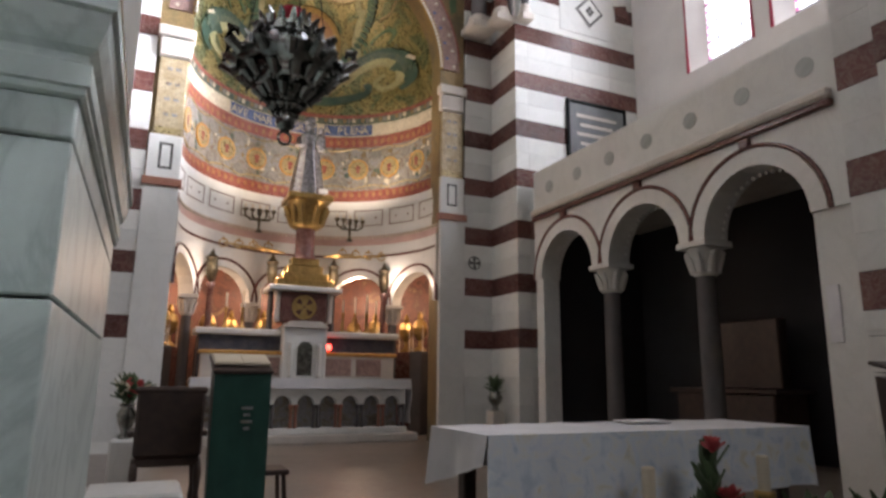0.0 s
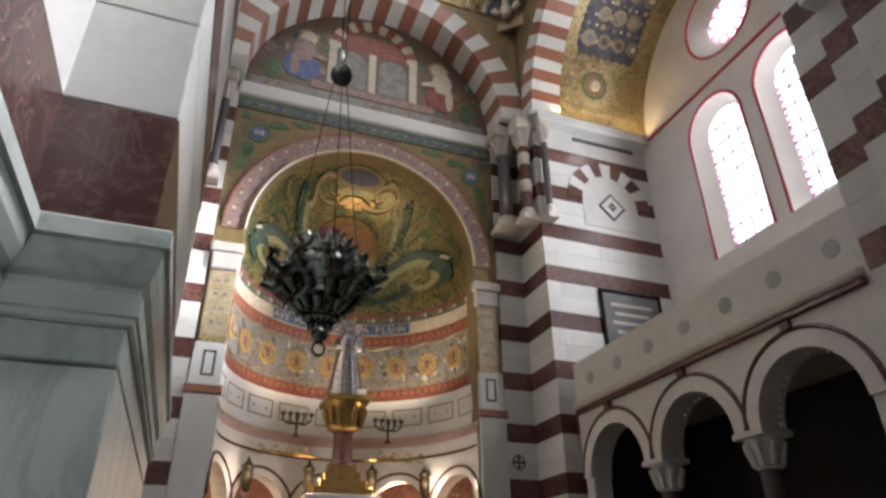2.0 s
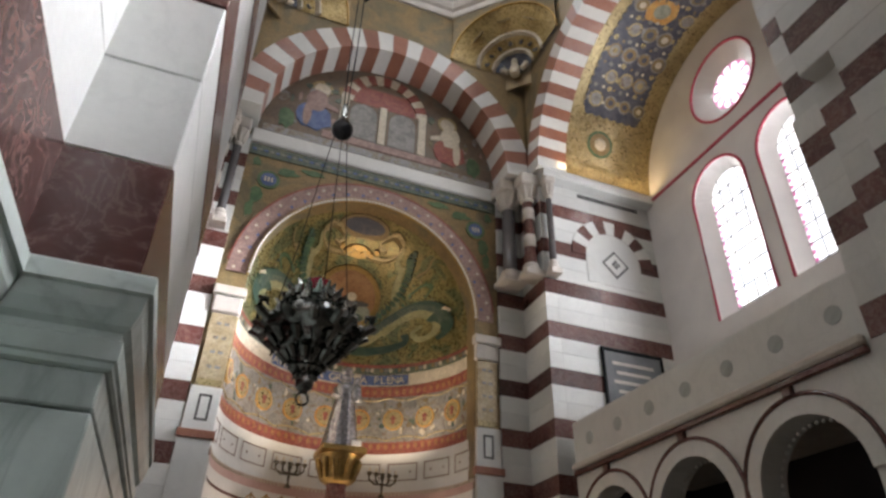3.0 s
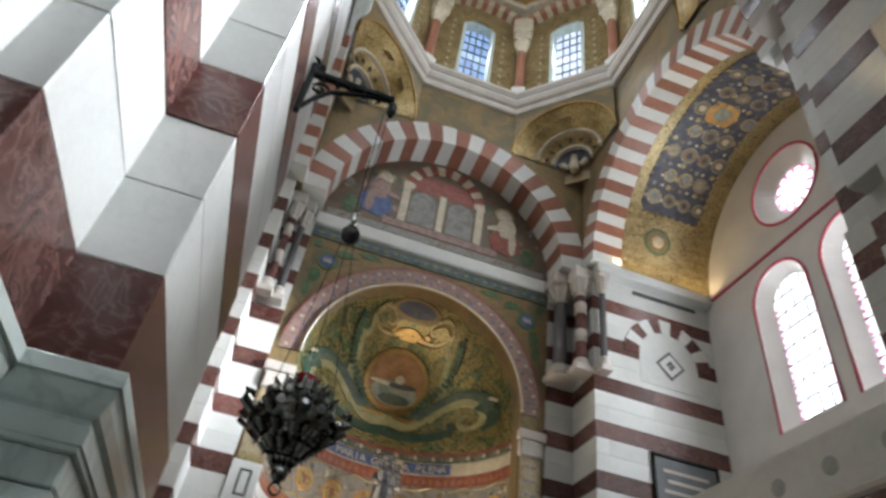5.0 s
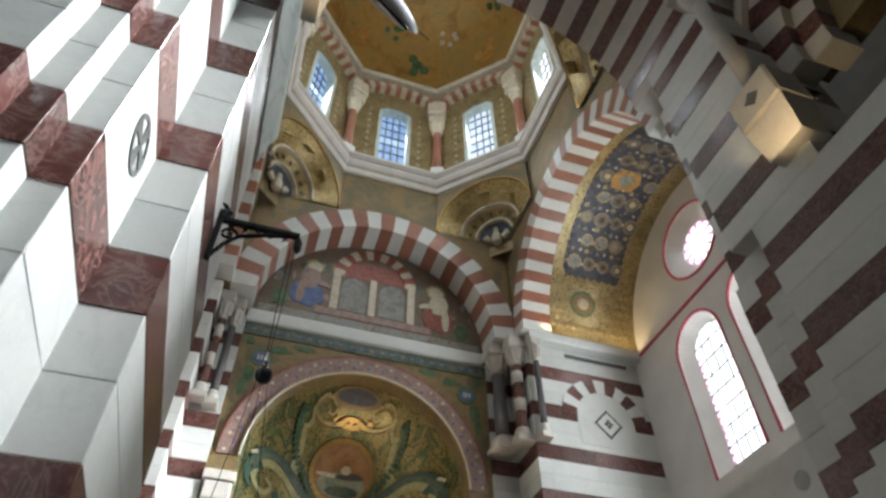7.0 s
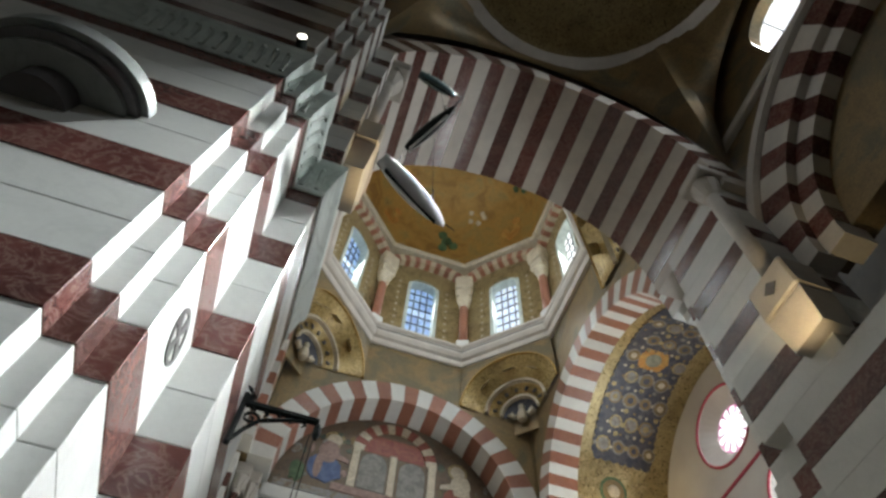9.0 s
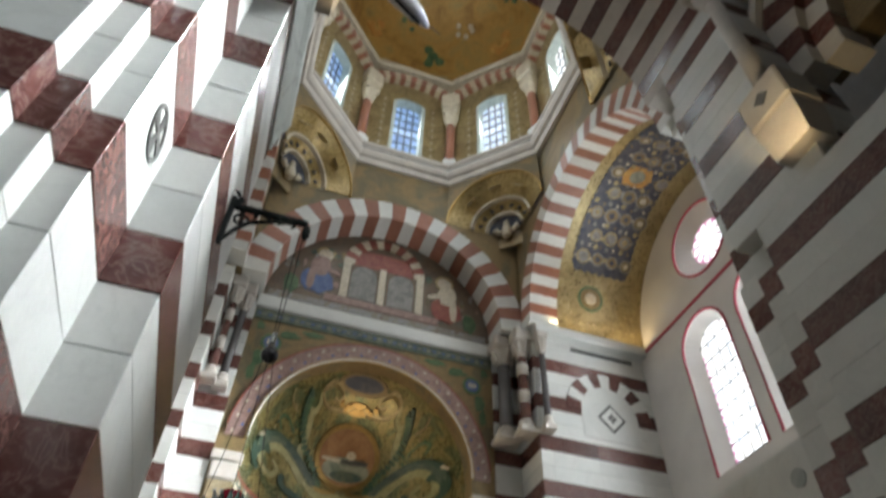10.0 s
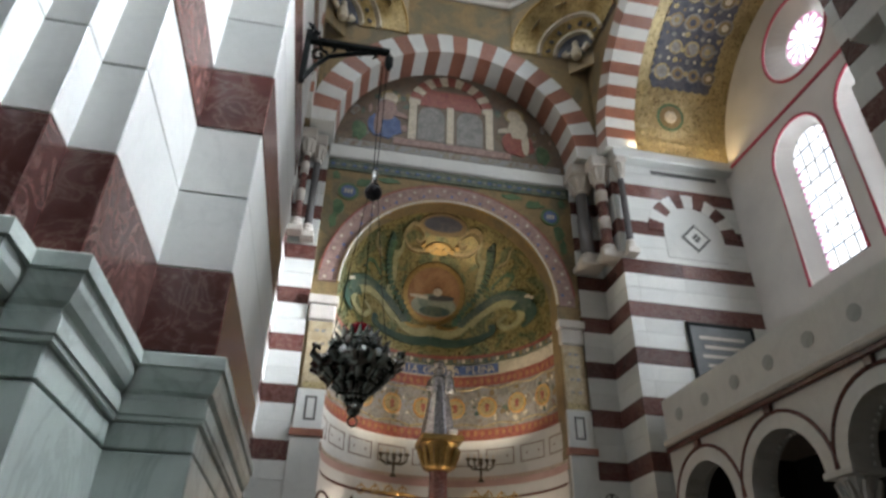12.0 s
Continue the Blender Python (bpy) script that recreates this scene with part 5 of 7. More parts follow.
M_DEEPGREEN = mosaic("deep_green_mosaic", ((0.35, (0.02, 0.06, 0.045)), (0.6, (0.05, 0.09, 0.06))), 4.0, 0.1)


def stroke(path, w0, w1, mat, name="scroll", lift=0.02, sx=1):
    """A flat brush stroke on the half dome through (x, height) pairs, w0 wide at its start and w1 at its end."""
    pts = smooth_path(path)
    rings = []
    for i, (x, z) in enumerate(pts):
        xa, za = pts[max(i - 1, 0)]
        xb, zb = pts[min(i + 1, len(pts) - 1)]
        ln = math.hypot(xb - xa, zb - za) or 1.0
        nx, nz = -(zb - za) / ln, (xb - xa) / ln
        w = (w0 + (w1 - w0) * i / (len(pts) - 1)) / 2
        rings.append([dome_point(sx * (x + nx * w), z + nz * w, -0.02), dome_point(sx * (x + nx * w), z + nz * w, lift), dome_point(sx * (x - nx * w), z - nz * w, lift), dome_point(sx * (x - nx * w), z - nz * w, -0.02)])
    part(name, loft(B(), rings), mat, pic)


def chain(path, size, mats, name, sx, lift=0.05, n=7):
    """A garland of leaves set along a path."""
    for i, (x, z) in enumerate(smooth_path(path, n)):
        for q in (-1, 1):
            part(name, dome_disc(B(), sx * (x + 0.035 * q), z + 0.035 * q * (1 if i % 2 else -1), size * (0.85 + 0.3 * (i % 2)), lift, 8, 0.8), mats[(i + (q > 0)) % len(mats)], pic)


for sx in (-1, 1):
    stroke([(0.0, 7.9), (0.54, 7.84), (1.08, 7.92), (1.42, 8.04), (1.47, 8.2), (1.38, 8.22)], 0.24, 0.08, M_DEEPGREEN, "bottom_garland", 0.03, sx)
    stroke([(0.0, 8.16), (0.4, 8.1), (0.7, 8.2), (1.0, 8.5), (1.15, 8.85), (1.08, 9.3), (1.1, 9.7)], 0.3, 0.1, M_OLIVELIGHT, "acanthus_trunk", 0.02, sx)
    stroke([(0.95, 8.3), (1.3, 8.62), (1.7, 8.72), (2.0, 8.5), (2.0, 8.2), (1.75, 8.1), (1.6, 8.28), (1.75, 8.42)], 0.2, 0.06, M_OLIVELIGHT, "acanthus_scroll", 0.025, sx)
    stroke([(1.9, 8.62), (2.12, 8.42), (2.18, 8.15), (2.05, 8.03)], 0.22, 0.1, M_DEEPGREEN, "dark_leaf", 0.03, sx)
    stroke([(0.12, 8.28), (0.5, 8.22), (0.72, 8.34)], 0.1, 0.05, M_BRASS, "gilt_stem", 0.04, sx)
    chain([(0.74, 8.35), (1.0, 8.58), (1.24, 8.75), (1.48, 8.87), (1.76, 8.88), (2.03, 8.7), (2.15, 8.45)], 0.075, (M_DEEPGREEN, M_TEAL), "garland_leaf", sx)
    chain([(0.6, 8.36), (0.79, 8.7), (1.09, 9.01), (1.24, 9.34), (1.27, 9.64), (1.22, 9.85)], 0.055, (M_DEEPGREEN, M_GREENMOS), "garland_leaf", sx)
    stroke([(0.1, 9.95), (0.33, 9.87), (0.74, 9.84), (0.95, 9.98), (0.72, 10.15), (0.46, 10.1), (0.5, 9.98), (0.64, 9.99)], 0.055, 0.03, M_GOLD, "gilt_volute", 0.045, sx)
    stroke([(1.05, 9.65), (0.95, 9.8), (0.98, 9.98)], 0.09, 0.05, M_OLIVELIGHT, "volute_stem", 0.03, sx)
    stroke([(1.4, 9.15), (1.62, 9.3), (1.8, 9.2), (1.72, 9.05)], 0.05, 0.03, M_GREENMOS, "tendril", 0.02, sx)
    stroke([(1.45, 9.5), (1.6, 9.55), (1.62, 9.68)], 0.05, 0.03, M_GOLD, "tendril", 0.02, sx)
    stroke([(2.05, 8.68), (2.13, 8.6), (2.18, 8.55)], 0.05, 0.015, M_CREAMMOS, "bird", 0.06, sx)
    for q in range(4):
        part("gilt_ray", dome_disc(B(), sx * (0.1 + 0.11 * q), 9.93 + 0.05 * (q % 2), 0.06, 0.07, 8, 1.3), M_BRASS, pic)
    for k in range(26):
        x, z = rng.uniform(1.2, 2.2), rng.uniform(8.9, 9.95)
        if x * x + (z - AZ) ** 2 < 5.0:
            part("motif", dome_disc(B(), sx * x, z, rng.uniform(0.025, 0.05), 0.012, 8, rng.uniform(0.6, 1.4)), rng.choice([M_GREENMOS, M_GOLD, M_TEAL]), pic)
part("waves", dome_disc(B(), 0.06, 8.66, 0.42, 0.055, 24, 0.32), M_TEAL, shipm, "dark green water")
part("wave_crest", dome_disc(B(), -0.34, 8.98, 0.3, 0.058, 16, 0.16), M_CREAMMOS, shipm)

# transept vault: dark field of roundels, medallions and gilt foot
def barrel(deg, x, lift=0.0):
    a = radians(deg)
    r = TR - lift
    return Matrix.Translation((x, TY + r * math.cos(a), SPRING + r * math.sin(a))) @ Matrix.Rotation(a - math.pi / 2, 4, "X")


vm = thing("vault_mosaic", "dark starry mosaic field with gold roundels on the transept vault", "mosaic", "", "structure")
for a0, a1 in ((38, 142),):
    c = shell(B(), lambda u, v, d: (4.66 + 1.42 * v + 0.03 * math.sin(u * 80), TY + (TR - 0.012 - d) * math.cos(radians(a0 + (a1 - a0) * u)), SPRING + (TR - 0.012 - d) * math.sin(radians(a0 + (a1 - a0) * u))), 80, 12, 0.01)
    part("field", c, M_NAVY, vm, "navy mosaic field")


def flat_disc(r, t, n=20):
    return lathe(B(), [(0.001, -t), (r, -t), (r, t), (0.001, t)], n)


kinds = []
for outer, inner, eye in ((M_GREYMOS, M_GOLDDULL, M_CREAMMOS), (M_GOLDDULL, M_GREYMOS, M_GOLD), (M_TAPESTRY, M_GOLDDULL, M_NAVY), (M_GOLD, M_TAPESTRY, M_GREYMOS)):
    kinds.append((mesh("roundel", flat_disc(0.2, 0.01), outer), mesh("roundel_core", flat_disc(0.155, 0.008), inner), mesh("roundel_star", flat_disc(0.085, 0.008, 8), eye)))
stars = [mesh("star", flat_disc(r, 0.01, 8), m) for r, m in ((0.055, M_GREYMOS), (0.04, M_CREAMMOS), (0.065, M_GOLD), (0.035, M_GOLDDULL))]
edge = mesh("scallop", flat_disc(0.13, 0.01, 10), M_NAVY)
rng = random.Random(17)
for i in range(9):
    ang = 43 + 11.7 * i
    for j in range(4):
        x = 4.82 + 0.42 * j + (0.21 if i % 2 else 0)
        if x > 6.1 or (abs(ang - 90) < 9 and abs(x - 5.35) < 0.4):
            continue
        big, core, eye = kinds[rng.randrange(4)]
        r = part("roundel", big, None, vm, "", False, barrel(ang, x, 0.024) @ Matrix.Scale(rng.uniform(0.82, 1.05), 4))
        part("roundel_core", core, None, r, "", False, Matrix.Translation((0, 0, -0.008)))
        part("roundel_star", eye, None, r, "", False, Matrix.Translation((0, 0, -0.016)))
    for j in range(8):
        part("star", stars[(i * 3 + j) % 4], None, vm, "", False, barrel(ang + 5.8 + rng.uniform(-0.8, 0.8), 4.7 + 0.19 * j + rng.uniform(-0.05, 0.05), 0.024))
    for j in range(4):
        part("star", stars[(i + j) % 4], None, vm, "", False, barrel(ang + rng.uniform(-1, 1), 4.61 + 0.42 * j + (0.21 if i % 2 else 0), 0.024))
mid = part("centre_medallion", mesh("centre_medallion", flat_disc(0.4, 0.012, 8), M_ORANGE), None, vm, "ochre starred medallion in the middle of the field", False, barrel(90, 5.35, 0.026))
part("centre_core", mesh("centre_core", flat_disc(0.2, 0.012, 16), M_SEA), None, mid, "", False, Matrix.Translation((0, 0, -0.012)))
for i in range(27):
    for x in (4.66, 6.08):
        part("scallop", edge, None, vm, "", False, barrel(40 + 3.85 * i, x, 0.018))
for ang in (37.5, 142.5):
    for j in range(7):
        part("scallop", edge, None, vm, "", False, barrel(ang, 4.72 + 0.22 * j, 0.018))
for ang in (22, 158):
    r = part("medallion", mesh("medallion", flat_disc(0.36, 0.012, 32), M_GREENMOS), None, vm, "green-ringed gold medallion", False, barrel(ang, 5.2, 0.015))
    part("medallion_core", mesh("medallion_core", flat_disc(0.29, 0.012, 32), M_GOLDDULL), None, r, "", False, Matrix.Translation((0, 0, -0.008)))
    part("relief", mesh("relief", lathe(B(), [(0.001, -0.05), (0.1, -0.045), (0.16, -0.02), (0.17, 0.0), (0.001, 0.0)], 9), M_CREAMMOS), None, r, "pale relief as a plain shape", False, Matrix.Translation((0, 0, -0.016)))
    for sx in (-1, 1):
        for q in range(6):
            part("foliage", mesh("foliage", flat_disc(0.05 + 0.02 * (q % 3), 0.01, 7), M_GOLD), None, vm, "", False, barrel(ang + (-8 + 3.2 * q) * (1 if ang < 90 else -1), 5.2 + sx * (0.6 + 0.12 * (q % 3)), 0.014))
for k in range(26):
    x = 4.25 + 2.4 * k / 25
    part("gilt_rib", box(B(), x - 0.03, x + 0.03, TY + TR - 0.03, TY + TR + 0.02, SPRING + 0.02, SPRING + 0.32, 0.01), M_GOLD, vm)

emb = [mesh("embossed_rosette", lathe(B(), [(0.001, -0.02), (0.05, -0.018), (0.085, 0.0), (0.1, -0.012), (0.12, 0.0)], 12), m) for m in (M_GOLD, M_GOLD, M_GOLD)]
for i in range(7):
    for j in range(12):
        x = 4.35 + 0.19 * j
        ang = 9 + 4.3 * i
        if abs(x - 5.2) < 0.42 and abs(ang - 22) < 9:
            continue
        part("embossed_rosette", emb[(i * 5 + j * 3) % 3], None, vm, "", False, barrel(ang, x + (0.095 if i % 2 else 0), 0.006) @ Matrix.Scale(0.7 + 0.3 * ((i * 7 + j * 5) % 4) / 3, 4))

# blind niche, lozenge, slot and sign on the striped transept wall
AWAY = Matrix.Translation((-2.45, -11.9, 1.58)) @ Matrix.Scale(1.0206, 4) @ Matrix.Translation((2.45, 11.9, -1.58))
nw = thing("blind_niche", "white blind arch with red wedges and lozenge inlay", "niche", "", "structure", AWAY)
bm = plate(B(), [(5.3 + 0.72 * math.cos(math.pi * k / 16), 9.42 + 0.72 * math.sin(math.pi * k / 16)) for k in range(17)] + [(4.58, 8.75), (6.02, 8.75)], -1.238, -1.2)
part("panel", bm, M_WHITE, nw)
ws = [mesh("wedge", voussoir(0.72, 1.08, radians(8.6), 0.03), m) for m in (M_RED, M_WHITE)]
for k in range(11):
    part("wedge", ws[k % 2], None, nw, "", False, pose(5.3, -1.245, 9.42) @ pose(0, 0, 0, 0, -90 + 90 / 11 + k * 180 / 11, 0))
loz = part("lozenge", loft(B(), [[(5.33 + 0.36 * c, y, 9.32 + 0.37 * s) for c, s in ((1, 0), (0, 1), (-1, 0), (0, -1))] for y in (-1.25, -1.2)]), M_BLACKINLAY, nw, "dark lozenge frame")
part("lozenge_field", loft(B(), [[(5.33 + 0.28 * c, y, 9.32 + 0.29 * s) for c, s in ((1, 0), (0, 1), (-1, 0), (0, -1))] for y in (-1.256, -1.2)]), M_WHITE, nw)
for dx, dz in ((0.06, 0.0), (-0.06, 0.0), (0, 0.07), (0, -0.07)):
    part("flower_inlay", disc(B(), (5.33 + dx, -1.256, 9.32 + dz), (1, 0, 0), (0, 0, 1), 0.05, 0.006, 8), M_BLACKINLAY, nw)
structure("vent_slot", box(B(), 4.52, 6.2, -1.235, -1.2, 11.02, 11.12), M_BLACKINLAY, "long dark ventilation slot in the wall", "vent").matrix_world = AWAY
sign = thing("wall_plaque", "dark framed slate plaque with illegible lines on the wall", "plaque", "", "", AWAY)
part("plaque_board", box(B(), 4.72, 6.1, -1.26, -1.225, 5.7, 7.14), M_BOARD, sign)
for a, b, c, d in ((4.66, 4.72, 5.7, 7.2), (6.1, 6.16, 5.7, 7.2), (4.66, 6.16, 7.14, 7.2), (4.66, 6.16, 5.64, 5.7)):
    part("frame_bar", box(B(), a, b, -1.29, -1.222, c, d, 0.008), M_IRON, sign, "black frame")
for k in range(5):
    part("text_bar", box(B(), 4.9 + 0.08 * (k % 2), 5.9 - 0.1 * (k % 3), -1.265, -1.255, 6.85 - 0.2 * k, 6.92 - 0.2 * k), M_STONE, sign)

# columns in the corners of the crossing
for sx in (-1, 1):
    for x, y, r, mt, lab in ((3.2, -0.2, 0.09, M_DARKCOL, "slender dark corner column beside the apse"), (3.44, -0.4, 0.09, M_RED, "slender red banded corner column carrying the great arch")) if sx < 0 else ((3.14, -0.3, 0.17, M_DARKCOL, "dark grey corner column carrying the great arch"), (3.42, -0.78, 0.14, M_RED, "red banded corner column carrying the great arch"), (3.78, -1.13, 0.08, M_DARKCOL, "thin dark corner column beside the transept")):
        t = thing("corner_column", lab, "column", "corner columns", "structure", pose(sx * x, y, 0))
        part("shaft", lathe(B(), [(r * 1.02, 9.1), (r, 9.2), (r * 0.93, 10.82)], 16), mt, t, "", True)
        if mt is M_RED:
            for z in (9.55, 10.3):
                part("band", lathe(B(), [(r * 1.03, z), (r * 1.03, z + 0.32)], 16), M_STONE, t, "pale band", True)
        bm = lathe(B(), [(r * 1.5, 8.88), (r * 1.55, 8.95), (r * 1.3, 9.0), (r * 1.35, 9.06), (r * 1.05, 9.12)], 14)
        box(bm, -r * 1.7, r * 1.7, -r * 1.7, r * 1.7, 8.76, 8.9, 0.015)
        part("base", bm, M_STONE, t)
        bm = lathe(B(), [(r * 0.95, 10.8), (r * 1.15, 10.84), (r, 10.88), (r * 1.2, 11.0), (r * 1.8, 11.25)], 14)
        box(bm, -r * 1.9, r * 1.9, -r * 1.9, r * 1.9, 11.25, 11.56, 0.03)
        for k in range(8):
            a = math.pi / 4 * k
            tube(bm, [(r * 1.1 * math.cos(a), r * 1.1 * math.sin(a), 10.9), (r * 1.5 * math.cos(a), r * 1.5 * math.sin(a), 11.08), (r * 1.9 * math.cos(a), r * 1.9 * math.sin(a), 11.2)], [r * 0.3, r * 0.3, r * 0.15], 6)
        part("capital", bm, M_STONE, t, "carved pale capital")

# frieze medallions and beads of the tribune
fr = thing("tribune_frieze", "row of round inlays and beads on the tribune front", "frieze", "", "structure")
inlay = mesh("inlay", disc(disc(B(), (0, 0, 0), (0, 1, 0), (0, 0, 1), 0.115, 0.006, 20), (0, 0, 0), (0, 1, 0), (0, 0, 1), 0.05, 0.01, 8), simple("grey_inlay", (0.42, 0.45, 0.44), (0.33, 0.36, 0.35), 0.4))
for k in range(7):
    part("inlay", inlay, None, fr, "", False, pose(FX - 0.004, -1.75 - 0.86 * k, 5.08))
bead = mesh("bead", lathe(B(), [(0.001, -0.03), (0.022, -0.015), (0.022, 0.015), (0.001, 0.03)], 6), M_WHITE)
for c, r in AB:
    for k in range(23):
        a = math.pi * (k + 0.5) / 23
        part("bead", bead, None, fr, "", False, pose(FX + 0.3, c + (r - 0.03) * math.cos(a), 3.4 + (r - 0.03) * math.sin(a)))
    part("keystone", box(B(), FX - 0.07, FX + 0.01, c - 0.07, c + 0.07, 4.38, 4.5, 0.01), M_RED, fr, "dark red keystone with two pale studs")

# ---- shafts on corbels along the nave piers ----
for sx in (-1, 1):
    t = thing("wall_shaft", "pale stone shaft on a corbel, its foot lit by a lamp", "column", "wall shafts", "structure", pose(sx * 2.8, -9.62, 0))
    k = -sx
    part("shaft", lathe(B(), [(0.13, 8.75), (0.13, 11.4)], 14), M_STONE, t, "", True)
    part("capital", box(lathe(B(), [(0.13, 11.3), (0.16, 11.35), (0.26, 11.75)], 12), -0.3, 0.3, -0.3, 0.3, 11.75, 12.0, 0.03), M_STONE, t)
    cb = part("corbel", box(B(), -0.26, 0.26, -0.34, 0.34, 8.15, 8.75, 0.03), M_STONE, t, "carved corbel block")
    bm = B()
    loft(bm, [[(-0.2, -0.26, 7.5), (0.2, -0.26, 7.5), (0.2, 0.26, 7.5), (-0.2, 0.26, 7.5)], [(-0.24, -0.32, 8.1), (0.24, -0.32, 8.1), (0.24, 0.32, 8.1), (-0.24, 0.32, 8.1)]])
    part("corbel_foot", bm, M_STONE, cb)
    part("lozenge", loft(B(), [[(x, 0.12 * c, 8.45 + 0.12 * s) for c, s in ((1, 0), (0, 1), (-1, 0), (0, -1))] for x in (k * 0.25, k * 0.27)]), M_BLACKINLAY, cb)

# crosses inlaid on the piers
def cross_inlay(m):
    """A ringed cross in dark inlay, in the plane of its x and z."""
    t = thing("cross_inlay", "dark ringed cross inlaid in white marble", "inlay", "pier crosses", "structure", m)
    part("ring", ring_strip(B(), 0.115, 0.14, -0.004, 0.004, 0, 0, 360, 32), M_BLACKINLAY, t)
    for a in range(4):
        pts = [(0.02 * math.sin(0) - 0.012, 0.0), (0.012, 0.0), (0.04, 0.118), (-0.04, 0.118)]
        bm = loft(B(), [[(x, y, z) for x, z in pts] for y in (-0.004, 0.004)])
        part("arm", bm, M_BLACKINLAY, t, "", False, pose(0, 0, 0, 0, 90 * a, 0))
    return t


cross_inlay(pose(-3.048, -10.36, 3.9, 0, 0, 90))
cross_inlay(pose(3.048, -8.36, 3.95, 0, 0, -90))
cross_inlay(pose(2.99, -0.006, 3.86, 0, 0, 0) @ Matrix.Translation((0.2, 0, 0)))

# ---- sanctuary lamp on its iron bracket ----
LX, LY = -2.32, -9.42
br = thing("wall_bracket", "black wrought iron bracket fixed to the striped pier", "bracket", "", "", pose(-2.797, LY, 4.54))
part("arm", box(B(), 0, 0.5, -0.02, 0.02, -0.02, 0.02, 0.006), M_IRON, br)
part("upright", box(B(), 0.0, 0.035, -0.02, 0.02, -0.34, 0.08, 0.006), M_IRON, br)
part("scroll_brace", tube(B(), [(0.03, 0, -0.3), (0.08, 0, -0.2), (0.15, 0, -0.11), (0.3, 0, -0.05), (0.42, 0, -0.02)], 0.014, 8), M_IRON, br)
part("scroll", tube(B(), [(0.09 + (0.055 - 0.004 * k) * math.cos(k * 0.7), 0, -0.11 + (0.055 - 0.004 * k) * math.sin(k * 0.7)) for k in range(12)], 0.01, 6), M_IRON, br)
part("leaf_crest", tube(B(), [(0.02, 0, 0.02), (0.06, 0, 0.07), (0.03, 0, 0.12), (0.0, 0, 0.15)], [0.02, 0.024, 0.016, 0.004], 6), M_IRON, br)
for k in range(5):
    part("leaf", tube(B(), [(0.08 + 0.08 * k, 0, -0.02), (0.1 + 0.08 * k, 0, -0.05), (0.08 + 0.08 * k, 0, -0.075)], [0.014, 0.012, 0.003], 5), M_IRON, br)
part("pulley", lathe(B(), [(0.012, -0.14), (0.026, -0.11), (0.026, -0.05), (0.012, -0.02)], 10, (0.5, 0, 0)), M_IRON, br)

cw = thing("counterweight", "dark glass ball counterweight hung on two cables", "counterweight", "", "", pose(LX, LY, 3.5))
part("ball", lathe(B(), [(0.047 * math.sin(math.pi * k / 10), -0.047 * math.cos(math.pi * k / 10)) for k in range(11)], 18), simple("black_glass", (0.05, 0.05, 0.05), (0.03, 0.03, 0.035), 0.05), cw, "polished dark ball", True)
part("collar", lathe(B(), [(0.02, 0.04), (0.026, 0.05), (0.014, 0.07), (0.018, 0.13), (0.008, 0.15)], 10), M_PEWTER, cw)
for x in (-0.014, 0.014):
    part("cable", tube(B(), [(x * 0.5, 0, 0.13), (x, 0, 0.5), (x, 0, 0.92)], 0.003, 5), M_IRON, cw)

sl = thing("sanctuary_lamp", "ornate tarnished silver sanctuary lamp with red glass cup", "lamp", "", "", pose(LX, LY, 2.33) @ Matrix.Diagonal((0.9, 0.9, 0.97, 1.0)))
bowl = B()
n = 32
prof = [(0.012, 0.0), (0.03, 0.015), (0.036, 0.045), (0.022, 0.065), (0.045, 0.085), (0.06, 0.11), (0.05, 0.125), (0.1, 0.155), (0.125, 0.175), (0.115, 0.19), (0.165, 0.215), (0.185, 0.24), (0.18, 0.262), (0.13, 0.285), (0.115, 0.3), (0.13, 0.31), (0.085, 0.335), (0.06, 0.345)]
rings = [[(r * (1 + (0.06 if 0.08 < z < 0.33 else 0.0) * math.cos(8 * 2 * math.pi * k / n)) * math.cos(2 * math.pi * k / n), r * (1 + (0.06 if 0.08 < z < 0.33 else 0.0) * math.cos(8 * 2 * math.pi * k / n)) * math.sin(2 * math.pi * k / n), z) for k in range(n)] for r, z in prof]
part("bowl", loft(bowl, rings), M_PEWTER, sl, "lobed silver bowl", True)
rng = random.Random(7)


def curl(a, pts, rad):
    """A scroll in the upright plane at the angle a, from (out, up) pairs."""
    c, s = math.cos(a), math.sin(a)
    return tube(B(), [(o * c, o * s, u) for o, u in pts], rad, 7)


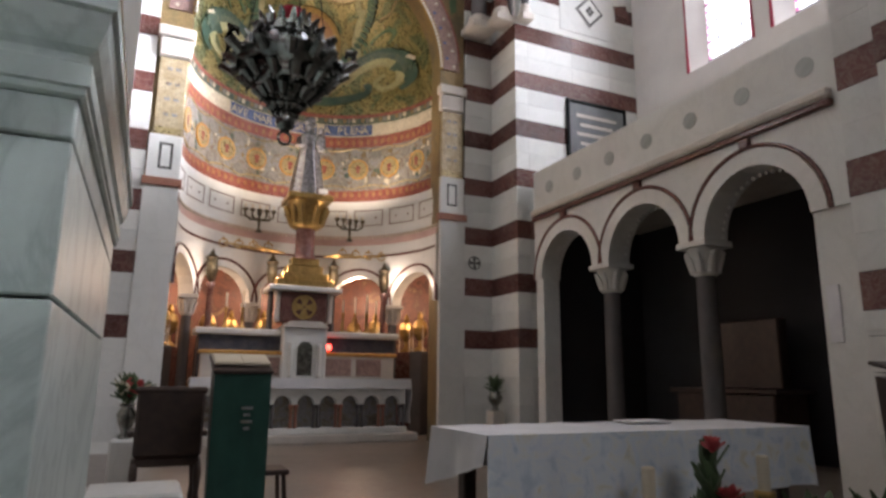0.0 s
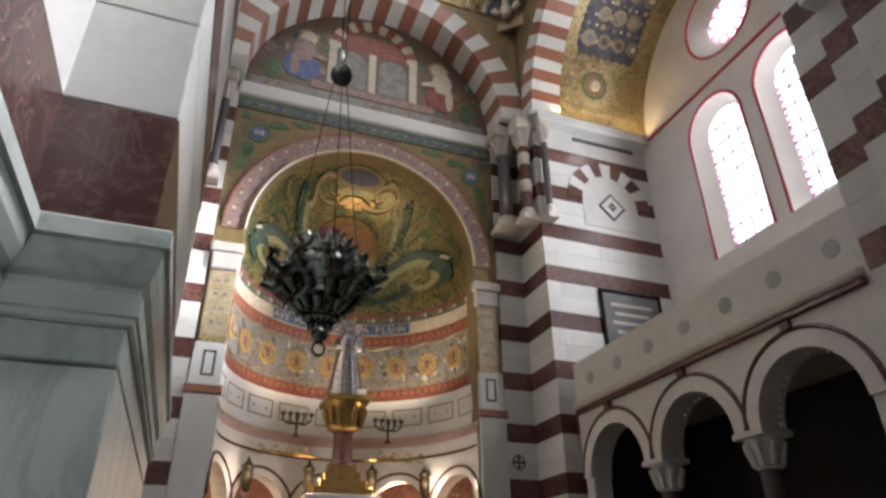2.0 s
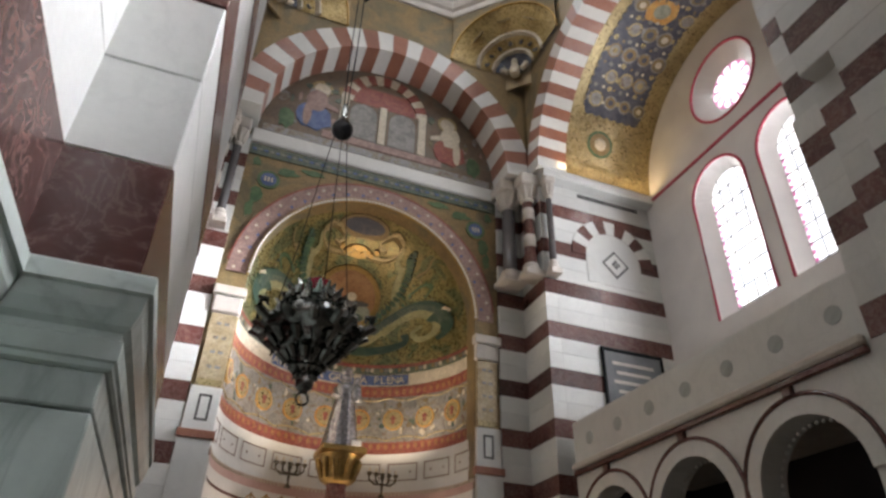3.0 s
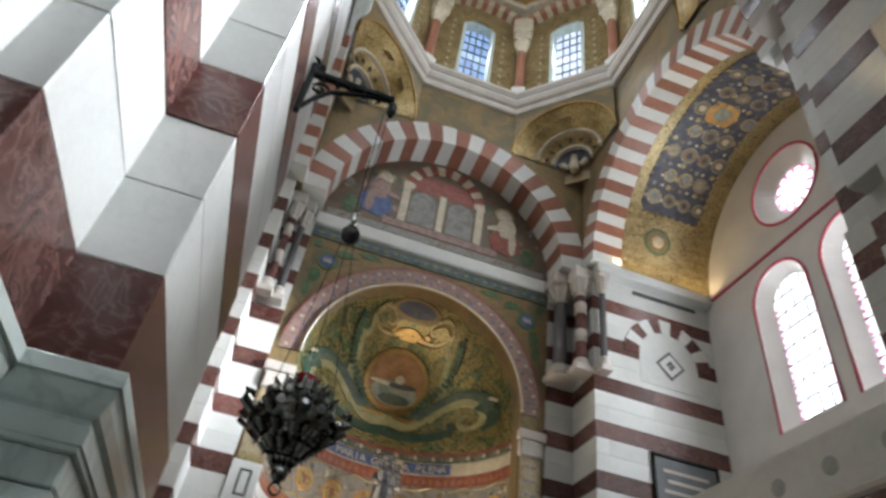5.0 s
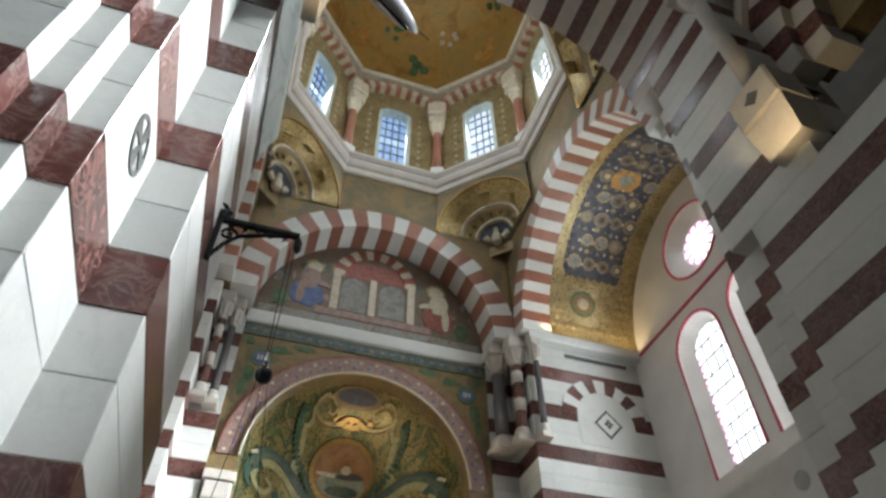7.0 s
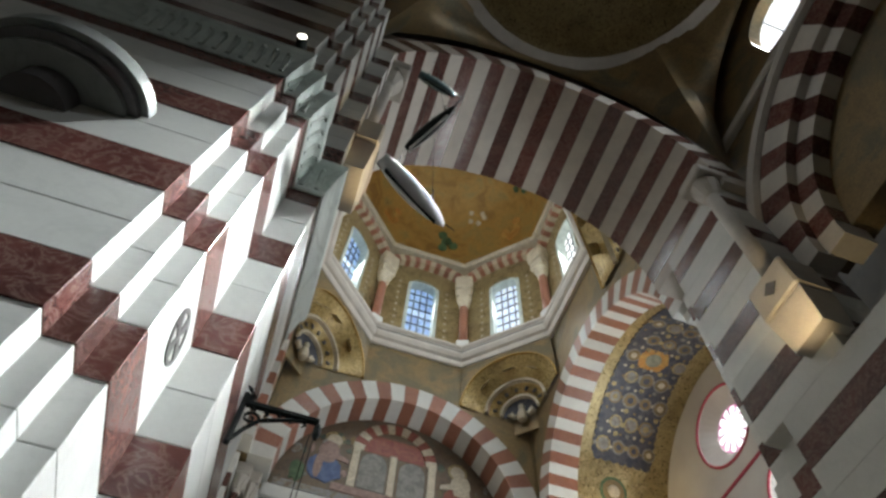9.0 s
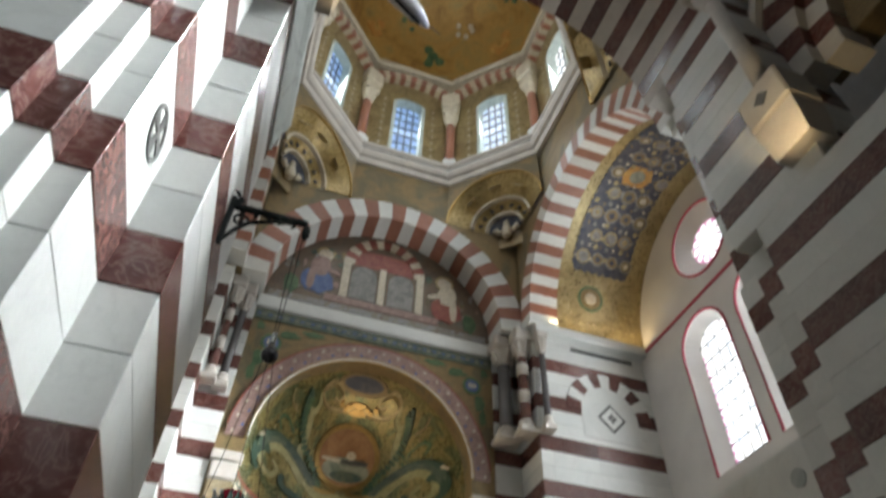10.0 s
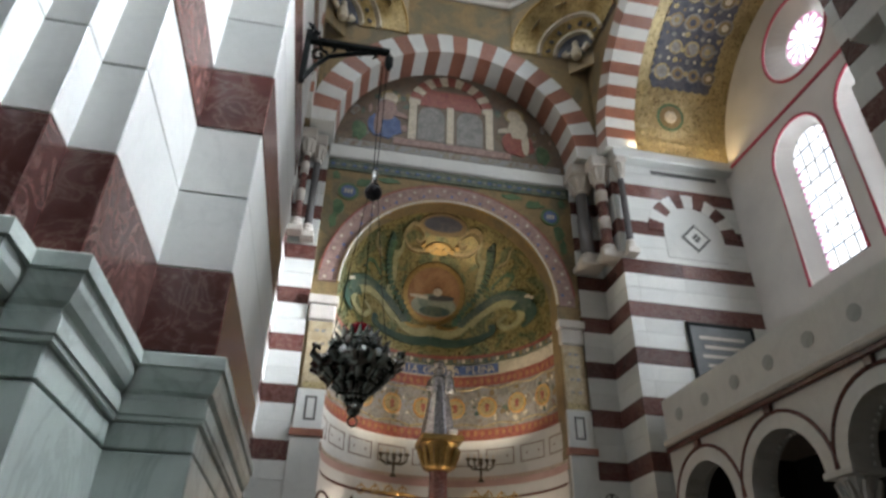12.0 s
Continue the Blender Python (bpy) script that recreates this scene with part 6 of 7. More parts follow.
for k in range(14):
    a = 2 * math.pi * k / 14 + rng.uniform(-0.08, 0.08)
    w = rng.uniform(0.9, 1.1)
    for name, off, pts, rad in (
            ("scroll_arm", 0.0, [(0.15, 0.24), (0.19, 0.215), (0.225, 0.235), (0.222, 0.27), (0.198, 0.274), (0.194, 0.255)], [0.01, 0.015, 0.014, 0.011, 0.008, 0.004]),
            ("acanthus_leaf", 0.2, [(0.1, 0.29), (0.135, 0.305), (0.13, 0.335), (0.15, 0.352)], [0.014, 0.016, 0.009, 0.003]),
            ("crest_leaf", 0.05, [(0.06, 0.335), (0.085, 0.35), (0.08, 0.385), (0.095, 0.405)], [0.01, 0.013, 0.009, 0.003]),
            ("drop_leaf", 0.12, [(0.13, 0.215), (0.155, 0.18), (0.125, 0.15), (0.135, 0.13)], [0.014, 0.016, 0.009, 0.003]),
            ("lower_leaf", 0.3, [(0.08, 0.155), (0.1, 0.13), (0.075, 0.105), (0.085, 0.09)], [0.012, 0.014, 0.008, 0.003]),
            ("bottom_leaf", 0.1, [(0.035, 0.1), (0.052, 0.08), (0.036, 0.055), (0.044, 0.045)], [0.01, 0.011, 0.007, 0.003])):
        part(name, curl(a + off, [(o * w, u) for o, u in pts], [q * 1.4 for q in rad]), M_PEWTER, sl)
    # rosettes in brighter silver, standing in for glints on the lamp
    part("rosette", lathe(B(), [(0.001, -0.01), (0.014, -0.007), (0.017, 0.003), (0.008, 0.01), (0.001, 0.01)], 8), M_SILVER, sl, "", False, Matrix.Translation((0.182 * math.cos(a + 0.2), 0.182 * math.sin(a + 0.2), 0.25)) @ Matrix.Rotation(a + 0.2, 4, "Z") @ Matrix.Rotation(radians(90), 4, "Y"))
part("gallery", lathe(B(), [(0.06, 0.335), (0.085, 0.345), (0.08, 0.365), (0.062, 0.375), (0.045, 0.375)], 20), M_PEWTER, sl, "", True)
part("red_cup", lathe(B(), [(0.03, 0.375), (0.045, 0.39), (0.048, 0.43), (0.042, 0.432), (0.0, 0.41)], 16), M_REDGLASS, sl, "red glass cup", True)
part("bottom_ring", tube(B(), [(0.022 * math.cos(2 * math.pi * k / 14), 0, -0.022 + 0.022 * math.sin(2 * math.pi * k / 14)) for k in range(15)], 0.005, 6), M_PEWTER, sl)
for k in range(3):
    a = 2 * math.pi * k / 3 + 0.5
    pts = [(0.19 * math.cos(a), 0.19 * math.sin(a), 0.23), (0.12 * math.cos(a), 0.12 * math.sin(a), 0.6), (0.02 * math.cos(a), 0.02 * math.sin(a), 1.28)]
    part("chain", tube(B(), pts, 0.0022, 5), M_IRON, sl)
part("finial", lathe(B(), [(0.004, 1.26), (0.02, 1.27), (0.012, 1.31), (0.002, 1.33)], 8), M_PEWTER, sl)

# ---- high altar ----
OX = 0.08
al = thing("high_altar", "white marble high altar with an arcaded front and gold capitals", "altar", "", "", pose(OX, 0.75, 0))
part("plinth", box(B(), -2.15, 2.15, -0.25, 1.0, SAN, 0.55, 0.015), M_STONE, al)
# darker mosaic on the core paints the shade inside the front arches
part("body", box(B(), -1.85, 1.85, 0.16, 0.9, 0.55, 1.42, 0.01), M_TAPESTRY, al, "figured core, its dark colour standing in for shade behind the arches")
part("mensa", box(B(), -2.0, 2.0, -0.12, 0.92, 1.42, 1.54, 0.02), M_WHITE, al, "white marble table slab")
part("base_course", box(B(), -1.98, 1.98, -0.1, 0.15, 0.55, 0.66, 0.015), M_WHITE, al)
cuts = [-1.95]
fr_c = [-1.68 + 0.42 * k for k in range(9)]
for c in fr_c:
    cuts += arc_cuts(c, 0.16, 10)
cuts.append(1.95)
part("front_arcade", column_wall(B(), lambda s, d, z: (s, d, z), cuts, lambda s: [(1.08 + next((math.sqrt(max(0.16 ** 2 - (s - c) ** 2, 0)) for c in fr_c if abs(s - c) < 0.16), 0.0), 1.36)], -0.06, 0.08), M_WHITE, al, "carved arches of the altar front")
for k in range(10):
    x = -1.89 + 0.42 * k
    for dx in (-0.045, 0.045):
        co = part("colonnette", lathe(B(), [(0.045, 0.66), (0.03, 0.7), (0.028, 0.98), (0.045, 1.03), (0.05, 1.08)], 10, (x + dx, 0.0, 0)), M_DARKCOL if k % 2 else M_REDLIGHT, al, "", True)
cl_ = thing("altar_cloth", "white linen cloth hanging over the end of the high altar", "altar cloth", "", "", pose(OX, 0.75, 0))
bm = B()
loft(bm, [[(x, -0.15 - 0.01 * math.sin(9 * x), z) for x in (-2.03, -1.0, 0.0, 1.0, 2.03)] for z in (1.36, 1.556)] + [[(x, 0.5, 1.556) for x in (-2.03, -1.0, 0.0, 1.0, 2.03)]], closed=False)
part("top_fall", bm, M_CLOTH, cl_)
bm = B()
rows = []
for i in range(7):
    z = 1.556 - 0.14 * i
    rows.append([(2.03 + 0.03 * math.sin(i * 0.9) + 0.05 * math.sin(5 * y + i * 0.2) * (i / 6), y, z) for y in (-0.14, -0.05, 0.05, 0.15, 0.25, 0.35, 0.45)])
loft(bm, rows, closed=False)
part("side_fall", bm, M_CLOTH, cl_, "folded side of the cloth")

# ---- retable with its tabernacle, tower and statue ----
rt = thing("retable", "gilt marble retable with tabernacle and stepped tower behind the altar", "retable", "", "", pose(OX, 1.25, 0))
part("gradine_body", box(B(), -1.9, 1.9, 0.05, 0.7, 1.3, 2.34, 0.01), M_NAVY, rt, "dark mosaic faced upper tier")
part("gradine_slab", box(B(), -1.98, 1.98, -0.05, 0.75, 2.34, 2.46, 0.02), M_WHITE, rt, "white marble slab")
part("lower_tier", box(B(), -1.85, 1.85, -0.12, 0.1, 1.54, 1.98, 0.01), M_STONE, rt)
part("lower_slab", box(B(), -1.9, 1.9, -0.16, 0.12, 1.98, 2.05, 0.015), M_ORANGE, rt, "ochre marble shelf")
for sx in (-1, 1):
    for q in range(2):
        x = sx * (0.7 + 0.62 * q)
        part("relief_panel", box(B(), x - 0.26, x + 0.26, -0.14, -0.1, 1.6, 1.93, 0.01), M_PINKMOS, rt, "framed marble panel")
tb = part("tabernacle", box(B(), -0.42, 0.42, -0.25, 0.4, 1.54, 2.5, 0.02), M_WHITE, rt, "white marble tabernacle housing")
part("door", plate(B(), [(-0.14, 1.6), (0.14, 1.6), (0.14, 2.1)] + [(0.14 * math.cos(math.pi * k / 8), 2.1 + 0.14 * math.sin(math.pi * k / 8)) for k in range(1, 8)] + [(-0.14, 2.1)], -0.275, -0.24), M_PEWTER, tb, "dark metal door")
for sx in (-1, 1):
    part("column", lathe(B(), [(0.05, 1.56), (0.035, 1.62), (0.033, 2.1), (0.055, 2.2)], 10, (sx * 0.27, -0.3, 0)), M_WHITE, tb, "", True)
part("gable", loft(B(), [[(-0.45, y, 2.5), (0.45, y, 2.5), (0.3, y, 2.62), (-0.3, y, 2.62)] for y in (-0.32, 0.4)]), M_STONE, tb)
cp = part("cross_panel", box(B(), -0.46, 0.46, 0.0, 0.5, 2.62, 3.22, 0.015), M_RED, rt, "dark red panel with gold cross")
part("gold_ring", ring_strip(B(), 0.19, 0.24, -0.012, 0.004, 2.92, 0, 360, 32), M_BRASS, cp)
for a in range(4):
    pts = [(-0.03, 0.02), (0.03, 0.02), (0.09, 0.19), (-0.09, 0.19)]
    part("gold_arm", loft(B(), [[(x, y, z) for x, z in pts] for y in (-0.016, 0.0)]), M_BRASS, cp, "", False, pose(0, 0, 2.92, 0, 90 * a, 0))
for sx in (-1, 1):
    part("panel_column", lathe(B(), [(0.07, 2.62), (0.05, 2.68), (0.05, 3.05), (0.08, 3.22)], 10, (sx * 0.52, 0.05, 0)), M_STONE, cp, "", True)
steps = [(0.72, 3.22, 3.32, M_WHITE), (0.58, 3.32, 3.46, M_BRASS), (0.46, 3.46, 3.6, M_BRASS), (0.36, 3.6, 3.76, M_BRASS), (0.28, 3.76, 3.92, M_BRASS)]
for w, a, b, mt in steps:
    part("step", box(B(), -w, w, 0.25 - w * 0.55, 0.25 + w * 0.55, a, b, 0.015), mt, rt, "gilt step of the tower" if mt is M_BRASS else "")
part("red_column", lathe(B(), [(0.27, 3.9), (0.2, 3.97), (0.19, 4.5), (0.24, 4.55)], 16, (0, 0.25, 0)), M_RED, rt, "dark red marble column", True)
bm = lathe(B(), [(0.22, 4.52), (0.32, 4.58), (0.31, 4.66), (0.35, 4.9), (0.4, 5.05), (0.42, 5.1)], 20, (0, 0.25, 0))
cap = part("capital", bm, M_BRASS, rt, "large gilt capital below the statue", True)
for k in range(10):
    a = 2 * math.pi * k / 10
    part("acanthus_leaf", tube(B(), [(0.31 * math.cos(a), 0.25 + 0.31 * math.sin(a), 4.62), (0.38 * math.cos(a), 0.25 + 0.38 * math.sin(a), 4.85), (0.44 * math.cos(a), 0.25 + 0.44 * math.sin(a), 4.98), (0.4 * math.cos(a), 0.25 + 0.4 * math.sin(a), 4.9)], [0.05, 0.07, 0.045, 0.02], 6), M_BRASS, cap)
part("abacus", box(B(), -0.45, 0.45, -0.2, 0.7, 5.08, 5.2, 0.02), M_BRASS, cap)
for sx in (-1, 1):
    for k in range(4):
        x = sx * (0.75 + 0.28 * k)
        pts = [(sx * 0.4, 0.2, 4.0), (x, 0.1, 4.04 + 0.05 * (k % 2)), (x, 0.1, 4.2)]
        part("branch", tube(B(), pts, 0.018, 6), M_BRASS, rt, "gilt branch")
        part("branch_scroll", tube(B(), [(x + 0.08 * math.cos(q * 0.6), 0.1, 4.08 + 0.08 * math.sin(q * 0.6)) for q in range(11)], 0.014, 5), M_BRASS, rt)
part("spot_fitting", box(B(), 0.12, 0.3, -0.28, -0.2, 5.2, 5.29, 0.01), simple("white_enamel", (0.8, 0.8, 0.78), (0.75, 0.75, 0.73), 0.3), rt, "small white lamp fitting")

# statue: one mesh, a robed figure with a child on its arm
bm = B()
n = 28
prof = [(0.36, 0.0, 0.3), (0.34, 0.1, 0.28), (0.29, 0.45, 0.24), (0.235, 0.8, 0.2), (0.2, 1.0, 0.17), (0.21, 1.15, 0.16), (0.23, 1.28, 0.15), (0.16, 1.38, 0.11), (0.07, 1.42, 0.07)]
rings = []
for i, (rx, z, ry) in enumerate(prof):
    f = max(0.0, 1 - i / 7) * 0.16
    rings.append([(rx * (1 + f * math.sin(9 * 2 * math.pi * k / n)) * math.cos(2 * math.pi * k / n), ry * (1 + f * math.sin(9 * 2 * math.pi * k / n + 1)) * math.sin(2 * math.pi * k / n), z) for k in range(n)])
loft(bm, rings)
lathe(bm, [(0.11 * math.sin(math.pi * k / 8), 1.52 - 0.13 * math.cos(math.pi * k / 8)) for k in range(9)], 14, (-0.02, 0, 0))
lathe(bm, [(0.1, 1.6), (0.12, 1.62), (0.13, 1.72), (0.08, 1.68), (0.02, 1.75)], 12, (-0.02, 0, 0))
lathe(bm, [(0.02, 0.98), (0.11, 1.02), (0.12, 1.12), (0.1, 1.28), (0.06, 1.38), (0.02, 1.4)], 12, (0.2, -0.12, 0))
lathe(bm, [(0.075 * math.sin(math.pi * k / 6), 1.45 - 0.085 * math.cos(math.pi * k / 6)) for k in range(7)], 12, (0.2, -0.12, 0))
tube(bm, [(-0.2, 0, 1.25), (-0.26, -0.1, 1.08), (-0.12, -0.2, 1.03)], [0.07, 0.065, 0.05], 8)
tube(bm, [(0.22, 0, 1.22), (0.3, -0.1, 1.05), (0.15, -0.2, 1.0)], [0.07, 0.065, 0.05], 8)
ob = new("statue", mesh("statue", bm, metal("statue_silver", (0.46, 0.46, 0.48), 0.2, (0.17, 0.17, 0.18)), True))
ob.matrix_world = pose(OX - 0.02, 1.48, 5.2)
tagged(ob, "silver statue of a robed figure holding a child", "statue")


def candelabrum(x, y, z, label, arms=5, s=1.0):
    t = thing("candelabrum", label, "candelabrum", "altar candelabra", "", pose(x, y, z))
    part("stem", lathe(B(), [(0.07, 0), (0.05, 0.03), (0.02, 0.08), (0.03, 0.2), (0.02, 0.3), (0.05, 0.38), (0.02, 0.42)], 10), M_BRONZE, t, "", True)
    for k in range(arms):
        q = (k - (arms - 1) / 2) * 0.135 * s
        part("arm", tube(B(), [(0, 0, 0.25), (q * 0.6, 0, 0.24), (q, 0, 0.32), (q, 0, 0.4)], 0.022, 6), M_BRONZE, t)
        part("cup", lathe(B(), [(0.012, 0.39), (0.055, 0.42), (0.05, 0.46), (0.012, 0.45)], 8, (q, 0, 0)), M_BRONZE, t)
        part("candle", lathe(B(), [(0.02, 0.44), (0.02, 0.54)], 8, (q, 0, 0)), M_WAX, t)
    return t


candelabrum(OX - 0.98, 1.2, 4.32, "dark bronze branched candelabrum on the retable bracket")
candelabrum(OX + 0.84, 1.2, 4.32, "dark bronze branched candelabrum on the retable bracket")
for x, h in ((-1.75, 0), (-0.62, 0), (0.62, 0), (1.72, 0)):
    t = thing("bronze_lantern", "dark bronze standing lantern on a slender pillar", "lantern", "altar lanterns", "", pose(OX + x, 1.5, 2.46))
    part("pillar", lathe(B(), [(0.09, 0), (0.06, 0.05), (0.055, 0.75), (0.1, 0.86)], 12), M_RED if abs(x) > 1 else M_DARKCOL, t, "", True)
    part("lantern_body", lathe(B(), [(0.03, 0.86), (0.08, 0.95), (0.11, 1.1), (0.1, 1.3), (0.13, 1.34), (0.05, 1.42), (0.01, 1.52)], 8), M_BRONZE, t)
for k, x in enumerate((-1.45, -1.15, -0.85, 0.8, 1.05, 1.3, 1.5)):
    t = thing("candlestick", "gilt candlestick with ivory candle on the retable shelf", "candlestick", "altar candlesticks", "", pose(OX + x, 1.3, 2.462))
    part("stick", lathe(B(), [(0.07, 0), (0.06, 0.03), (0.02, 0.06), (0.035, 0.15), (0.018, 0.25), (0.03, 0.36), (0.05, 0.38), (0.015, 0.4)], 10), M_BRASS, t, "", True)
    part("candle", lathe(B(), [(0.022, 0.39), (0.022, 0.66 + 0.06 * (k % 3))], 8), M_WAX, t)
vl = thing("votive_lamp", "small red glowing votive lamp on the altar shelf", "lamp", "", "", pose(OX + 0.5, 1.14, 2.052))
part("foot", lathe(B(), [(0.05, 0), (0.03, 0.02), (0.03, 0.04)], 10), M_BRASS, vl)
part("glass", lathe(B(), [(0.035, 0.04), (0.05, 0.08), (0.045, 0.15), (0.001, 0.15)], 12), Mat("red_flame_glass", 0.2).color((0.4, 0.02, 0.02)).glow((1.0, 0.06, 0.04), 6.0).m, vl, "glowing red glass")

# side altars' gilt clutter seen through the ambulatory arches
for k, a in enumerate((14, 22, 32, 42, 52, 62, 74, 84, 96, 106, 118, 128, 138, 148, 158, 167)):
    r = 3.3 + 0.4 * (k % 2)
    t = thing("gilt_reliquary", "gilded reliquary on a red plinth in the ambulatory", "reliquary", "ambulatory reliquaries", "", pose(r * math.cos(radians(a)), 0.1 + r * math.sin(radians(a)), SAN, 0, 0, a - 90))
    part("plinth", box(B(), -0.17, 0.17, -0.17, 0.17, 0, 1.75, 0.02), M_RED if k % 2 else M_DARKCOL, t)
    for dx in (-0.13, 0.13):
        part("candle", lathe(B(), [(0.03, 1.75), (0.012, 1.8), (0.012, 2.0), (0.025, 2.02), (0.016, 2.03), (0.016, 2.3)], 8, (dx, -0.08, 0)), M_WAX, t, "slim ivory candle")
    part("shrine", lathe(B(), [(0.14, 1.75), (0.15, 1.79), (0.05, 1.86), (0.035, 1.98), (0.08, 2.03), (0.15, 2.12), (0.17, 2.26), (0.13, 2.4), (0.05, 2.46), (0.07, 2.5), (0.02, 2.62)], 12), M_BRASS, t)

# ---- altar table with its cloth ----
tab = thing("altar_table", "dark altar table standing before the sanctuary", "table", "", "", pose(0.7, -7.38, 0))
part("tabletop", box(B(), -1.4, 1.4, -0.4, 0.4, 1.16, 1.225, 0.01), M_WOOD, tab)
for sx in (-1, 1):
    for sy in (-1, 1):
        part("leg", box(B(), sx * 1.2 - 0.05, sx * 1.2 + 0.05, sy * 0.3 - 0.05, sy * 0.3 + 0.05, SAN, 1.16, 0.01), M_WOOD, tab)
k_ = Mat("figured_white_linen", 0.9)
k_.color(k_.ramp(k_.noise(7.0, 5.0, None, 0.6, 0.8), (0.34, (0.5, 0.57, 0.63)), (0.47, (0.67, 0.71, 0.75)), (0.58, (0.72, 0.73, 0.71)), (0.68, (0.64, 0.6, 0.48)), (0.76, (0.56, 0.62, 0.68))))
k_.bump(k_.noise(60.0, 3.0), 0.15, 0.006)
M_LACE = k_.m
clo = thing("tablecloth", "white patterned linen cloth draped over the altar table", "tablecloth", "", "", pose(0.7, -7.38, 0))
NX = 60


def cloth_top():
    bm = B()
    rows = []
    for j in range(9):
        y = -0.43 + 0.86 * j / 8
        rows.append([(-1.43 + 2.86 * i / NX, y, 1.236 + 0.003 * math.sin(7 * i) * math.sin(3 * j)) for i in range(NX + 1)])
    return loft(bm, rows, closed=False)


part("top", cloth_top(), M_CLOTH, clo, "", True)


def fall(p0, p1, out, drop, seed):
    """A hanging side of the cloth from p0 to p1, folded more towards its hem."""
    bm = B()
    rng = random.Random(seed)
    ph = [rng.uniform(0, 6) for _ in range(4)]
    d = Vector(p1) - Vector(p0)
    n = max(12, int(d.length * 24))
    rows = []
    for j in range(9):
        f = j / 8
        row = []
        for i in range(n + 1):
            s = i / n
            q = d.length * s
            w = f * (0.022 * math.sin(9 * q + ph[0]) + 0.014 * math.sin(21 * q + ph[1])) + 0.02 * f
            p = Vector(p0) + d * s + Vector(out) * w
            row.append((p.x, p.y, 1.236 - drop(s) * f))
        rows.append(row)
    return loft(bm, rows, closed=False)


part("front_fall", fall((-1.43, -0.43, 0), (1.43, -0.43, 0), (0, -1, 0), lambda s: 0.46 + 0.03 * math.sin(5 * s), 2), M_LACE, clo, "blue-white figured front", True)
part("side_fall", fall((-1.43, 0.43, 0), (-1.43, -0.43, 0), (-1, 0, 0), lambda s: 0.4 - 0.22 * s, 3), M_CLOTH, clo, "plain white end", True)
part("side_fall", fall((1.43, -0.43, 0), (1.43, 0.43, 0), (1, 0, 0), lambda s: 0.45, 4), M_LACE, clo, "", True)
part("back_fall", fall((1.43, 0.43, 0), (-1.43, 0.43, 0), (0, 1, 0), lambda s: 0.3, 5), M_CLOTH, clo, "", True)
bk = thing("folded_linen", "small folded linen lying on the altar table", "linen", "", "", pose(1.0, -7.2, 1.245))
part("sheet", box(B(), -0.2, 0.2, -0.12, 0.12, 0, 0.018, 0.006), M_CLOTH, bk)

# flowers, candles and foliage in front of the table
fl = thing("flower_arrangement", "dark leafy arrangement with red blooms before the table", "flowers", "", "", pose(0.7, -8.15, SAN))
part("pot", lathe(B(), [(0.12, 0), (0.16, 0.25), (0.15, 0.28), (0.1, 0.25)], 14), M_WOOD, fl, "", True)
rng = random.Random(11)


def leaf_mesh(l, w):
    bm = B()
    rows = [[(0, 0, 0), (0, 0, 0.001)]]
    pts = [(0.0, 0.004), (0.3, 0.8), (0.6, 1.0), (0.85, 0.55), (1.0, 0.03)]
    loft(bm, [[(-w * q / 2, l * f, 0.02 * f), (0, l * f, 0.02 * f - 0.012), (w * q / 2, l * f, 0.02 * f), (0, l * f, 0.02 * f + 0.004)] for f, q in pts])
    return bm


lf = mesh("leaf", leaf_mesh(0.2, 0.07), M_LEAF)
pe = mesh("petal", leaf_mesh(0.1, 0.07), M_FLOWER)
for k in range(60):
    part("leaf", lf, None, fl, "", False, pose(rng.uniform(-0.04, 0.04), rng.uniform(-0.04, 0.04), rng.uniform(0.22, 0.62), rng.uniform(50, 85), 0, rng.uniform(0, 360)))
for c in ((-0.05, -0.08, 0.74), (0.05, -0.1, 0.45)):
    for k in range(9):
        part("petal", pe, None, fl, "", False, pose(*c, rng.uniform(10, 60), 0, 40 * k))
for x, z in ((0.24, 0.42), (1.24, 0.45)):
    t = thing("pillar_candle", "thick beige candle standing before the table", "candle", "floor candles", "", pose(x, -8.1, SAN))
    part("holder", lathe(B(), [(0.09, 0), (0.05, 0.04), (0.04, z - 0.08), (0.07, z - 0.04), (0.07, z)], 12), M_BRASS, t, "", True)
    part("wax", lathe(B(), [(0.04, z), (0.042, z + 0.22), (0.03, z + 0.23), (0.001, z + 0.22)], 12), M_WAX, t)
hd = thing("low_foliage", "dark low foliage along the foot of the table", "plants", "", "stuff", pose(1.2, -8.25, SAN))
for k in range(160):
    part("leaf", lf, None, hd, "", False, pose(rng.uniform(-1.0, 1.1), rng.uniform(-0.12, 0.12), rng.uniform(0.0, 0.32), rng.uniform(10, 70), 0, rng.uniform(0, 360)))

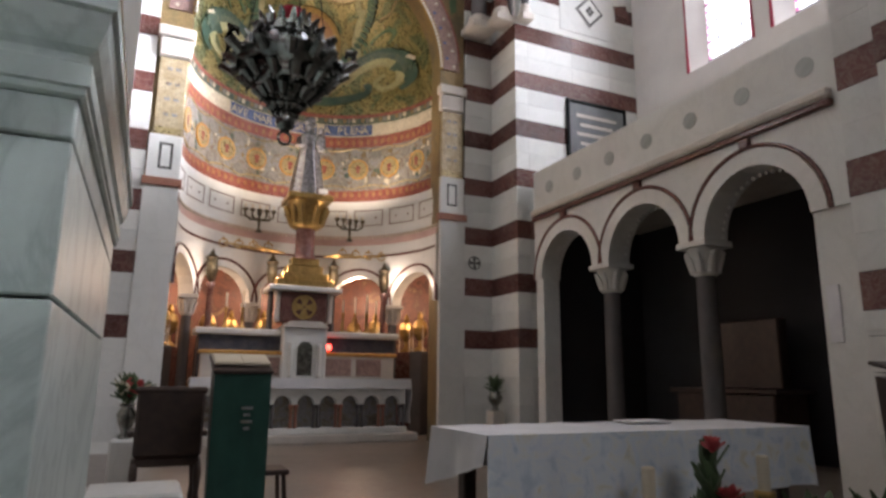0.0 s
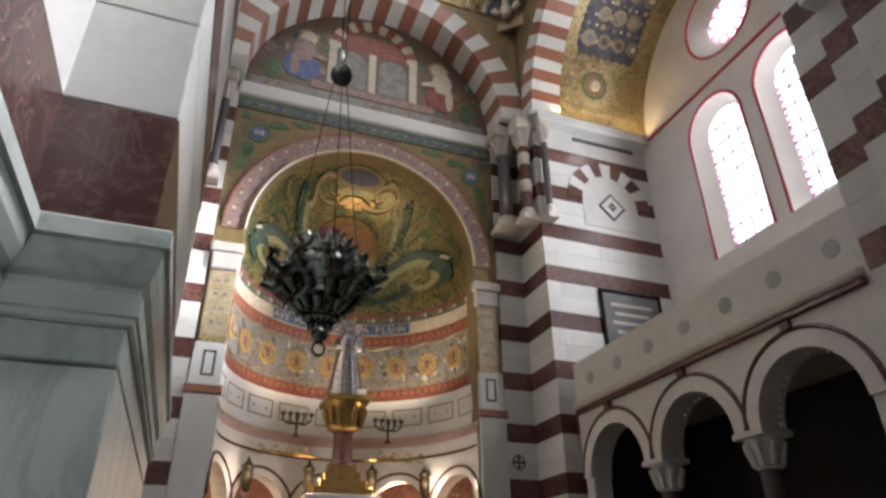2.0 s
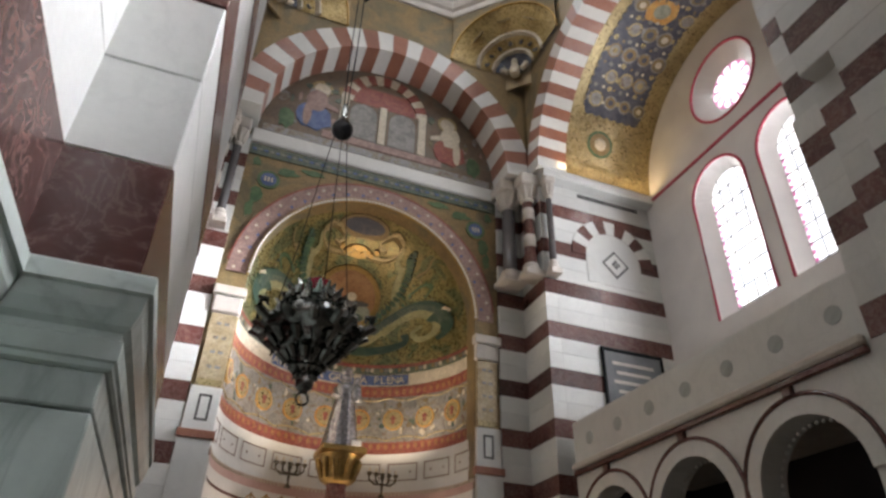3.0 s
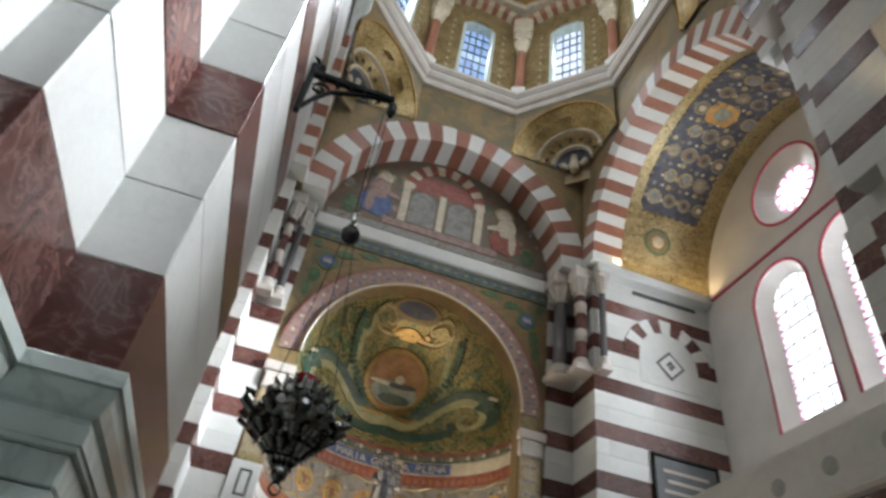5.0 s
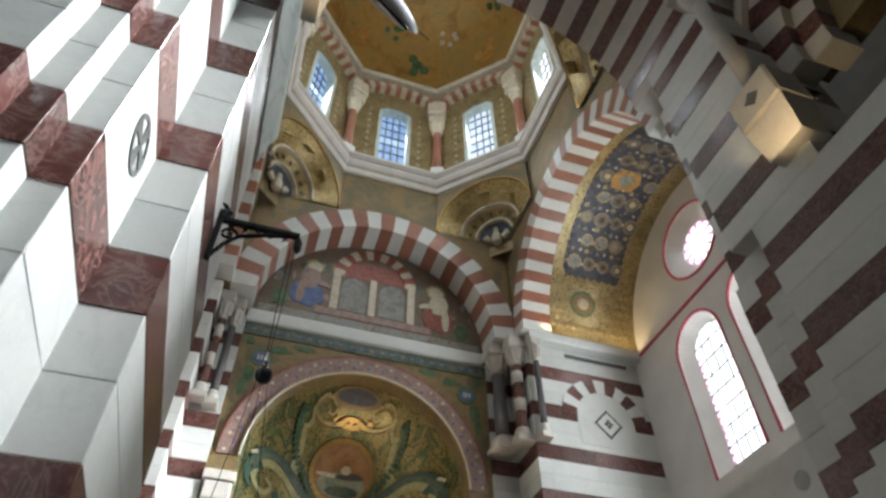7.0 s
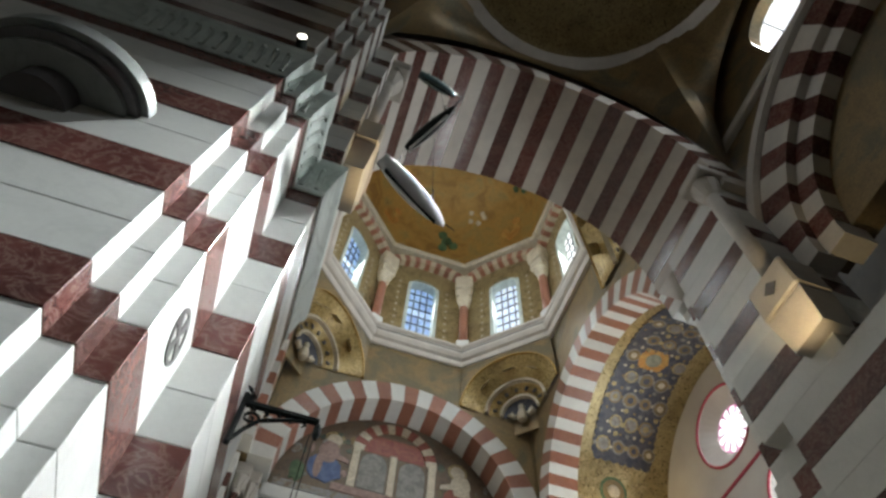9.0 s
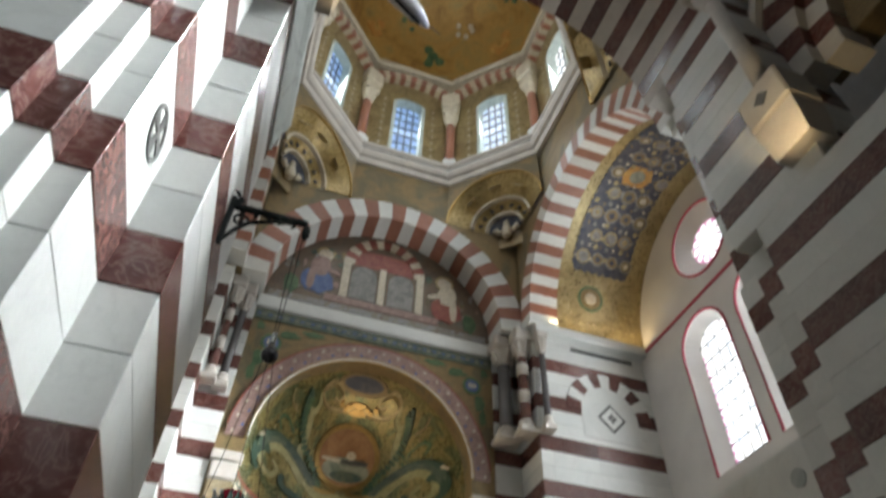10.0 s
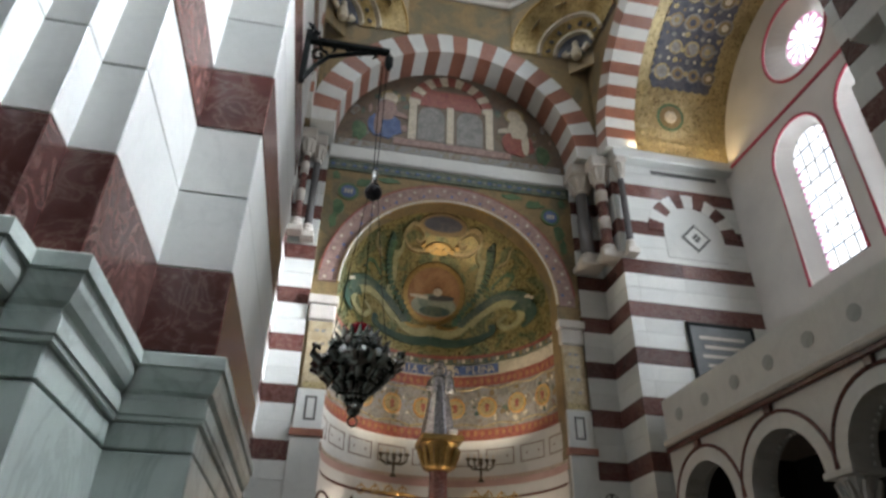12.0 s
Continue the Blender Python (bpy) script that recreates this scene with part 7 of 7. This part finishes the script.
# ---- lecterns, chair, pedestals and vases ----
def lectern(x, y, label):
    t = thing("lectern", label, "lectern", "", "", pose(x, y, SAN) @ Matrix.Diagonal((0.78, 0.9, 0.94, 1.0)))
    bm = B()
    loft(bm, [[(-0.22, -0.16, 0), (0.22, -0.16, 0), (0.22, 0.16, 0), (-0.22, 0.16, 0)], [(-0.24, -0.2, 1.2), (0.24, -0.2, 1.2), (0.24, 0.22, 1.3), (-0.24, 0.22, 1.3)]])
    part("body", bm, M_WOOD, t, "dark wooden body")
    bm = B()
    rows = []
    for j in range(11):
        z = 1.28 - 1.22 * j / 10
        rows.append([(-0.255 + 0.51 * i / 20, -0.225 - 0.012 * math.sin(i * 1.1 + 1) * j / 10 - 0.01, z) for i in range(21)])
    rows.insert(0, [(-0.255 + 0.51 * i / 20, 0.23, 1.33) for i in range(21)])
    loft(bm, rows, closed=False)
    cl2 = part("cloth", bm, M_GREENCLOTH, t, "dark green cloth hanging over the front", True)
    for j, (w, z) in enumerate(((0.05, 1.0), (0.03, 0.95), (0.05, 0.9), (0.025, 0.85))):
        part("emblem_bar", box(B(), 0.05 - w, 0.05 + w, -0.252, -0.243, z, z + 0.02), M_TAPESTRY, cl2, "faded gold emblem")
    bm = box(B(), -0.27, 0.27, -0.26, 0.26, -0.015, 0.015, 0.008)
    part("desk", bm, M_WOOD, t, "sloping desk", False, pose(0, 0, 1.34, 14, 0, 0))
    return t


lectern(-2.0, -6.25, "dark lectern draped in green cloth beside the altar")
lectern(2.42, -8.5, "low green draped lectern near the pier")
bk = thing("open_book", "open missal lying on the lectern desk", "book", "", "", pose(-2.0, -6.25, SAN + 1.282, 14, 0, 0))
for sx in (-1, 1):
    part("page_block", box(B(), min(0, sx * 0.2), max(0, sx * 0.2), -0.14, 0.14, 0, 0.03, 0.008), M_WAX, bk, "cream pages")

ch = thing("chair", "dark carved wooden armchair with a high back", "chair", "", "", pose(-2.42, -5.0, SAN))
part("seat", box(B(), -0.27, 0.27, -0.26, 0.26, 0.42, 0.5, 0.02), M_WOOD, ch)
part("backrest", box(B(), -0.27, 0.27, -0.28, -0.22, 0.5, 1.05, 0.02), M_WOOD, ch)
part("top_rail", box(B(), -0.29, 0.29, -0.29, -0.21, 1.02, 1.08, 0.02), M_WOOD, ch)
for sx in (-1, 1):
    part("armrest", box(B(), sx * 0.29 - 0.03, sx * 0.29 + 0.03, -0.25, 0.25, 0.66, 0.71, 0.015), M_WOOD, ch)
    for y in (-0.24, 0.24):
        part("leg", lathe(B(), [(0.025, 0), (0.035, 0.1), (0.022, 0.2), (0.035, 0.35), (0.03, 0.45)], 10, (sx * 0.25, y, 0)), M_WOOD, ch, "", True)
st = thing("stool", "small dark wooden stool beside the lectern", "stool", "", "", pose(-1.72, -5.9, SAN))
part("seat", box(B(), -0.17, 0.17, -0.17, 0.17, 0.42, 0.46, 0.01), M_WOOD, st)
for sx in (-1, 1):
    for sy in (-1, 1):
        part("leg", tube(B(), [(sx * 0.13, sy * 0.13, 0.42), (sx * 0.16, sy * 0.16, 0)], 0.018, 6), M_WOOD, st)
pd = thing("pedestal", "white marble pedestal with a moulded top", "pedestal", "", "", pose(-2.65, -6.85, SAN))
part("shaft", box(B(), -0.2, 0.2, -0.2, 0.2, 0.08, 0.42, 0.01), M_WHITE, pd)
part("base", box(B(), -0.25, 0.25, -0.25, 0.25, 0, 0.08, 0.015), M_WHITE, pd)
part("top", box(B(), -0.27, 0.27, -0.27, 0.27, 0.42, 0.5, 0.02), M_WHITE, pd)


def vase(x, y, z, s, label, flowers, foot):
    t = thing("plant_vase", label, "vase", "", "", pose(x, y, SAN))
    h = z - SAN
    part("stand", box(B(), -0.13, 0.13, -0.13, 0.13, 0, h, 0.02), foot, t, "marble stand")
    part("vase", lathe(B(), [(0.06, h), (0.07, h + 0.02), (0.04, h + 0.06), (0.1 * s, h + 0.16), (0.12 * s, h + 0.24), (0.08 * s, h + 0.3), (0.1 * s, h + 0.34), (0.07, h + 0.32)], 14), M_PEWTER, t, "", True)
    r2 = random.Random(int(x * 10))
    for k in range(46):
        part("leaf", lf, None, t, "", False, pose(r2.uniform(-0.05, 0.05), r2.uniform(-0.05, 0.05), h + r2.uniform(0.32, 0.5), r2.uniform(5, 75), 0, r2.uniform(0, 360)))
    if flowers:
        for k in range(24):
            part("petal", pe if k % 2 else mesh("pale_petal", leaf_mesh(0.09, 0.06), M_WAX), None, t, "", False, pose(r2.uniform(-0.12, 0.12), r2.uniform(-0.12, 0.12), h + r2.uniform(0.4, 0.55), r2.uniform(0, 60), 0, r2.uniform(0, 360)))
    return t


vase(3.35, -0.55, 1.0, 1.2, "leafy green plant in a dark vase against the corner wall", False, M_STONE)
vase(-2.78, -4.0, 0.95, 0.8, "small vase of pale flowers on a marble stand", True, M_WHITE)
nt = thing("notice_board", "white notice sheet fixed to the arcade respond", "notice", "", "", pose(FX + 0.008, -6.95, 2.28, 0, 0, 0))
part("sheet", box(B(), -0.008, 0.008, -0.07, 0.07, -0.3, 0.3, 0.003), M_CLOTH, nt)
sa = thing("side_altar", "dim brown wooden altar inside the dark side chapel", "altar", "", "", pose(5.6, -4.1, SAN))
part("body", box(B(), -0.35, 0.35, -0.9, 0.9, 0, 1.0, 0.02), M_WOOD, sa)
part("top", box(B(), -0.42, 0.42, -1.0, 1.0, 1.0, 1.07, 0.015), M_WOOD, sa)
part("panel", box(B(), 0.1, 0.3, -0.7, 0.7, 1.07, 2.1, 0.02), M_WOOD, sa)

# ---- ship models hung under the near arch ----
def model_boat(p, q, width, hull, deck, sails, label, sailmat):
    """A hull from stern p to bow q with masts, sails and two wires up to the vault."""
    p, q = Vector(p), Vector(q)
    L = (q - p).length
    d = (q - p).normalized()
    rz = math.degrees(math.atan2(d.y, d.x))
    t = thing("model_boat", label, "model boat", "hanging model boats", "", pose(*((p + q) / 2), 0, 0, rz))
    rings = []
    for k in range(13):
        f = k / 12
        w = width * max(0.08, math.sin(math.pi * min(1.0, 0.12 + f * 0.88)) ** 0.6) / 2
        h = width * 0.75
        x = -L / 2 + L * f
        rings.append([(x, w * math.cos(math.pi * j / 8), -h * math.sin(math.pi * j / 8) * (0.55 + 0.45 * math.sin(math.pi * f) ** 0.5) + 0.03 * (2 * f - 1) ** 2) for j in range(9)])
    part("hull", loft(B(), rings), hull, t, "", True)
    part("stripe", tube(B(), [(-L / 2 + L * k / 12, (width * max(0.08, math.sin(math.pi * min(1.0, 0.12 + k / 12 * 0.88)) ** 0.6) / 2), 0.0) for k in range(13)], 0.008, 5), deck, t)
    part("keel", box(B(), -L * 0.42, L * 0.36, -0.008, 0.008, -width * 0.8, -width * 0.5), deck, t)
    for k in range(sails):
        x = -L * 0.28 + L * 0.56 * (k / max(1, sails - 1))
        part("mast", tube(B(), [(x, 0, 0), (x, 0, L * 0.55)], 0.007, 6), M_WOOD, t)
        bm = B()
        loft(bm, [[(x - L * 0.12, -0.01, L * 0.1), (x + L * 0.14, 0.05, L * 0.08), (x + 0.01, 0.01, L * 0.5)], [(x - L * 0.12, -0.006, L * 0.1), (x + L * 0.14, 0.054, L * 0.08), (x + 0.01, 0.014, L * 0.5)]])
        part("sail", bm, sailmat, t)
    part("bowsprit", tube(B(), [(L * 0.48, 0, 0.02), (L * 0.68, 0, 0.09)], [0.008, 0.004], 6), M_WOOD, t)
    mid = (p + q) / 2
    top = pose(*mid, 0, 0, rz).inverted() @ Vector((mid.x, -9.8, SPRING + math.sqrt(2.95 ** 2 - mid.x ** 2) + 0.05))
    for x in (-L * 0.3, L * 0.3):
        part("wire", tube(B(), [(x, 0, 0.02), (x * 0.3 + top.x * 0.5, top.y * 0.5, top.z * 0.5), tuple(top)], 0.003, 4), M_IRON, t)
    return t


M_SAIL = simple("white_sailcloth", (0.75, 0.75, 0.72), (0.66, 0.66, 0.64), 0.8)
model_boat((-2.44, -10.34, 6.85), (-1.74, -9.92, 6.72), 0.2, M_SAIL, M_IRON, 2, "white-hulled model sailing boat hung on wires", M_SAIL)
model_boat((-2.26, -10.42, 6.95), (-1.98, -10.92, 7.05), 0.11, M_IRON, M_SAIL, 3, "slender dark model ship hung on wires", M_SAIL)
model_boat((-2.35, -11.08, 7.05), (-2.0, -11.0, 7.05), 0.09, simple("dark_green_hull", (0.02, 0.05, 0.05), (0.015, 0.035, 0.035), 0.4), M_IRON, 2, "dark green model boat with red sails", M_FLOWER)

# rounded bracket high on the pier wall, its marble darkened for the shade there
M_SHADESTONE = marble("shade_grey_marble", (0.26, 0.28, 0.27), (0.19, 0.21, 0.2), (0.12, 0.13, 0.13), 3.0, 0.4, 0.3)
bt = thing("wall_corbel", "rounded grey stone bracket with moulded underside on the pier", "bracket", "", "structure", pose(-4.14, -10.94, 4.68) @ Matrix.Scale(1.3, 4))
# near-black rings put the shade of the underside into colour
for r, d, z0, z1, mt in ((0.37, 0.27, 0.12, 0.2, M_SHADESTONE), (0.34, 0.24, 0.08, 0.12, M_DARKCOL), (0.3, 0.2, 0.05, 0.08, M_SHADESTONE), (0.13, 0.11, -0.06, 0.05, M_DARKCOL)):
    n = 20
    loftpts = [[(r * math.cos(math.pi + math.pi * k / n), d * math.sin(math.pi + math.pi * k / n), z) for k in range(n + 1)] for z in (z0, z1)]
    part("moulding", loft(B(), loftpts), mt, bt, "", False)
lpm = thing("spotlight", "small round spotlight fixed high on the wall", "spotlight", "", "", pose(-3.36, -10.97, 7.02))
part("housing", tube(B(), [(0, 0.03, 0), (0, -0.1, -0.03)], 0.05, 12), M_IRON, lpm)
part("lens", tube(B(), [(0, -0.1, -0.03), (0, -0.105, -0.0315)], 0.04, 12), Mat("lit_lens", 0.2).color((0.8, 0.8, 0.75)).glow((1.0, 0.97, 0.9), 4.0).m, lpm, "lit lens")
